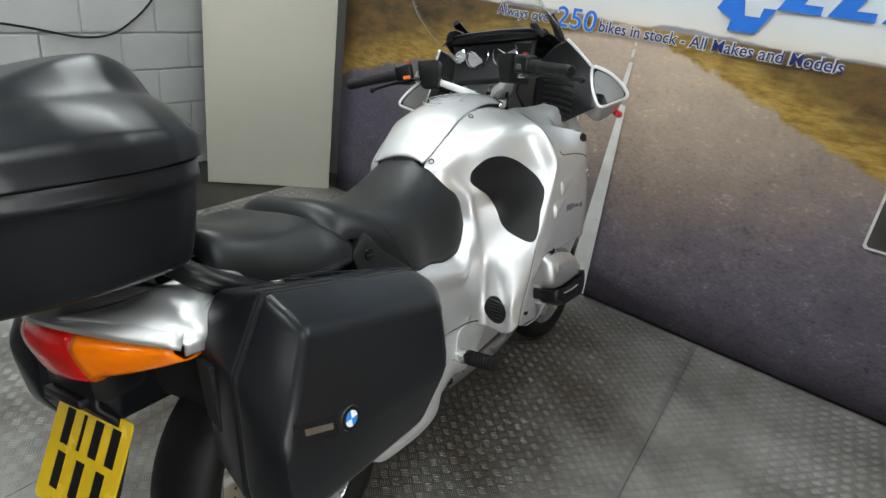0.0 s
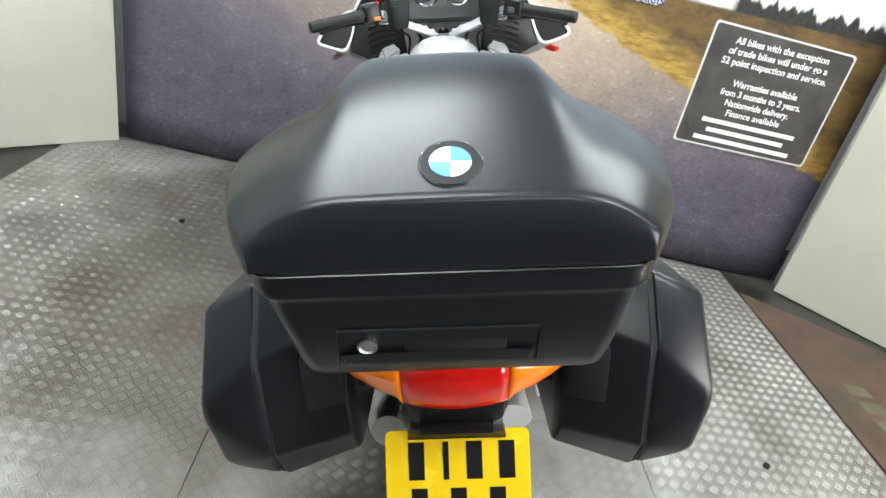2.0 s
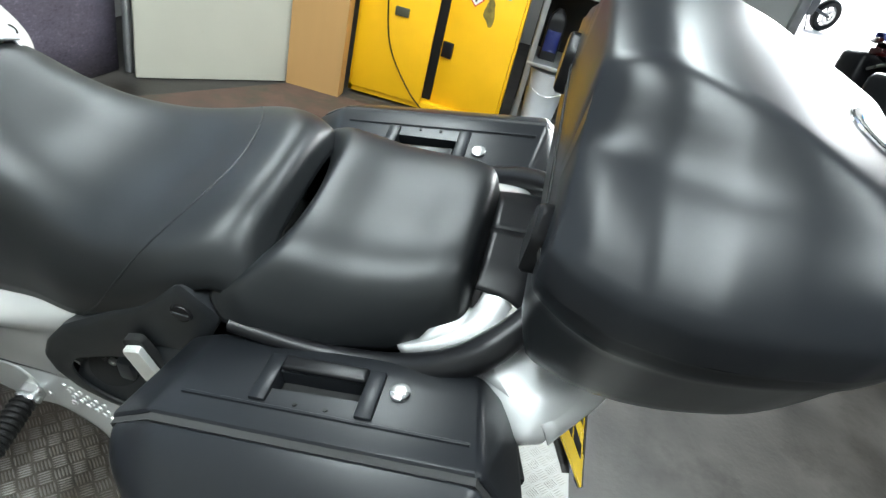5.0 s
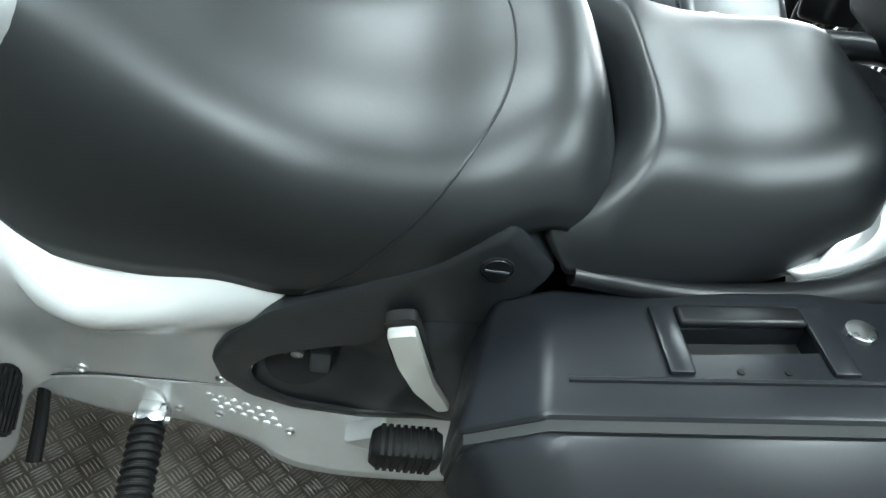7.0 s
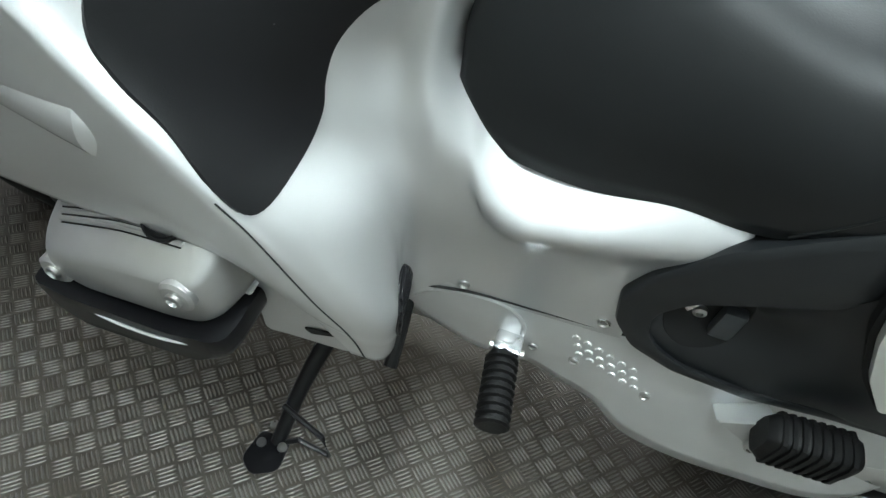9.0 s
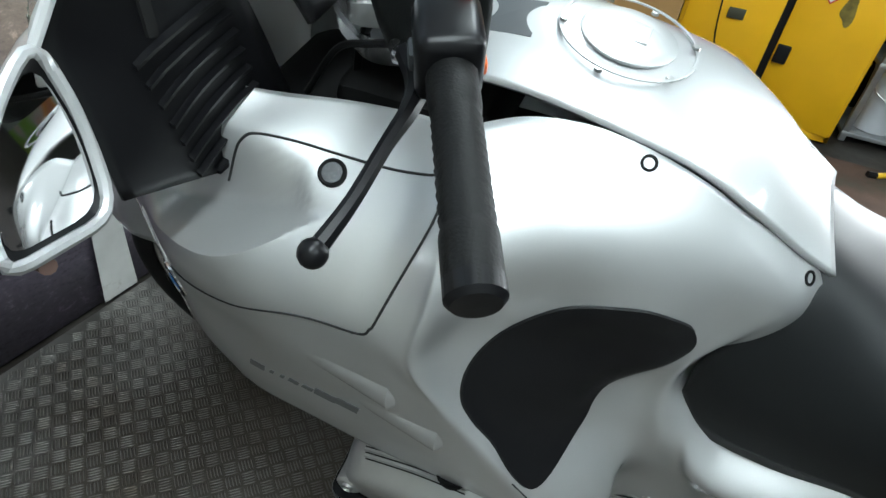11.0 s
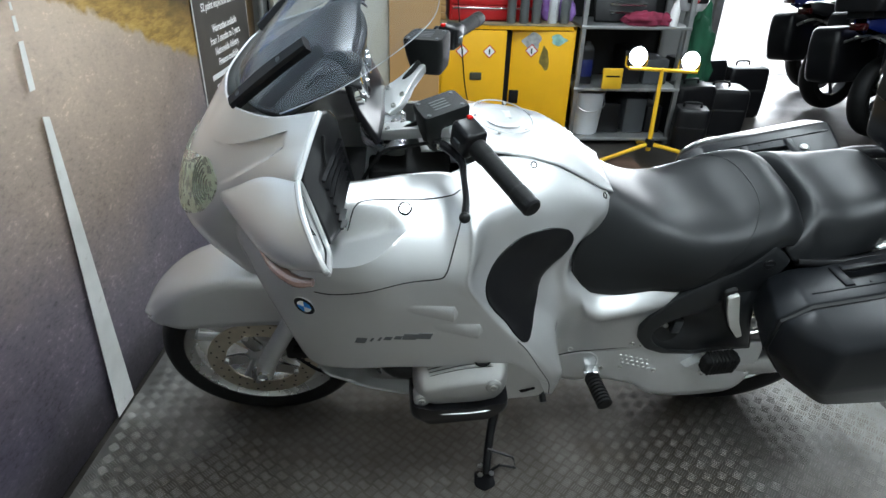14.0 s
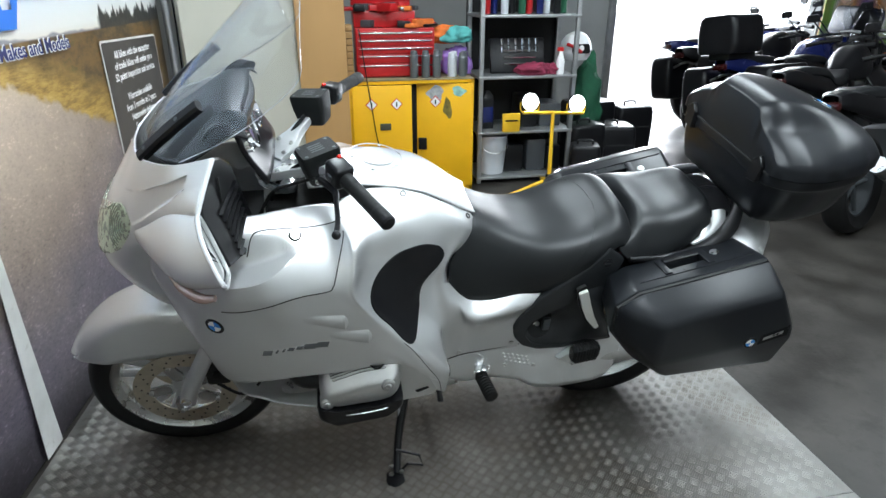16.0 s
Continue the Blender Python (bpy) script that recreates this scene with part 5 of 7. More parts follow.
for s in (1, -1):
    for k in range(7):  # curved flutes in the corner of the glass
        rad = .014 + .0075 * k
        arc = [on_skin(nose_tree, (.206 + rad * math.cos(radians(u))) * s, 1.040 + rad * 1.15 * math.sin(radians(u)), "x", 1, .0105)[0] for u in range(150, 256, 15)]
        put(tube(arc, .0013, 6, 2), nose, "lamp_flute", FLUTE)
    # mirror pod
    L2 = [(1.284, .326, 1.150), (1.272, .395, 1.119), (1.250, .442, 1.082), (1.226, .474, 1.042), (1.236, .366, 1.004), (1.264, .332, 1.075)]
    L1 = [(1.355, .272, 1.112), (1.345, .345, 1.092), (1.335, .396, 1.045), (1.338, .384, .992), (1.35, .318, .953), (1.36, .262, 1.03)]
    L0 = [(1.430, .224, 1.055), (1.430, .254, 1.048), (1.428, .270, 1.025), (1.428, .262, .995), (1.43, .238, .98), (1.43, .215, 1.02)]
    Lr = [tuple(p + (0.008, 0, 0)[i] for i, p in enumerate(q)) for q in L2]
    LS = [(1.475, .175, 1.03), (1.475, .19, 1.028), (1.474, .195, 1.018), (1.474, .192, 1.005), (1.475, .182, 1.0), (1.475, .17, 1.015)]
    loops = [[(p.x, p.y * s, p.z) for p in spline(l, 5, True)] for l in (LS, L0, L1)]
    tipl = [(p.x, p.y * s, p.z) for p in roundpoly(L2, .03, 4)]
    loops.append(tipl[2:] + tipl[:2])
    inner = [[Vector((x + dx, y * s, z)) for x, y, z in roundpoly([tuple(Vector((1.252, .385, 1.062)).lerp(Vector(q), k)) for q in L2], .03, 4)] for dx, k in ((0, .94), (.008, .82))]
    bm = bmesh.new()
    loft([[Vector(p) for p in l] for l in loops], 6, False, bm)
    pod = put(bm, bike, "mirror_housing", SILVER, "silver mirror housing with chrome rim", sharp=50)
    put(grid(bmesh.new(), [[Vector(p) for p in tipl]] + inner, True, False), pod, "lining", BLACK, "black lining inside the housing")
    glass = [Vector((x + .004, y * s, z)) for x, y, z in roundpoly([tuple(Vector((1.252, .385, 1.062)).lerp(Vector(q), .84)) for q in L2], .03, 4)]
    put(slab(glass, (.003, 0, 0)), pod, "mirror_glass", MIRROR, "mirror glass")
    rim = tube([Vector(p) for p in tipl] + [Vector(tipl[0])], .006, 8, 1, smooth=False)
    put(rim, pod, "rim", SILVER)
    put(tube([(x - .004, y * s, z) for x, y, z in ((1.245, .258, 1.238), (1.265, .293, 1.193), (1.286, .329, 1.141))], .005, 8, 4), nose, "edge_trim", WHITE)
    # amber indicator lens under the pod
    lens_run = [(1.365, .348, 1.005), (1.335, .388, .988), (1.295, .418, .980), (1.262, .428, .985)]
    put(tube([(x, y * s, z) for x, y, z in lens_run], [.006, .011, .012, .008], 10, 5), pod, "indicator_lens", mat("smoked_lens", (.28, .18, .15), .15, coat=1) if s > 0 else RED)

# --- screen and its brackets
SCR = [
    [(1.437, 0, 1.192), (1.417, .1, 1.197), (1.372, .18, 1.203), (1.315, .236, 1.220)],
    [(1.345, 0, 1.300), (1.325, .1, 1.297), (1.28, .185, 1.284), (1.212, .248, 1.272)],
    [(1.25, 0, 1.400), (1.23, .1, 1.395), (1.185, .185, 1.372), (1.118, .237, 1.330)],
    [(1.165, 0, 1.485), (1.148, .1, 1.48), (1.108, .18, 1.458), (1.045, .222, 1.392)],
    [(1.105, 0, 1.555), (1.092, .1, 1.55), (1.066, .175, 1.53), (1.036, .214, 1.455)]]
full = [[(x, -y, z) for x, y, z in reversed(r[1:])] + r for r in SCR]
bm = skin(full, 8, 7)
scr_tree = tree_of(bm)
screen = put(bm, bike, "windscreen", SCREEN, "tall clear curved windscreen", thick=.003, ref=(.9, 0, 1.0))
screen.visible_shadow = False
edge = [r[-1] for r in SCR]
put(tube([Vector(p) for p in spline(edge, 6)] + [Vector(p) for p in reversed(spline([(x, -y, z) for x, y, z in edge], 6))], .0008, 6, 1, smooth=False), screen, "screen_edge", mat("edge_tint", (.45, .47, .5), .2))
for s in (1, -1):
    bm = bmesh.new()
    a, b = Vector((1.412, .174 * s, 1.206)), Vector((1.262, .188 * s, 1.330))
    n = Vector((.55, .52 * s, .65)).normalized()
    across = n.cross(b - a).normalized()
    rows = []
    for i in range(9):
        t = i / 8
        c = a.lerp(b, t) + n * (.005 * math.sin(t * math.pi))
        w = .016 - .005 * abs(t - .5)
        rows.append([c + across * dy + n * up for dy, up in ((-w, -.010), (-w, .004), (-w * .6, .009), (w * .6, .009), (w, .004), (w, -.010))])
    bracket = put(grid(bm, rows, True, True), screen, "screen_bracket", BLACK, "black plastic bar clamping the screen")
    for t in (.14, .70):
        c = a.lerp(b, t)
        q = c + n * (.009 + .005 * math.sin(t * math.pi))
        put(lathe([(0, .005), (.001, .0045), (.0012, .001)], n, q, 12), bracket, "screw", GREY)

# --- dash, inner fairing and instruments
for s in (1, -1):
    INNER = [
        [(1.247, .253, 1.236), (1.237, .210, 1.214), (1.228, .165, 1.172)],
        [(1.264, .290, 1.192), (1.240, .225, 1.165), (1.220, .150, 1.110)],
        [(1.284, .326, 1.141), (1.240, .240, 1.100), (1.209, .140, 1.040)],
        [(1.262, .336, 1.070), (1.232, .260, 1.040), (1.201, .140, .985)],
        [(1.238, .352, 1.008), (1.228, .285, .980), (1.212, .200, .945)]]
    bm = skin(INNER, 6, 6, flip=s)
    inner_tree = tree_of(bm)
    dash = put(bm, bike, "inner_fairing", BLACK, "black inner fairing with ribbed vents", thick=.005)
    for k in range(8):  # stacked louvres, each a curved blade standing off the panel
        z, rows = .985 + k * .0195, []
        for i in range(6):
            y = .275 - .020 * i
            zz = z - .020 * (1 - i / 5) ** 2 + .010 * i / 5
            p, n = on_skin(inner_tree, y * s, zz, "x", -1, 0)
            rows.append([p - n * .002 + Vector((0, 0, -.007)), p + n * .012 + Vector((0, 0, -.005)), p + n * .013 + Vector((0, 0, -.001)), p - n * .002 + Vector((0, 0, .003))])
        put(grid(bmesh.new(), rows, True, True), dash, "vent_rib", BLACK)
    p, n = on_skin(inner_tree, .245 * s, 1.150, "x", -1, .001)
    put(slab([Vector((p.x - .002, p.y + a * s, p.z + b)) for a, b in ((-.006, .030), (.006, .034), (.012, -.030), (.000, -.036))], (-.004, 0, 0)), dash, "cable_slot", DARK)
hood = [
    [(1.30, -.19, 1.20), (1.30, -.10, 1.215), (1.30, 0, 1.22), (1.30, .10, 1.215), (1.30, .19, 1.20)],
    [(1.25, -.185, 1.27), (1.25, -.10, 1.27), (1.25, 0, 1.275), (1.25, .10, 1.27), (1.25, .185, 1.27)],
    [(1.20, -.175, 1.275), (1.18, -.10, 1.275), (1.17, 0, 1.278), (1.18, .10, 1.275), (1.20, .175, 1.275)],
    [(1.195, -.17, 1.25), (1.175, -.10, 1.25), (1.165, 0, 1.25), (1.175, .10, 1.25), (1.195, .17, 1.25)]]
COVER = [
    [(1.43, 0, 1.180), (1.41, .1, 1.184), (1.365, .175, 1.19), (1.31, .228, 1.205)],
    [(1.345, 0, 1.235), (1.33, .1, 1.235), (1.295, .17, 1.235), (1.255, .222, 1.238)],
    [(1.25, 0, 1.287), (1.245, .1, 1.286), (1.225, .165, 1.28), (1.200, .208, 1.262)],
    [(1.175, 0, 1.284), (1.18, .1, 1.282), (1.18, .165, 1.275), (1.168, .198, 1.25)]]
put(skin([[(x, -y, z) for x, y, z in reversed(r[1:])] + r for r in COVER], 5, 5), bike, "screen_inner_cover", BLACK, "dark cover under the screen", thick=.004)
put(skin(hood, 4, 5), bike, "dash_hood", BLACK, "black instrument hood", thick=.006)
panel = [
    [(1.205, -.165, 1.245), (1.195, -.08, 1.248), (1.19, 0, 1.25), (1.195, .08, 1.248), (1.205, .165, 1.245)],
    [(1.19, -.155, 1.18), (1.185, -.08, 1.18), (1.18, 0, 1.18), (1.185, .08, 1.18), (1.19, .155, 1.18)],
    [(1.15, -.15, 1.10), (1.14, -.08, 1.11), (1.14, 0, 1.11), (1.14, .08, 1.11), (1.15, .15, 1.10)]]
dashboard = put(skin(panel, 5, 5), bike, "instrument_panel", BLACK, "black instrument panel with round dials", thick=.01)
for y, r in ((.055, .042), (-.055, .042), (.125, .02)):
    n = Vector((-.95, 0, .3)).normalized()
    dial = put(lathe([(-.01, r + .006), (.008, r + .006), (.01, r + .002), (.003, r)], n, (1.182, y, 1.205), 28), dashboard, "dial_rim", CHROME)
    put(lathe([(0, r), (.002, r), (.0022, .001)], n, (1.182, y, 1.205), 28), dial, "dial_face", INK)
    put(tube([Vector((1.182, y, 1.205)) + n * .006, Vector((1.182, y + r * .6, 1.205 + r * .4)) + n * .006], .0012, 5, 1, smooth=False), dial, "needle", WHITE)
for s in (1, -1):
    ear = [(1.235, .125 * s, 1.262), (1.215, .135 * s, 1.288), (1.185, .15 * s, 1.302), (1.165, .168 * s, 1.292), (1.175, .185 * s, 1.262)]
    put(slab(roundpoly(ear, .012, 3), (.022, .006 * s, .004), bevel=.003), bike, "dash_ear", BLACK, "black upright beside the instruments")

# --- steering head, bars and controls
bars = put(tube([(1.155, 0, .86), (1.135, 0, 1.035)], .036, 18, 4), bike, "steering_head", SILVER_PLATE, "silver steering column")
yoke = roundpoly([(1.185, -.055, 1.045), (1.185, .055, 1.045), (1.12, .095, 1.034), (1.08, .08, 1.030), (1.08, -.08, 1.030), (1.12, -.095, 1.034)], .025, 4)
top_yoke = put(slab(yoke, (.004, 0, .026), bevel=.005), bars, "top_yoke", ALU, "polished alloy yoke plate")
put(slab(roundpoly([(1.15, -.03, 1.068), (1.15, .03, 1.068), (1.095, .05, 1.06), (1.095, -.05, 1.06)], .012, 3), (0, 0, .005)), bars, "yoke_cover", DECAL)
put(lathe([(0, .02), (.012, .02), (.014, .017), (.008, .014), (.008, .001)], (-.1, 0, 1), (1.168, 0, 1.068), 20), bars, "ignition_lock", INK)
put(rbox((1.15, -.003, 1.076), (1.18, .003, 1.100), .001), bars, "key", CHROME)
for s in (1, -1):
    base, tip = Vector((1.118, .064 * s, 1.082)), Vector((.996, .200 * s, 1.163))
    run = (tip - base).normalized()
    wide = run.cross(Vector((0, 0, 1))).normalized()
    deep = wide.cross(run)
    arm = []
    for t, w, h in ((-.18, .028, .010), (0, .034, .011), (.17, .030, .012), (.32, .020, .012), (.6, .015, .011), (.85, .012, .010), (1.0, .012, .010)):
        c = base.lerp(tip, t)
        arm.append([c + wide * q.x + deep * q.y for q in roundpoly([(-w, -h, 0), (w, -h, 0), (w, h, 0), (-w, h, 0)], .005, 2)])
    a = put(loft(arm, 2, True, None, False), bike, "handlebar", SILVER_PLATE, "silver cast alloy handlebar arm")
    for u, v in ((-.014, -.024), (-.014, .024), (.022, -.022), (.022, .022)):
        q = base + run * u + wide * v + deep * .012
        put(lathe([(0, .0065), (.004, .006), (.0045, .003), (.002, .0028), (.002, .0005)], deep, q, 12), a, "bolt", STEEL)
    inn, end = Vector((.985, .205 * s, 1.172)), Vector((.878, .412 * s, 1.143))
    d = (end - inn).normalized()
    rows, R = [], []
    for i in range(41):
        t = i / 40
        R.append(.0165 + (.0014 if i % 2 else 0) if .25 < t < .78 else (.019 if t < .25 else .0185))
        rows.append(inn.lerp(end, .18 + .82 * t))
    grip = put(tube(rows, R, 16, 1, smooth=False), a, "grip", RUBBER, "black ribbed rubber grip")
    put(lathe([(-.012, .0185), (0, .0185), (.004, .015), (.005, .004)], d, end, 18), grip, "bar_end", BLACK)
    sw = inn.lerp(end, .13)
    m = Matrix.Translation(sw) @ d.to_track_quat("X", "Z").to_matrix().to_4x4()
    bm = rbox((-.03, -.026, -.026), (.03, .024, .03), .01, None, m, 3)
    switch = put(bm, a, "switch_block", BLACK, "black switch block")
    put(rbox((-.012, -.030, -.012), (.010, -.022, .004), .003, None, m), switch, "switch_rocker", GREY)
    put(rbox((-.02, .020, -.022), (.004, .030, -.010), .003, None, m), switch, "indicator_button", mat("orange_button", (.8, .15, .02), .35))
    put(rbox((-.028, .006, .024), (-.016, .018, .034), .004, None, m), switch, "red_button", RED)
    # fluid reservoir
    c = Vector((1.018, .155 * s, 1.168)) if s > 0 else Vector((1.03, -.165, 1.17))
    m2 = Matrix.Translation(c) @ Matrix.Rotation(radians(24 * s), 4, "Z") @ Matrix.Rotation(radians(8), 4, "Y")
    loops = [[m2 @ Vector((x, y, z)) for x, y, z in roundpoly([(-.05 * k, -.036 * k, h), (.046 * k, -.036 * k, h), (.05 * k, .034 * k, h), (-.05 * k, .036 * k, h)], .012, 3)] for h, k in ((-.058, .70), (-.050, .82), (-.010, .95), (.024, 1.0), (.030, .95))]
    res = put(loft(loops, 1, True, None, False), a, "fluid_reservoir", MATT, "black fluid reservoir on the bar")
    for sx in (-1, 1):
        for sy in (-1, 1):
            q = m2 @ Vector((.036 * sx, .024 * sy, .030))
            put(lathe([(0, .0045), (.0015, .004), (.0016, .0005)], m2.to_3x3() @ Vector((0, 0, 1)), q, 10), res, "screw", GREY)
    bm = bmesh.new()
    for k in range(4):
        rbox((-.016, -.016 + k * .009, .0302), (.018, -.0125 + k * .009, .0307), .0001, bm, m2, 1)
    put(bm, res, "moulded_text_bars", GREY)
    # lever
    lv = [(1.02, .205 * s, 1.138), (.995, .235 * s, 1.135), (.985, .27 * s, 1.137), (.985, .31 * s, 1.133), (.985, .36 * s, 1.124), (.99, .398 * s, 1.115)]
    lever = put(tube(lv, [.009, .010, .008, .006, .006, .007], 8, 5), a, "lever", BLACK, "black hand lever with ball end")
    bm = bmesh.new()
    bmesh.ops.create_uvsphere(bm, u_segments=14, v_segments=10, radius=.0105, matrix=Matrix.Translation((.991, .402 * s, 1.114)))
    put(bm, lever, "ball_end", BLACK)
    put(rbox((1.0, .195 * s - .018, 1.128), (1.03, .195 * s + .018, 1.142), .004), lever, "pivot", ALU)
    put(tube([(1.05, .13 * s, 1.15), (1.10, .10 * s, 1.10), (1.14, .07 * s, 1.04), (1.16, .06 * s, .96)], .0055, 8, 6), a, "cable", RUBBER)
    put(tube([(1.03, .20 * s, 1.14), (1.09, .14 * s, 1.09), (1.14, .12 * s, 1.06), (1.18, .13 * s, 1.0)], .004, 8, 6), a, "hose", RUBBER)

# --- near-black filler boxes behind the bike's panels, shade put into their colour
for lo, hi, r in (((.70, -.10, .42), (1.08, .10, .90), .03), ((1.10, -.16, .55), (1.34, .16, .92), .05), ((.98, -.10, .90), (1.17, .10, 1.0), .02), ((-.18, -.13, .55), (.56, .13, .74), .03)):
    put(rbox(lo, hi, r), bike, "engine_bay", DARK, "near-black filler box standing for the shade behind the panels")

# --- seats
RIDER = [
    (.605, (0, .932), (.060, .930), (.116, .892), (.148, .812), (.158, .730)),
    (.585, (0, .925), (.072, .918), (.124, .878), (.158, .770), (.168, .676)),
    (.525, (0, .893), (.08, .886), (.132, .850), (.164, .76), (.174, .664)),
    (.455, (0, .862), (.09, .860), (.145, .832), (.174, .76), (.180, .682)),
    (.375, (0, .850), (.10, .851), (.164, .828), (.192, .765), (.192, .692)),
    (.29, (0, .862), (.105, .866), (.172, .850), (.198, .80), (.199, .742)),
    (.22, (0, .895), (.10, .897), (.164, .880), (.193, .846), (.197, .806)),
    (.165, (0, .921), (.09, .919), (.146, .899), (.177, .868), (.186, .838)),
    (.128, (0, .917), (.085, .912), (.140, .888), (.170, .860), (.183, .831)),
    (.104, (0, .880), (.08, .876), (.132, .860), (.161, .844), (.177, .821))]


def seat_net(st, front=None):
    return [[(s[0], -p[0], p[1]) for p in reversed(s[2:])] + [(s[0], p[0], p[1]) for p in s[1:]] for s in st] if front is None else [[(front[abs(k)] if i == 0 else (s[0] + (front[abs(k)] - front[0]) * max(0, 1 - i * .4)), (1 if k > 0 else -1) * s[1 + abs(k)][0], s[1 + abs(k)][1]) for k in range(-4, 5)] for i, s in enumerate(st)]


bm = skin(seat_net(RIDER, (.600, .603, .622, .668, .672)), 6, 5)
rider_tree = tree_of(bm)
rider = put(bm, bike, "rider_seat", LEATHER, "black vinyl rider seat with raised rear roll", sharp=60, thick=.01)
line = [(.365, .192, .700), (.330, .190, .742), (.288, .186, .805), (.250, .165, .858), (.222, .115, .890), (.208, .06, .902), (.204, 0, .904)]
pipe = line + [(x, -y, z) for x, y, z in reversed(line[:-1])]
pts = []
for p in spline(pipe, 8):
    q, n, _, _ = rider_tree.find_nearest(p)
    pts.append(q)
put(tube(pts, .0015, 6, 1, smooth=False), rider, "piping", LEATHER, "sewn seam round the seat roll")
PILLION = [
    (.098, (0, .868), (.08, .868), (.138, .858), (.178, .834), (.203, .804)),
    (.078, (0, .906), (.088, .904), (.145, .890), (.186, .850), (.203, .803)),
    (.06, (0, .912), (.09, .911), (.147, .893), (.182, .842), (.198, .799)),
    (.00, (0, .910), (.09, .910), (.147, .890), (.178, .840), (.190, .798)),
    (-.06, (0, .918), (.09, .918), (.142, .898), (.168, .848), (.177, .802)),
    (-.11, (0, .932), (.088, .931), (.134, .908), (.155, .862), (.162, .815)),
    (-.145, (0, .935), (.08, .932), (.122, .908), (.142, .870), (.148, .828)),
    (-.162, (0, .905), (.075, .900), (.112, .880), (.132, .855), (.138, .83))]
put(skin(seat_net(PILLION, (.094, .101, .126, .164, .138)), 6, 5), bike, "pillion_seat", LEATHER, "black vinyl pillion seat", sharp=60, thick=.01)

# --- black side covers: a band round an open scoop that holds the release lever
RIM_OUT = [(.115, .466), (.20, .462), (.282, .446), (.37, .452), (.425, .476), (.455, .515), (.463, .560), (.445, .605), (.40, .668), (.33, .724), (.25, .786), (.197, .846), (.143, .802), (.158, .758), (.186, .704), (.176, .60)]
RIM_IN = [(.128, .484), (.197, .480), (.282, .460), (.365, .469), (.400, .490), (.419, .520), (.420, .550), (.397, .584), (.343, .614), (.290, .640), (.266, .690), (.225, .698), (.198, .704), (.190, .702), (.187, .696), (.177, .62)]
SCOOP = [
    [(.421, .203, .552), (.412, .196, .545), (.408, .192, .532), (.409, .197, .520), (.416, .203, .510)],
    [(.370, .203, .602), (.362, .180, .583), (.357, .164, .545), (.360, .193, .494), (.366, .203, .468)],
    [(.318, .203, .628), (.308, .186, .600), (.300, .176, .555), (.303, .196, .494), (.306, .204, .459)],
    [(.270, .204, .672), (.257, .216, .650), (.240, .218, .590), (.226, .216, .520), (.222, .206, .478)],
    [(.218, .204, .702), (.212, .221, .664), (.196, .226, .600), (.172, .224, .530), (.158, .210, .481)],
    [(.189, .204, .703), (.184, .216, .660), (.174, .221, .600), (.150, .219, .535), (.126, .210, .484)]]
for s in (1, -1):
    level = lambda p: .205 - .045 * max(0, p[1] - .70)
    out, inn = roundpoly([(x, 0, z) for x, z in RIM_OUT], .010, 3), roundpoly([(x, 0, z) for x, z in RIM_IN], .012, 3)
    loops = []
    for k, drop in ((0, .030), (0, .004), (.05, .001), (.14, 0), (.90, 0), (.98, .001), (1.0, .005)):
        ring = [o.lerp(i, k) for o, i in zip(out, inn)]
        loops.append([Vector((p.x, (level((p.x, p.z)) - drop) * s, p.z)) for p in ring])
    side = put(grid(bmesh.new(), loops, True), bike, "side_cover", COVERED, "black plastic side cover with an open scoop below the seat", sharp=40)
    bm = skin([[(x + (.012 if i == 0 else 0), y - .004, z + (.010, 0, 0, 0, -.010)[j]) for j, (x, y, z) in enumerate(r)] for i, r in enumerate(SCOOP)], 6, 6, flip=s)
    scoop_tree = tree_of(bm)
    put(bm, side, "scoop", COVERED, "hollow black scoop", thick=.003)
    hole = [(.405, .545), (.372, .572), (.335, .575), (.322, .545), (.335, .505), (.372, .492), (.402, .515)]
    put(patch(scoop_tree, outline2(hole, 4), "y", s, .0008, 6, 0), side, "dark_hole", DARK, "dark gap inside the scoop")
    block = put(rbox((.330, min(.168 * s, .184 * s), .512), (.356, max(.168 * s, .184 * s), .562), .005), side, "bolt_block", GREY, "dark grey mounting block")
    put(lathe([(0, .008), (.006, .0075), (.007, .004), (.004, .003), (.004, .0005)], (0, s, 0), (.372, .168 * s, .535), 14), block, "bolt", STEEL)
    put(slab([Vector((x, .1705 * s, z)) for x, z in ((.394, .530), (.380, .550), (.377, .546), (.387, .526))], (0, .003 * s, 0)), block, "bright_bracket", ALU)
    clip = [(.282, .704), (.255, .716), (.237, .665), (.217, .612), (.186, .553), (.199, .546), (.236, .592), (.262, .645)]
    centre = Vector((.236, 0, .630))
    slot = [Vector((x, 0, z)) for x, z in clip]
    slot = [Vector((q.x, .2205 * s, q.z)) for q in roundpoly([p + (p - centre).normalized() * .010 for p in slot], .010, 3)]
    put(slab(slot, (0, -.012 * s, 0)), side, "lever_slot", DARK, "dark slot round the lever")
    lever = [Vector((q.x, .222 * s, q.z)) for q in roundpoly([(x, 0, z) for x, z in clip], .006, 3)]
    put(slab(lever, (0, .010 * s, 0), bevel=.003), side, "release_lever", mat("cast_alloy", (.80, .80, .76), .38, .6, .05, 12) if s > 0 else bpy.data.materials["cast_alloy"], "bright cast alloy release lever")
    knob = put(lathe([(-.002, .0165), (.001, .0165), (.002, .0150), (.0008, .0140), (.0030, .0130), (.0034, .001)], (0, s, .08), (.197, .2003 * s, .793), 24), side, "quarter_turn_screw", BLACK, "slotted black fastener")
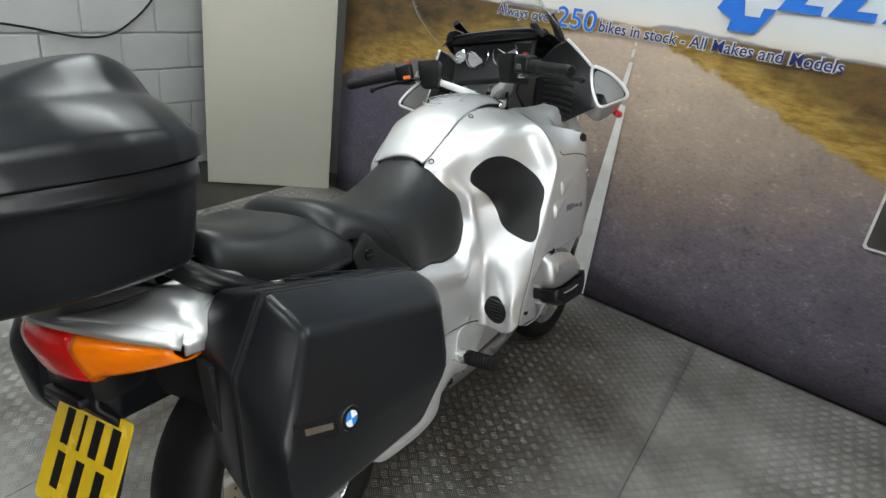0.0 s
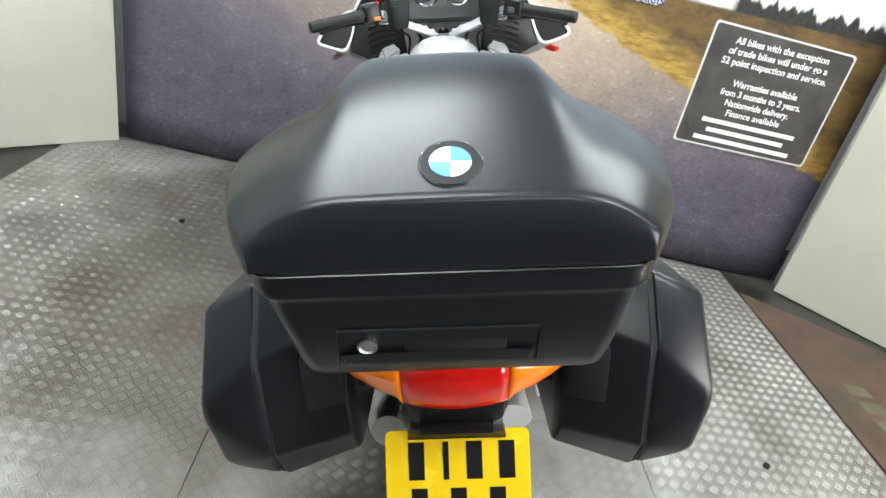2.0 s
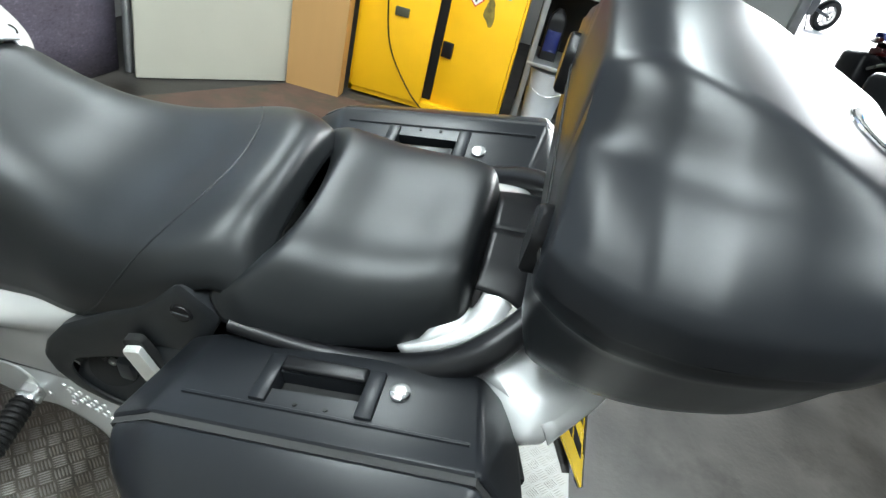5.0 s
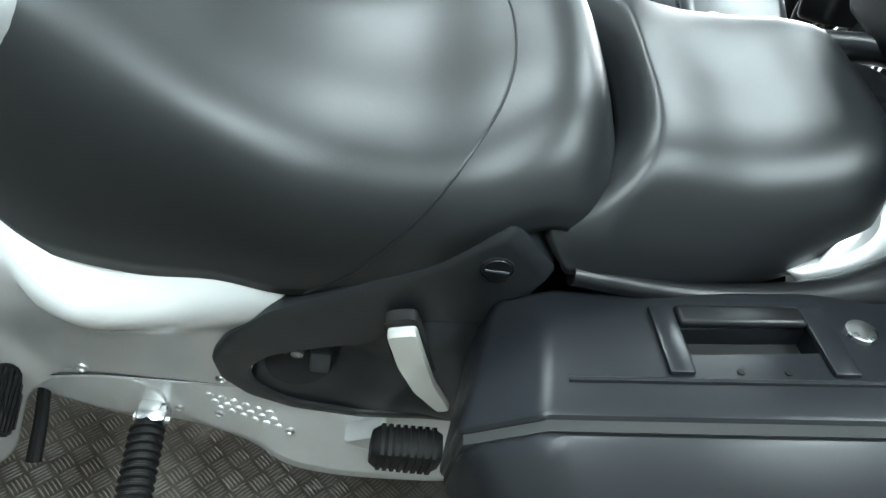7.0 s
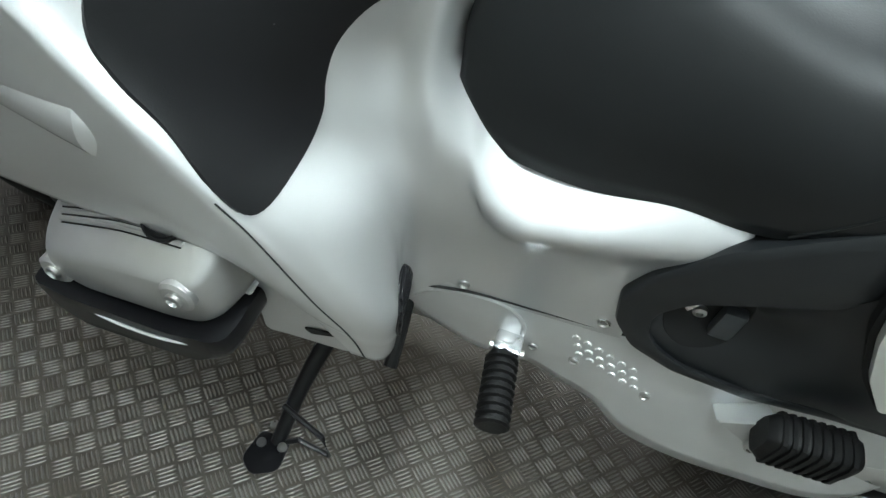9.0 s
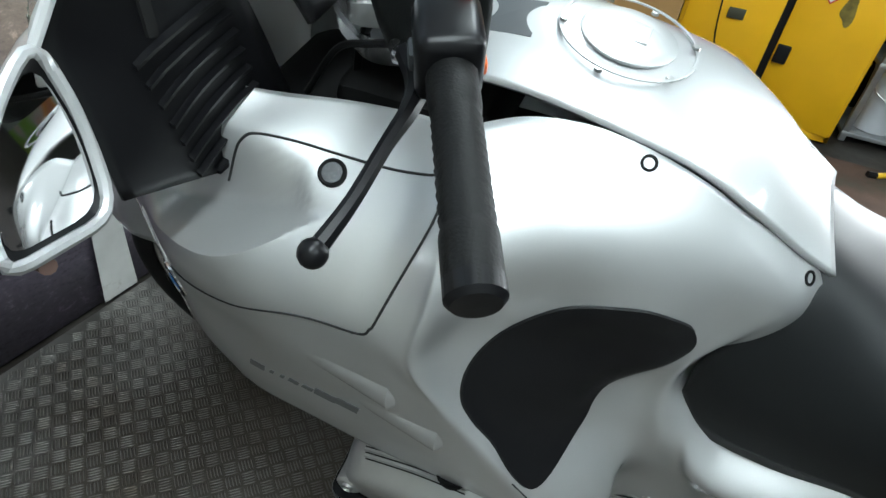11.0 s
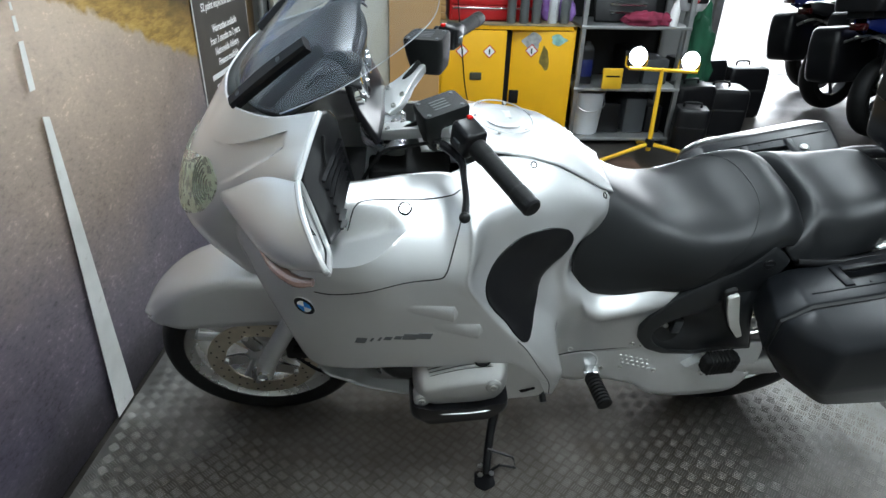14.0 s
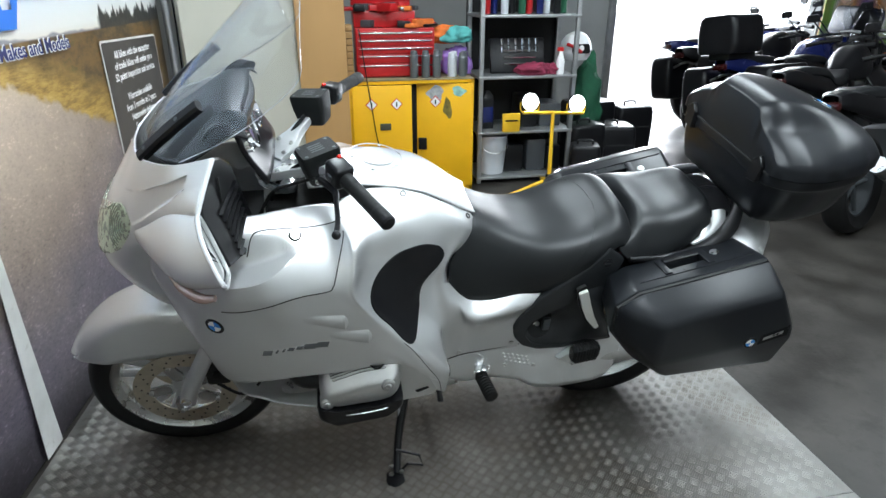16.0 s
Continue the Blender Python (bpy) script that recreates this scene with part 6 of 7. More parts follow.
    put(rbox((.186, .2037 * s - .0006, .7912), (.208, .2037 * s + .0006, .7940), .0003), knob, "slot", GREY)

# --- tail, rails and rear lamp
for s in (1, -1):
    TAIL = [
        [(-.10, .168, .775), (-.10, .178, .80), (-.11, .165, .836), (-.13, .145, .862), (-.16, .12, .874)],
        [(-.19, .195, .772), (-.19, .204, .80), (-.20, .185, .836), (-.22, .155, .858), (-.25, .12, .868)],
        [(-.255, .232, .775), (-.26, .238, .805), (-.275, .205, .836), (-.31, .15, .854), (-.34, .10, .860)],
        [(-.295, .224, .775), (-.30, .226, .800), (-.335, .18, .828), (-.37, .12, .850), (-.40, .06, .858)]]
    put(skin(TAIL, 6, 6, flip=s), bike, "tail_panel", SILVER, "silver tail panel behind the pannier", thick=.004)
    put(tube([(.13, .200 * s, .800), (.02, .199 * s, .795), (-.08, .196 * s, .808), (-.150, .192 * s, .836), (-.204, .166 * s, .872), (-.246, .115 * s, .910), (-.264, .05 * s, .930), (-.268, .0, .931)], [.010, .012, .016, .023, .023, .017, .014, .014], 12, 6), bike, "grab_rail", BLACK, "black rail round the pillion seat")
    STRIP = [
        [(-.085, .166, .812), (-.090, .171, .815), (-.100, .175, .811)],
        [(-.125, .155, .838), (-.135, .165, .842), (-.146, .172, .836)],
        [(-.165, .122, .868), (-.181, .135, .873), (-.194, .146, .867)],
        [(-.178, .090, .888), (-.199, .100, .892), (-.214, .110, .885)]]
    put(skin(STRIP, 6, 5, flip=s), bike, "rail_strip", SILVER, "silver strip along the rail", thick=.004)
    BAND = [
        [(-.156, .100, .890), (-.205, .108, .894), (-.232, .118, .886)],
        [(-.160, .060, .905), (-.215, .066, .910), (-.246, .070, .902)],
        [(-.160, .0, .908), (-.220, .0, .914), (-.255, .0, .906)]]
    put(skin(BAND, 5, 5, flip=s), bike, "rear_band", BLACK, "black moulding behind the pillion seat", thick=.004)
    put(tube([(-.235, .10 * s, .930), (-.27, .112 * s, .938), (-.36, .115 * s, .935), (-.47, .11 * s, .925)], .010, 10, 5), bike, "rack_tube", BLACK)
tailm = [
    [(-.304, -.229, .790), (-.376, -.135, .824), (-.412, 0, .842), (-.376, .135, .824), (-.304, .229, .790)],
    [(-.301, -.231, .800), (-.374, -.136, .838), (-.408, 0, .853), (-.374, .136, .838), (-.301, .231, .800)],
    [(-.278, -.220, .823), (-.335, -.130, .853), (-.365, 0, .864), (-.335, .130, .853), (-.278, .220, .823)],
    [(-.20, -.19, .838), (-.25, -.12, .868), (-.28, 0, .880), (-.25, .12, .868), (-.20, .19, .838)]]
put(skin(tailm, 4, 6), bike, "tail_bridge", SILVER, "silver tail bridge above the rear lamp", thick=.004)


def lamp_strip(a0, a1, name, material, n=12):
    """A slice of the wrap-round rear lamp between two sideways places."""
    rows = []
    for i in range(n + 1):
        y = a0 + (a1 - a0) * i / n
        k = abs(y) / .2
        x = -.412 + .096 * k ** 2.2
        zt = .838 - .040 * k ** 1.6
        zb = .742 + .016 * k ** 2
        if abs(y) < .085:
            zb -= .010
        rows.append([(x + .05, y, zt - .004), (x + .012, y, zt), (x - .004, y, zt - .25 * (zt - zb)), (x + .004, y, zt - .65 * (zt - zb)), (x + .022, y, zb), (x + .07, y, zb + .004)])
    return put(skin(rows, 1, 3), bike, name, material, thick=.004)


rear_lamp = lamp_strip(-.082, .082, "brake_lamp", RED)
rear_lamp["label"] = "red brake lamp lens"
for s in (1, -1):
    lamp_strip(.084 * s, .212 * s, "rear_indicator", AMBER)["label"] = "orange rear indicator lens"
put(rbox((-.39, -.085, .68), (-.28, .085, .83), .03), bike, "undertray", BLACK, "black plastic undertray")
UT = [[(-.33, -.075, .76), (-.33, .075, .76)], [(-.385, -.075, .69), (-.385, .075, .69)], [(-.36, -.085, .62), (-.36, .085, .62)], [(-.43, -.085, .46), (-.43, .085, .46)]]
put(skin(UT, 5, 3), bike, "rear_mudguard", BLACK, "black rear mudguard carrying the plate", thick=.014)
put(rbox((-.402, -.06, .688), (-.37, .06, .706), .004), bike, "plate_lamp", BLACK, "black number plate lamp")
# number plate (its characters are plain bars)
pm = Matrix.Translation((-.396, .0, .568)) @ Matrix.Rotation(radians(29), 4, "Y")
plate = put(slab([pm @ Vector((0, y, z)) for _, y, z in roundpoly([(0, -.122, -.095), (0, .122, -.095), (0, .122, .095), (0, -.122, .095)], .012, 3)], pm.to_3x3() @ Vector((-.003, 0, 0))), bike, "number_plate", YPLATE, "yellow plate with plain dark bars")
for rowz, cells in ((.043, (-.083, -.028, .02, .07)), (-.035, (-.066, 0, .066))):
    for y in cells:
        w = .005 if abs(y - .02) < .001 else .0135
        bm = rbox((-.0042, y - w, rowz - .032), (-.0028, y + w, rowz + .032), .0005, None, pm, 1)
        put(bm, plate, "plain_bar", INK)
put(rbox((-.0042, -.105, -.089), (-.0029, .06, -.084), .0003, None, pm, 1), plate, "small_print_bar", INK)
bm = bmesh.new()
for y in (-.03, .04):
    rbox((-.006, y - .008, .082), (-.003, y + .008, .090), .002, bm, pm, 2)
put(bm, plate, "plate_screw_cap", YPLATE)
put(rbox((0.0, -.10, -.125), (.012, .105, -.09), .003, None, pm), plate, "plate_backing", BLACK)


# --- wheels
RIM = mat("polished_rim", (.62, .63, .62), .26, .95, .06, 14, .05, 500)
DISC = mat("brake_disc_steel", (.60, .54, .43), .32, .85, .12, 30, .05, 400)


def wheel(cx, r, half, rim, discs, name, label):
    w = new(name)
    w.parent = bike
    w["label"] = label
    prof = [(-half * .8, rim - .008)] + [(half * math.sin(a), r - half * .62 + half * .62 * math.cos(a)) for a in [radians(k) for k in range(-100, 101, 20)]] + [(half * .8, rim - .008)]
    tyre = lathe(prof, (0, 1, 0), (cx, 0, r), 72, closed=True)
    part("tyre", tyre, RUBBER, w, "worn black road tyre")
    prof = [(-half * .78, rim + .006), (-half * .80, rim - .004), (-half * .66, rim - .012), (-half * .5, rim - .034), (-.012, rim - .038), (.012, rim - .038),
            (half * .5, rim - .034), (half * .66, rim - .012), (half * .80, rim - .004), (half * .78, rim + .006)]
    part("rim", lathe(prof, (0, 1, 0), (cx, 0, r), 72, closed=True), RIM, w, "polished silver cast rim")
    for k in range(5):
        for o in (-.16, .16):
            a = 2 * math.pi * k / 5 + o + .3
            b = 2 * math.pi * k / 5 + o * .35 + .3
            p0 = Vector((cx + .045 * math.cos(b), 0, r + .045 * math.sin(b)))
            p1 = Vector((cx + (rim - .03) * math.cos(a), 0, r + (rim - .03) * math.sin(a)))
            part("spoke", tube([p0, p0.lerp(p1, .5), p1], [.017, .013, .013], 8, 4), SILVER_PLATE, w)
    part("hub", lathe([(-.055, .03), (-.045, .05), (.045, .05), (.055, .03)], (0, 1, 0), (cx, 0, r), 28), SILVER_PLATE, w)
    for y in discs:
        d = part("brake_disc", lathe([(y - .0025, .108), (y - .0025, .160), (y + .0025, .160), (y + .0025, .108)], (0, 1, 0), (cx, 0, r), 60, closed=True), DISC, w, "drilled steel brake disc with brown film")
        bm = bmesh.new()
        for k in range(48):
            a = 2 * math.pi * k / 48
            rr = (.118, .134, .150)[k % 3]
            lathe([(y - .0032, .0035), (y + .0032, .0035)], (0, 1, 0), (cx + rr * math.cos(a), 0, r + rr * math.sin(a)), 6, bm)
        part("drilled_holes", bm, INK, d)["kind"] = "stuff"
        for k in range(5):
            a = 2 * math.pi * k / 5 + .1
            arm = [(.045, a - .38), (.075, a - .36), (.112, a - .30), (.114, a + .02), (.090, a + .12), (.070, a + .30), (.045, a + .34)]
            arm = roundpoly([(cx + q * math.cos(u), y * .93, r + q * math.sin(u)) for q, u in arm], .008, 2)
            part("carrier_arm", slab(arm, (0, .008 if y > 0 else -.008, 0), bevel=.002), ALU, d)
            q = (cx + .108 * math.cos(a - .12), y, r + .108 * math.sin(a - .12))
            part("carrier_pin", lathe([(-.006, .007), (.008, .007), (.009, .004), (.009, .0005)], (0, 1 if y > 0 else -1, 0), q, 12), STEEL, d)
    return w


wheel(FX, .300, .062, .240, (.072, -.072), "front_wheel", "front wheel with twin drilled discs")
wheel(RX, .316, .086, .232, (.05,), "rear_wheel", "wide rear wheel on a silver cast rim")

# --- forks, mudguard, calipers
MUD = []
for a in range(27, 128, 10):
    t = radians(a)
    R = .350 + .012 * math.sin(t)
    w = .093 * min(1, .30 + .70 * ((a - 27) / 30) ** .6) if a < 57 else .093
    c, s_ = math.cos(t), math.sin(t)
    zl = min(.30 + (R - .02) * s_, .462 + .00025 * (a - 27))
    xo = FX + (R - .012) * c
    MUD.append([(xo, -w, zl), (xo, -w, .5 * zl + .5 * (.30 + (R - .025) * s_)), (FX + (R - .02) * c, -w * .97, .30 + (R - .025) * s_), (FX + (R - .003) * c, -w * .6, .30 + (R - .003) * s_), (FX + R * c, 0, .30 + R * s_),
                (FX + (R - .003) * c, w * .6, .30 + (R - .003) * s_), (FX + (R - .02) * c, w * .97, .30 + (R - .025) * s_), (xo, w, .5 * zl + .5 * (.30 + (R - .025) * s_)), (xo, w, zl)])
put(skin(MUD, 5, 4), bike, "front_mudguard", SILVER, "silver front mudguard with a pointed tip", sharp=60, thick=.004, ref=(FX, 0, .35))
for s in (1, -1):
    leg = put(tube([(1.500, .105 * s, .275), (1.470, .105 * s, .36), (1.36, .108 * s, .58), (1.27, .11 * s, .78)], [.026, .027, .025, .024], 16, 5), bike, "fork_leg", SILVER_PLATE, "grey cast fork leg")
    put(lathe([(0, .016), (.012, .016), (.014, .012), (.010, .009), (.010, .001)], (0, s, 0), (1.497, .128 * s, .300), 18), leg, "axle_cap", ALU)
    cal = put(rbox((1.355, .058 * s - .02, .335), (1.43, .085 * s + .02, .445), .012), bike, "brake_caliper", BLACK, "black brake caliper")
    put(lathe([(0, .014), (.01, .014), (.012, .01), (.012, .001)], (0, s, 0), (1.392, .105 * s, .39), 14), cal, "piston_cap", INK)
    put(tube([(1.40, .10 * s, .34), (1.32, .13 * s, .31), (1.25, .15 * s, .40), (1.22, .14 * s, .55)], .005, 8, 6), bike, "brake_hose", RUBBER)
put(tube([(1.36, -.10, .58), (1.36, .10, .58)], .02, 10, 2), bike, "fork_bridge", SILVER_PLATE)
put(tube([(1.33, 0, .60), (1.22, 0, .52), (1.0, 0, .50)], [.03, .035, .05], 12, 4), bike, "telelever_arm", BLACK)

# --- engine: cylinder heads, sump, pegs
for s in (1, -1):
    fins = put(rbox((.845, .15 * s - .0, .46), (1.045, .30 * s, .63), .02), bike, "cylinder", SILVER_PLATE, "finned boxer cylinder")
    bm = bmesh.new()
    for k in range(7):
        z = .475 + k * .024
        rbox((.836, min(.16 * s, .315 * s), z), (1.054, max(.16 * s, .315 * s), z + .006), .002, bm, None, 1)
    put(bm, fins, "cooling_fin", SILVER_PLATE)
    loops = []
    for y, k, up in ((.285, 1.0, 1.0), (.312, 1.0, .96), (.338, .98, .78), (.360, .93, .52), (.374, .84, .34), (.379, .70, .22)):
        loops.append([Vector((.95 + (x - .95) * k, (y - .014) * s, .535 + (z - .575) * (up if z > .575 else k) + .148 * (.95 - x))) for x, _, z in roundpoly([(.832, 0, .545), (.842, 0, .645), (.95, 0, .655), (1.06, 0, .625), (1.074, 0, .55), (1.04, 0, .522), (.90, 0, .505), (.85, 0, .510)], .024, 4)])
    bm = loft(loops, 3)
    ctree = tree_of(bm)
    cover = put(bm, bike, "valve_cover", CASTING, "silver cast valve cover")
    for k in range(9):
        y = .278 + .0068 * k
        put(groove(ctree, [(.864 + .002 * k, (y + .0034) * s), (.95, (y + .0034) * s), (1.054 - .003 * k, (y + .0034) * s)], "z", 1, .0010, 5, None, .0006), cover, "rib_gap", INK)
        put(groove(ctree, [(.862 + .002 * k, y * s), (.95, y * s), (1.056 - .003 * k, y * s)], "z", 1, .0024, 5, None, .0014), cover, "cover_rib", CASTING)
    for x, z in ((.877, .553), (1.050, .495)):
        p, n = on_skin(ctree, x, z, "y", s, 0)
        boss = put(lathe([(-.03, .021), (.003, .020), (.006, .016), (.006, .001)], (0, s, .1), p, 20), cover, "bolt_boss", CASTING)
        put(lathe([(0, .009), (.010, .009), (.011, .006), (.007, .005), (.007, .0005)], (0, s, .1), p, 12), boss, "cover_bolt", STEEL)
    p, n = on_skin(ctree, .904, .318 * s, "z", 1, 0)
    put(lathe([(-.01, .023), (.007, .023), (.009, .020), (.004, .017), (.004, .001)], (0, s * .5, .8), p, 22), cover, "oil_filler_cap", INK, "black oil filler cap")
    put(tube([(1.066, .345 * s, .472), (1.03, .374 * s, .462), (.95, .384 * s, .466), (.87, .378 * s, .476), (.838, .35 * s, .490)], .002, 8, 6), bike, "guard_lip", SILVER_PLATE, "bright lip round the cylinder guard")
    guard = [roundpoly([(x, y * s, z - u + .10 * (.95 - x)) for x, z in ((.832 + d, .485), (.90, .472), (1.03, .480), (1.080 - d, .500), (1.078 - d, .450), (1.03, .418), (.88, .420), (.832 + d, .445))], .012, 2) for y, d, u in ((.27, 0, 0), (.35, 0, 0), (.374, .006, -.004), (.382, .02, -.008))]
    put(loft(guard, 2), bike, "cylinder_guard", BLACK, "black plastic guard under the cylinder")
    put(tube([(1.05, .24 * s, .45), (1.15, .2 * s, .40), (1.16, .12 * s, .30), (.95, .10 * s, .22), (.6, .09 * s, .22)], .021, 12, 6), bike, "exhaust_header", STEEL, "steel exhaust header pipe")
    put(tube([(1.06, .26 * s, .49), (1.12, .25 * s, .50), (1.17, .20 * s, .55)], .03, 12, 5), bike, "intake_stub", BLACK)
    # rider footrest, hinge and rubber
    peg = put(tube([(.556, .212 * s, .368), (.541, .312 * s, .372)], .018, 12, 14), bike, "rider_footpeg", RUBBER, "ribbed black rubber footpeg")
    for k in range(9):
        t = k / 9
        put(lathe([(0, .018), (.002, .0225), (.005, .0225), (.007, .018)], (-.15, s, .04), (.555 - .013 * t, (.218 + .098 * t) * s, .368 + .004 * t), 14), peg, "peg_rib", RUBBER)
    hinge = put(rbox((.535, min(.183 * s, .215 * s), .352), (.572, max(.183 * s, .215 * s), .386), .005), peg, "peg_hinge", ALU, "bright alloy hinge")
    put(lathe([(0, .006), (.046, .006), (.047, .003)], (1, 0, 0), (.53, .205 * s, .37), 10), hinge, "hinge_pin", STEEL)
    body = [[Vector((x, y * s + dy * s, z + dz)) for _, dy, dz in roundpoly([(0, -.02 * k, -.028 * k), (0, .02 * k, -.028 * k), (0, .02 * k, .028 * k), (0, -.02 * k, .028 * k)], .012, 3)] for x, y, z, k in ((.266, .243, .452, .8), (.258, .244, .454, 1), (.19, .25, .472, 1), (.182, .25, .474, .85))]
    peg = put(loft(body, 1, True, None, False), bike, "pillion_footpeg", RUBBER, "folded ribbed pillion footpeg")
    for k in range(8):
        t = (k + .5) / 8
        x, y, z = .258 - .07 * t, (.244 + .006 * t), .454 + .018 * t
        rb = [[Vector((x + dx, y * s + dy * s, z + dz)) for _, dy, dz in roundpoly([(0, -.023, -.031), (0, .023, -.031), (0, .023, .031), (0, -.023, .031)], .012, 2)] for dx in (-.0022, .0022)]
        put(loft(rb, 1, True, None, False), peg, "peg_rib", RUBBER)
    put(slab(roundpoly([(.302, .196 * s, .40), (.248, .196 * s, .442), (.240, .196 * s, .362)], .008, 3), (0, .034 * s, .02), bevel=.004), peg, "peg_bracket", SILVER_PLATE, "cast bracket")
    put(lathe([(0, .008), (.006, .008), (.007, .004)], (0, s, .4), (.253, .236 * s, .405), 12), peg, "bracket_bolt", STEEL)
    # lower silver plate, swelling out towards the rear
    PLATE = [
        [(.735, .180, .46), (.735, .182, .43), (.735, .180, .40)], [(.69, .183, .46), (.68, .184, .41), (.68, .180, .345)],
        [(.60, .183, .475), (.60, .186, .40), (.595, .180, .305)], [(.53, .184, .48), (.53, .188, .405), (.525, .183, .318)],
        [(.46, .185, .48), (.465, .192, .40), (.465, .192, .312)], [(.41, .185, .482), (.415, .198, .40), (.422, .204, .312)],
        [(.36, .185, .482), (.36, .202, .39), (.372, .221, .288)], [(.29, .186, .482), (.29, .204, .38), (.300, .226, .277)],
        [(.20, .186, .482), (.20, .204, .38), (.212, .226, .281)], [(.125, .186, .482), (.125, .203, .39), (.132, .224, .292)],
        [(.09, .186, .480), (.088, .200, .41), (.093, .218, .326)], [(.07, .186, .475), (.066, .194, .44), (.070, .205, .395)]]
    bm = skin(PLATE, 5, 6, flip=s)
    ptr = tree_of(bm)
    lp = put(bm, bike, "footrest_plate", SILVER_PLATE, "silver footrest plate with raised dots", thick=.008, ref=(.4, 0, .4))
    for x, z in ((.372, .376), (.468, .380), (.522, .372)):
        p, n = on_skin(ptr, x, z, "y", s, 0)
        put(lathe([(0, .007), (.003, .0068), (.004, .005), (.002, .004), (.002, .0005)], n, p, 12), lp, "screw", STEEL)
    for i in range(6):
        for j in range(3):
            p, n = on_skin(ptr, .478 - i * .0155 - j * .006, .430 - j * .0155 - i * .0035, "y", s, 0)
            put(lathe([(-.001, .0058), (.0022, .0045), (.003, .001)], n, p, 10), lp, "grip_dot", SILVER_PLATE)
    put(groove(ptr, [(.70, .405), (.64, .435), (.585, .444), (.560, .436), (.543, .415), (.540, .390)], "y", s, .0035, 6, None, 0), lp, "edge_bead", SILVER_PLATE)
    put(groove(ptr, [(.70, .42), (.62, .446), (.54, .457), (.43, .470)], "y", s, .0022, 6, None, .002), lp, "panel_joint", GAP)
put(tube([(.70, .175, .366), (.697, .215, .337), (.695, .258, .312)], [.008, .009, .010], 10, 3), bike, "gear_lever", RUBBER, "black gear lever")
sump = bmesh.new()
loft([[Vector((x, y, z)) for x, y, z in roundpoly([(x, -.14 * k, .42), (x, .14 * k, .42), (x, .10 * k, z0), (x, -.10 * k, z0)], .03, 3)] for x, k, z0 in ((.55, .8, .27), (.65, 1, .24), (.95, 1, .24), (1.10, .9, .28), (1.16, .6, .36))], 3, True, sump)
put(sump, bike, "engine_sump", SILVER_PLATE, "grey engine sump")
put(lathe([(0, .03), (.12, .062), (.40, .064), (.46, .05), (.48, .04)], (-.985, .04, .17), (.38, .135, .315), 28), bike, "silencer", STEEL, "brushed steel exhaust silencer")
put(tube([(.45, -.10, .42), (.2, -.12, .36), (RX, -.13, .316)], [.05, .045, .06], 14, 4), bike, "swingarm", SILVER_PLATE, "silver single-sided swingarm")

# --- side stand
st = put(tube([(.80, .17, .27), (.835, .27, .17), (.850, .352, .062 + .03)], [.016, .013, .012], 12, 4), bike, "side_stand", BLACK, "black side stand with a bolted foot")
foot = roundpoly([(.832, .338, .078), (.884, .338, .078), (.890, .392, .091), (.862, .412, .096), (.826, .392, .091)], .012, 3)
ft = put(slab(foot, (-.0, .003, .012), bevel=.002), st, "stand_foot", BLACK)
for x, y in ((.866, .356), (.836, .386), (.870, .390)):
    put(lathe([(0, .008), (.005, .007), (.006, .001)], (0, -.24, 1), (x, y - .026, .088 + (y - .34) * .24 + .005), 12), ft, "foot_bolt", STEEL)
put(tube([(.848, .315, .165), (.775, .335, .150), (.762, .345, .105), (.812, .345, .125), (.848, .35, .085)], .0045, 8, 3, smooth=False), st, "stand_tang", BLACK)
put(tube([(.82, .20, .25), (.848, .32, .115)], .006, 8, 3), st, "stand_spring", STEEL)
put(tube([(.52, -.17, .30), (.50, 0, .22), (.52, .15, .30)], .014, 10, 5), bike, "centre_stand", BLACK, "black centre stand folded up")

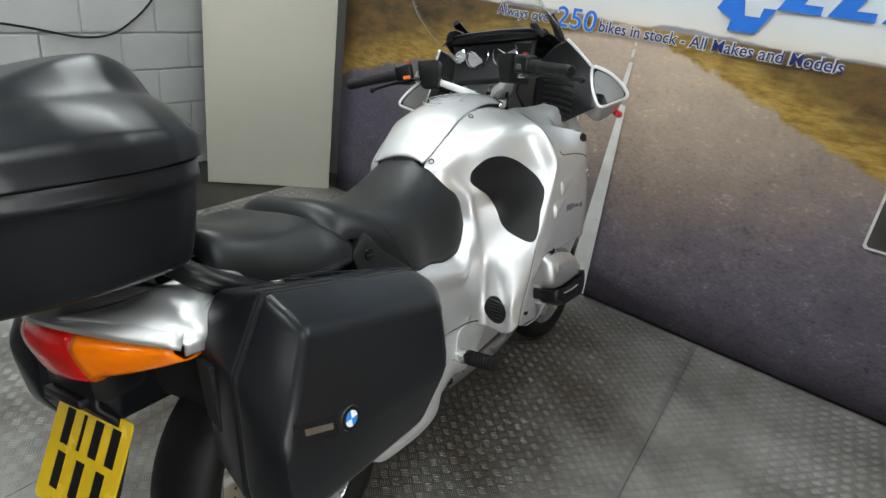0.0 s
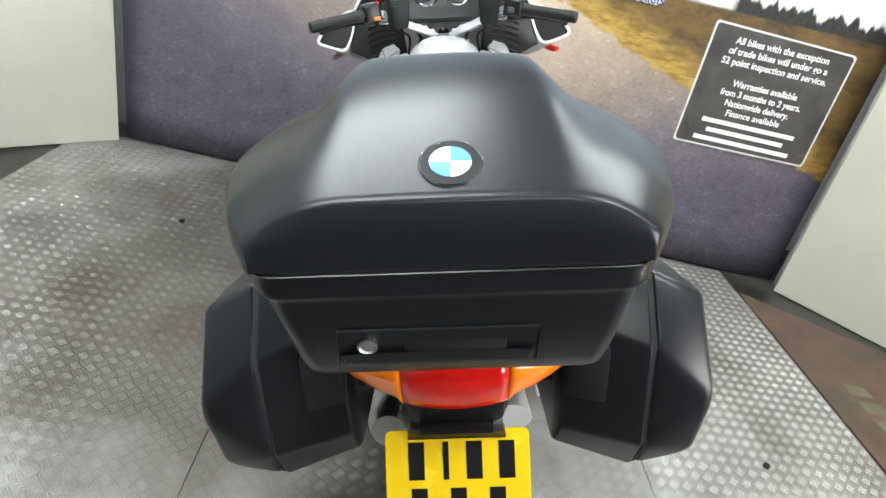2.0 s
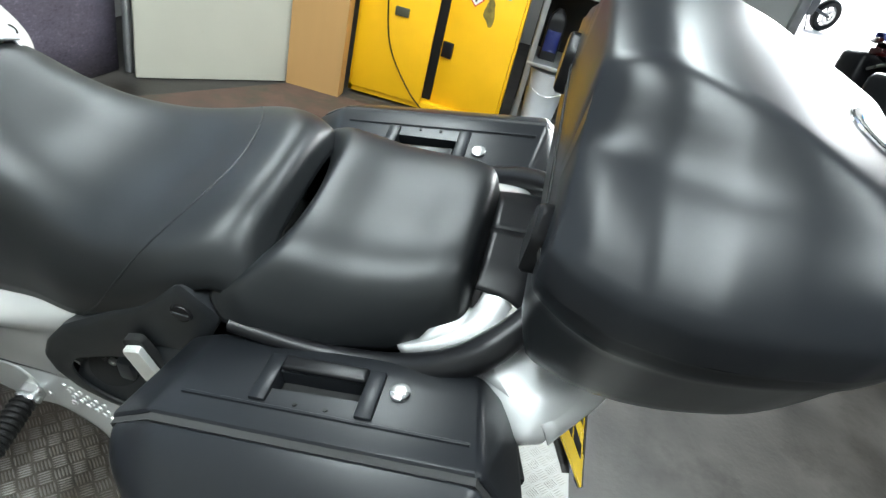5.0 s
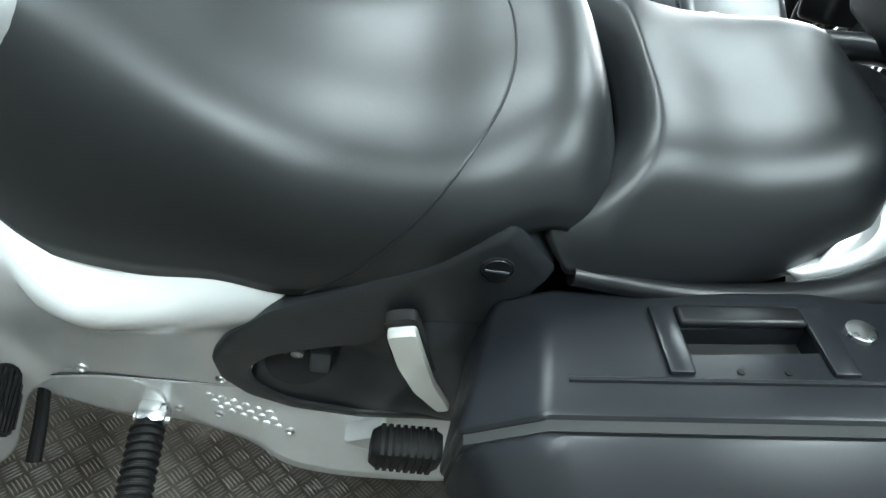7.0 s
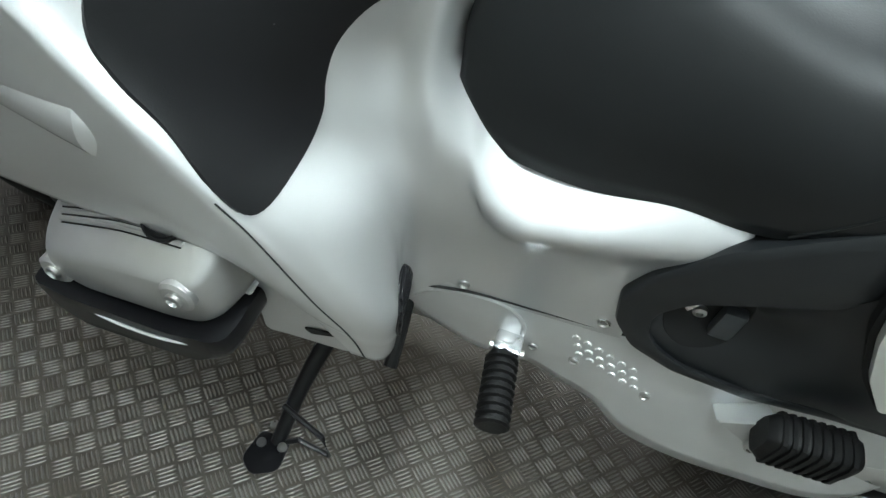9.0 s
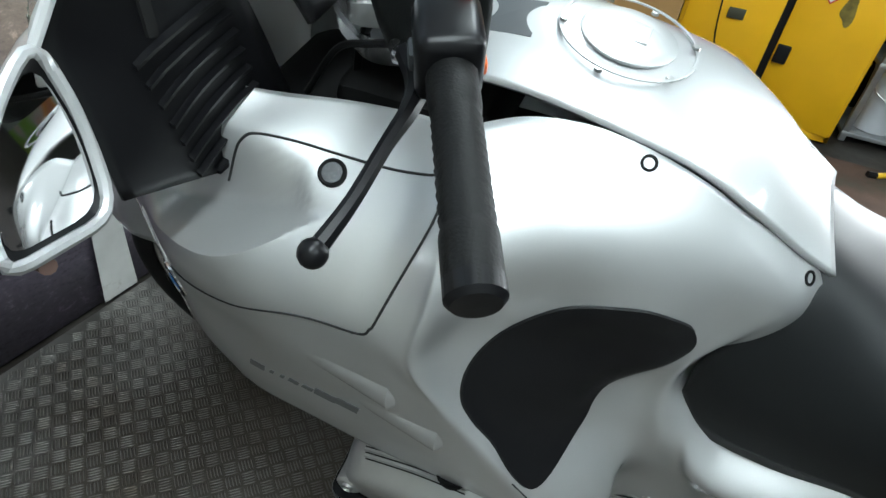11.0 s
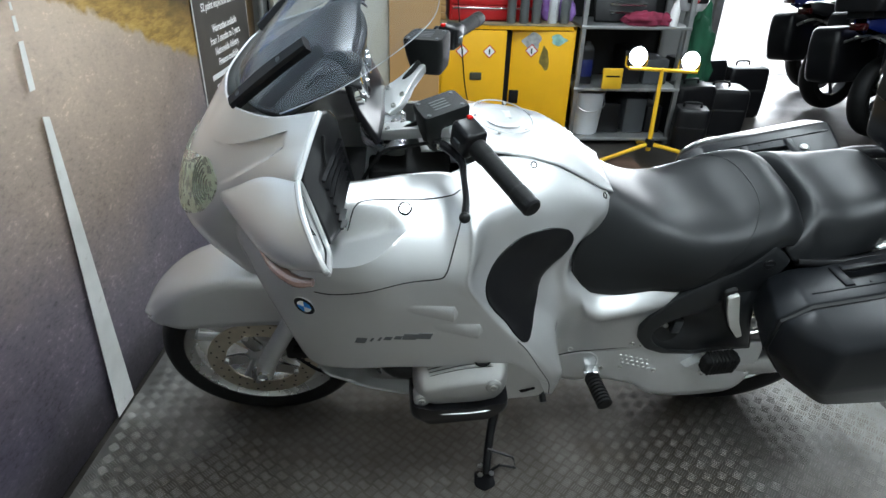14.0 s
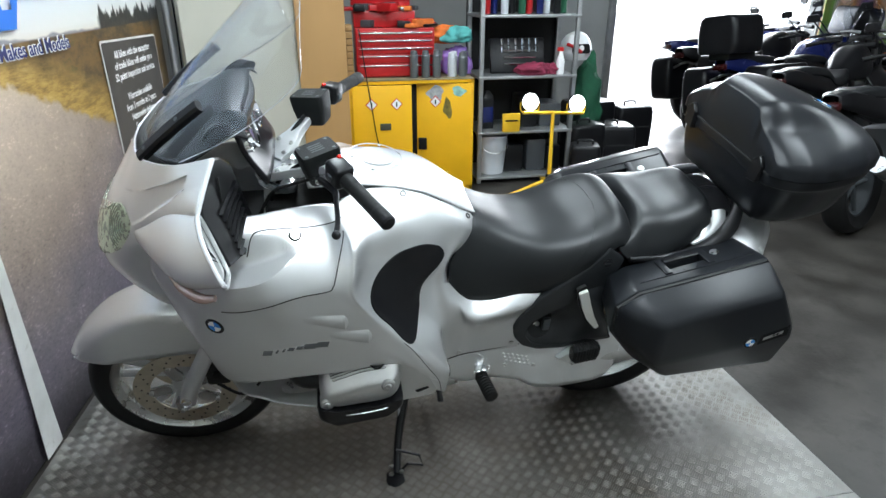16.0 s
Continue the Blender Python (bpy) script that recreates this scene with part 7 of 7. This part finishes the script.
# --- luggage: hard panniers and the top case, clipped to the bike
SEAMLINE = [(.165, .792), (-.218, .878), (-.298, .765), (-.315, .56), (-.272, .466), (.02, .468), (.13, .53), (.216, .64), (.222, .745)]
LID = [(.118, .442, .745), (-.225, .438, .828), (-.317, .450, .668), (-.306, .434, .532), (.05, .425, .512), (.116, .448, .60), (.19, .396, .66), (.19, .388, .745)]
TRAY = [(.185, .198, .745), (.14, .198, .775), (-.20, .198, .852), (-.255, .205, .80), (-.262, .195, .56), (-.235, .185, .50), (.02, .175, .50), (.12, .19, .555), (.19, .20, .66)]
for s in (1, -1):
    pan = thing("pannier", "dark grey hard plastic pannier hung beside the rear wheel", "pannier", LEAN, "panniers")
    lidbm = facet([(x, .340, z) for x, z in SEAMLINE] + LID, .015, s)
    outer_tree = tree_of(lidbm)
    put(lidbm, pan, "lid", CASE, "dark grey grained plastic lid", sharp=25)
    traybm = facet([(x, .336, z) for x, z in SEAMLINE] + TRAY, .008, s)
    ptree = tree_of(traybm)
    mid = [(-.05 + (x + .05) * .975, .332 * s, .66 + (z - .66) * .975) for x, z in SEAMLINE]
    put(slab(mid, (0, .012 * s, 0)), pan, "lid_seam", GAP)
    rib = [on_skin(ptree, x, .300 * s, "z", 1, .0)[0] for x in (.14, .08, 0, -.1, -.2)]
    put(tube(rib, .003, 6, 4), pan, "edge_rib", CASE)
    # carrying handle folded flat over its recess in the top face
    hc = on_skin(ptree, -.014, .259 * s, "z")[0]
    ex = (on_skin(ptree, .06, .262 * s, "z")[0] - on_skin(ptree, -.09, .262 * s, "z")[0]).normalized()
    ey = (on_skin(ptree, -.014, .285 * s, "z")[0] - on_skin(ptree, -.014, .235 * s, "z")[0]).normalized()
    ez = ex.cross(ey).normalized() * s
    hm = Matrix((ex, ey, ez)).transposed().to_4x4()
    hm.translation = hc
    # pocket under the handle, sunk into the shell's top face
    top = [f for f in traybm.faces if f.normal.dot(ez) > .98 and abs((f.calc_center_median() - hc).dot(ez)) < .004]
    for n, d in ((ex, -.0545), (ex, .0545), (ey, -.0145), (ey, .013)):
        geom = top + list({e for f in top for e in f.edges}) + list({v for f in top for v in f.verts})
        bmesh.ops.bisect_plane(traybm, geom=geom, plane_co=hc + n * d, plane_no=n)
        top = [f for f in traybm.faces if f.normal.dot(ez) > .98 and abs((f.calc_center_median() - hc).dot(ez)) < .004]
    hole = [f for f in top if abs((f.calc_center_median() - hc).dot(ex)) < .05 and -.013 < (f.calc_center_median() - hc).dot(ey) < .012]
    deep = bmesh.ops.extrude_face_region(traybm, geom=hole)["geom"]
    for v in [g for g in deep if isinstance(g, bmesh.types.BMVert)]:
        v.co -= ez * .022
    bmesh.ops.delete(traybm, geom=hole, context="FACES")
    put(traybm, pan, "shell", CASE, "dark grey grained plastic shell", sharp=25)
    handle = put(rbox((-.055, -.036, -.002), (.055, -.014, .0085), .006, None, hm, 3), pan, "handle", BLACK, "folding carrying handle")
    for a in (-.0765, .0545):
        put(rbox((a, -.037, -.003), (a + .022, .036, .0050), .003, None, hm), handle, "handle_foot", CASE)
    pocket = rbox((-.053, -.0135, -.0225), (.053, .012, -.0195), .001, None, hm)
    put(pocket, pan, "handle_recess", DARK, "dark recess under the handle")
    for a in (-.02, .018):
        put(lathe([(0, .003), (.0012, .0028), (.0014, .0005)], ez, hm @ Vector((a, .032, 0)), 8), pan, "rivet", INK)
    p, n = on_skin(ptree, -.110, .248 * s, "z", 1, 0)
    put(lathe([(-.002, .0125), (.004, .0125), (.005, .010), (.005, .001)], n, p, 20), pan, "lock", STEEL, "round steel lock")
    roundel(outer_tree, -.172, .655, "y", s, .021, pan)
    put(patch(outer_tree, [(a, b) for a, b in ((-.202, .642), (-.286, .672), (-.286, .708), (-.202, .678))], "y", s, .0015, 3, .001), pan, "name_strip", INK, "black strip with a plain silver bar")
    put(patch(outer_tree, [(a, b) for a, b in ((-.212, .659), (-.268, .680), (-.268, .691), (-.212, .670))], "y", s, .0022, 3, .0), pan, "plain_bar", STEEL)
    # dark inner bay facing the wheel
    put(facet([(x, y, z) for y, x0 in ((.20, -.266), (.268, -.289)) for x in (x0, x0 + .02) for z in (.64, .76)], .004, s, 2), pan, "inner_bay", DARK)
    put(rbox((-.20, min(.13 * s, .19 * s), .62), (.05, max(.13 * s, .19 * s), .66), .006), pan, "mounting_rail", BLACK)


HALF = [(-.575, .200), (-.55, .222), (-.48, .258), (-.40, .280), (-.34, .288), (-.28, .284), (-.23, .262), (-.19, .222)]


def case_half(x):
    """Half width of the top case along its length."""
    for (a, u), (b, v) in zip(HALF, HALF[1:]):
        if x <= b:
            t = max(0, (x - a) / (b - a))
            return u + (v - u) * t
    return HALF[-1][1]


def case_loop(z, grow, x0=-.572, x1=-.195, n=10):
    xs = [x0 + (x1 - x0) * i / n for i in range(n + 1)]
    left = [(x, (case_half(x) - grow) * 1.0, z(x) if callable(z) else z) for x in xs]
    pts = left + [(x, -y, zz) for x, y, zz in reversed(left)]
    return [Vector(p) for p in roundpoly(pts, .014, 2)]


top_case = thing("top_case", "large dark grey hard plastic top case on a rack", "top case", LEAN)
SEAM = 1.086
base = [case_loop(.914, .078, -.505, -.240), case_loop(.924, .058, -.525, -.230), case_loop(.99, .036, -.549, -.210), case_loop(1.046, .018, -.559, -.206), case_loop(1.056, .008, -.563, -.2045), case_loop(1.082, .007, -.564, -.204), case_loop(SEAM - .003, .004, -.566, -.2035)]
put(loft(base, 3), top_case, "base_shell", CASE, "dark grey grained plastic lower shell", sharp=40)
put(loft([case_loop(SEAM - .004, .010, -.56, -.201), case_loop(SEAM + .004, .010, -.56, -.201)], 1, True, None, False), top_case, "seam", GAP)


def crown(x, w):
    """Height of the lid over its plan: a broad hump along the middle, flanks that sweep out."""
    t = (x + .558) / .356
    q = min(1.0, max(0, t) / .86)
    mid = 1.165 + .088 * (1.32 * q if q < .45 else .594 + .406 * (1 - ((1 - q) / .55) ** 1.79))
    if t > .8:
        mid -= .026 * ((t - .8) / .2) ** 2
    side = 1.148 + .012 * math.sin(max(0, min(1, t)) * math.pi)
    k = abs(w)
    b = min(1, max(0, t))
    n = .36 + .16 * (1 - b) ** 1.3
    e = min(1, b * 1.3)
    d = .49 * e * e * (3 - 2 * e)
    u = min(1, max(0, (k - n) / ((1 - n) * .44)))
    f = max(0, (k - n) / (1 - n))
    g = 1 - .04 * min(1, k / n) ** 2 - d * u * u * (3 - 2 * u) - (.96 - d) * f ** 1.7
    return side + (mid - side) * g - .018 * k ** 6


rows = []
nx, nw = 44, 48
for i in range(nx + 1):
    x = -.556 + (.556 - .210) * i / nx
    h = case_half(x) - .012
    row = []
    for j in range(nw + 1):
        w = -1 + 2 * j / nw
        row.append(Vector((x, h * w, crown(x, w))))
    rows.append(row)
bm = bmesh.new()
grid(bm, rows)
rim_pts = [r[0] for r in rows] + rows[-1][1:-1] + [r[-1] for r in reversed(rows)] + list(reversed(rows[0][1:-1]))


def skirt(p, z, k):
    c = Vector((-.383, 0, p.z))
    q = c + (p - c) * k
    return Vector((q.x, q.y, z))


walls = [rim_pts, [Vector((*skirt(p, p.z - .006, 1.022).xy, p.z - .006)) for p in rim_pts], [skirt(p, 1.118, 1.040) for p in rim_pts], [skirt(p, SEAM + .002, 1.042) for p in rim_pts]]
grid(bm, walls, True)
bmesh.ops.remove_doubles(bm, verts=bm.verts, dist=1e-5)
lid_tree = tree_of(bm)
put(bm, top_case, "lid", CASE, "dark grey grained lid with a raised middle", sharp=50)
c, n = on_skin(lid_tree, -.518, 0, "z")
roundel(lid_tree, -.510, -.003, "z", 1, .034, top_case)
put(lathe([(-.004, .012), (.003, .012), (.004, .010), (.002, .008), (.002, .001)], (-1, 0, -.25), (-.547, .100, .978), 18), top_case, "lock", STEEL, "round steel lock")
put(rbox((-.5465, -.062, .966), (-.515, .058, .996), .003), top_case, "handle_slot", DARK, "dark slot behind the handle")
grip = put(slab(roundpoly([(-.534, -.088, .946), (-.534, .128, .946), (-.545, .134, .966), (-.5405, .066, .966), (-.5405, -.070, .966), (-.545, -.094, .966)], .006, 3), (-.006, 0, .001), bevel=.002), top_case, "carry_handle", CASE, "dark grey carrying handle")
ring = [(-.540, -.096, .948), (-.5535, -.100, 1.004), (-.5535, .132, 1.004), (-.540, .136, .948)]
put(tube(ring, .0018, 8, 1, smooth=False), grip, "handle_frame", CASE)
for s in (1, -1):
    put(slab(roundpoly([(-.206, .155 * s, 1.04), (-.206, .20 * s, 1.045), (-.206, .205 * s, 1.10), (-.206, .18 * s, 1.125), (-.206, .155 * s, 1.10)], .008, 3), (.016, .002 * s, 0), bevel=.004), top_case, "hinge_cover", BLACK, "black hinge cover")
put(rbox((-.50, -.10, .905), (-.25, .10, .928), .008), top_case, "mounting_plate", BLACK)

# ------------------------------------------------------------- painted board by the door, hoses and clutter
def mural_material():
    """Bright sprayed colours in soft patches."""
    m = bpy.data.materials.new("mural_paint")
    m.use_nodes = True
    nt = m.node_tree
    n = nt.nodes.new("ShaderNodeTexNoise")
    n.inputs["Scale"].default_value, n.inputs["Detail"].default_value = 2.2, 2
    r = nt.nodes.new("ShaderNodeValToRGB")
    e = r.color_ramp.elements
    for p in (.45, .52, .6):
        e.new(p)
    for i, (p, c) in enumerate(((.3, (.22, .10, .35)), (.43, (.75, .30, .05)), (.5, (.65, .55, .5)), (.57, (.25, .5, .06)), (.7, (.35, .05, .08)))):
        e[i].position, e[i].color = p, (*c, 1)
    nt.links.new(n.outputs["Fac"], r.inputs[0])
    nt.links.new(r.outputs[0], nt.nodes["Principled BSDF"].inputs["Base Color"])
    nt.nodes["Principled BSDF"].inputs["Roughness"].default_value = .5
    return m


mural = tagged(part("mural_board", rbox((-6.45, -4.895, .02), (-5.02, -4.86, 2.4), .004), mural_material()), "brightly sprayed board with orange, green and purple paint", "board")
parked(pose(-4.75, -3.95, 0, -8, 0, 86), BLACK, "black touring motorcycle with a clear screen", screen=True, box=True)
parked(pose(-3.20, -2.75, 0, -8, 0, 206), BLACK, "black motorcycle standing in the row", screen=True)
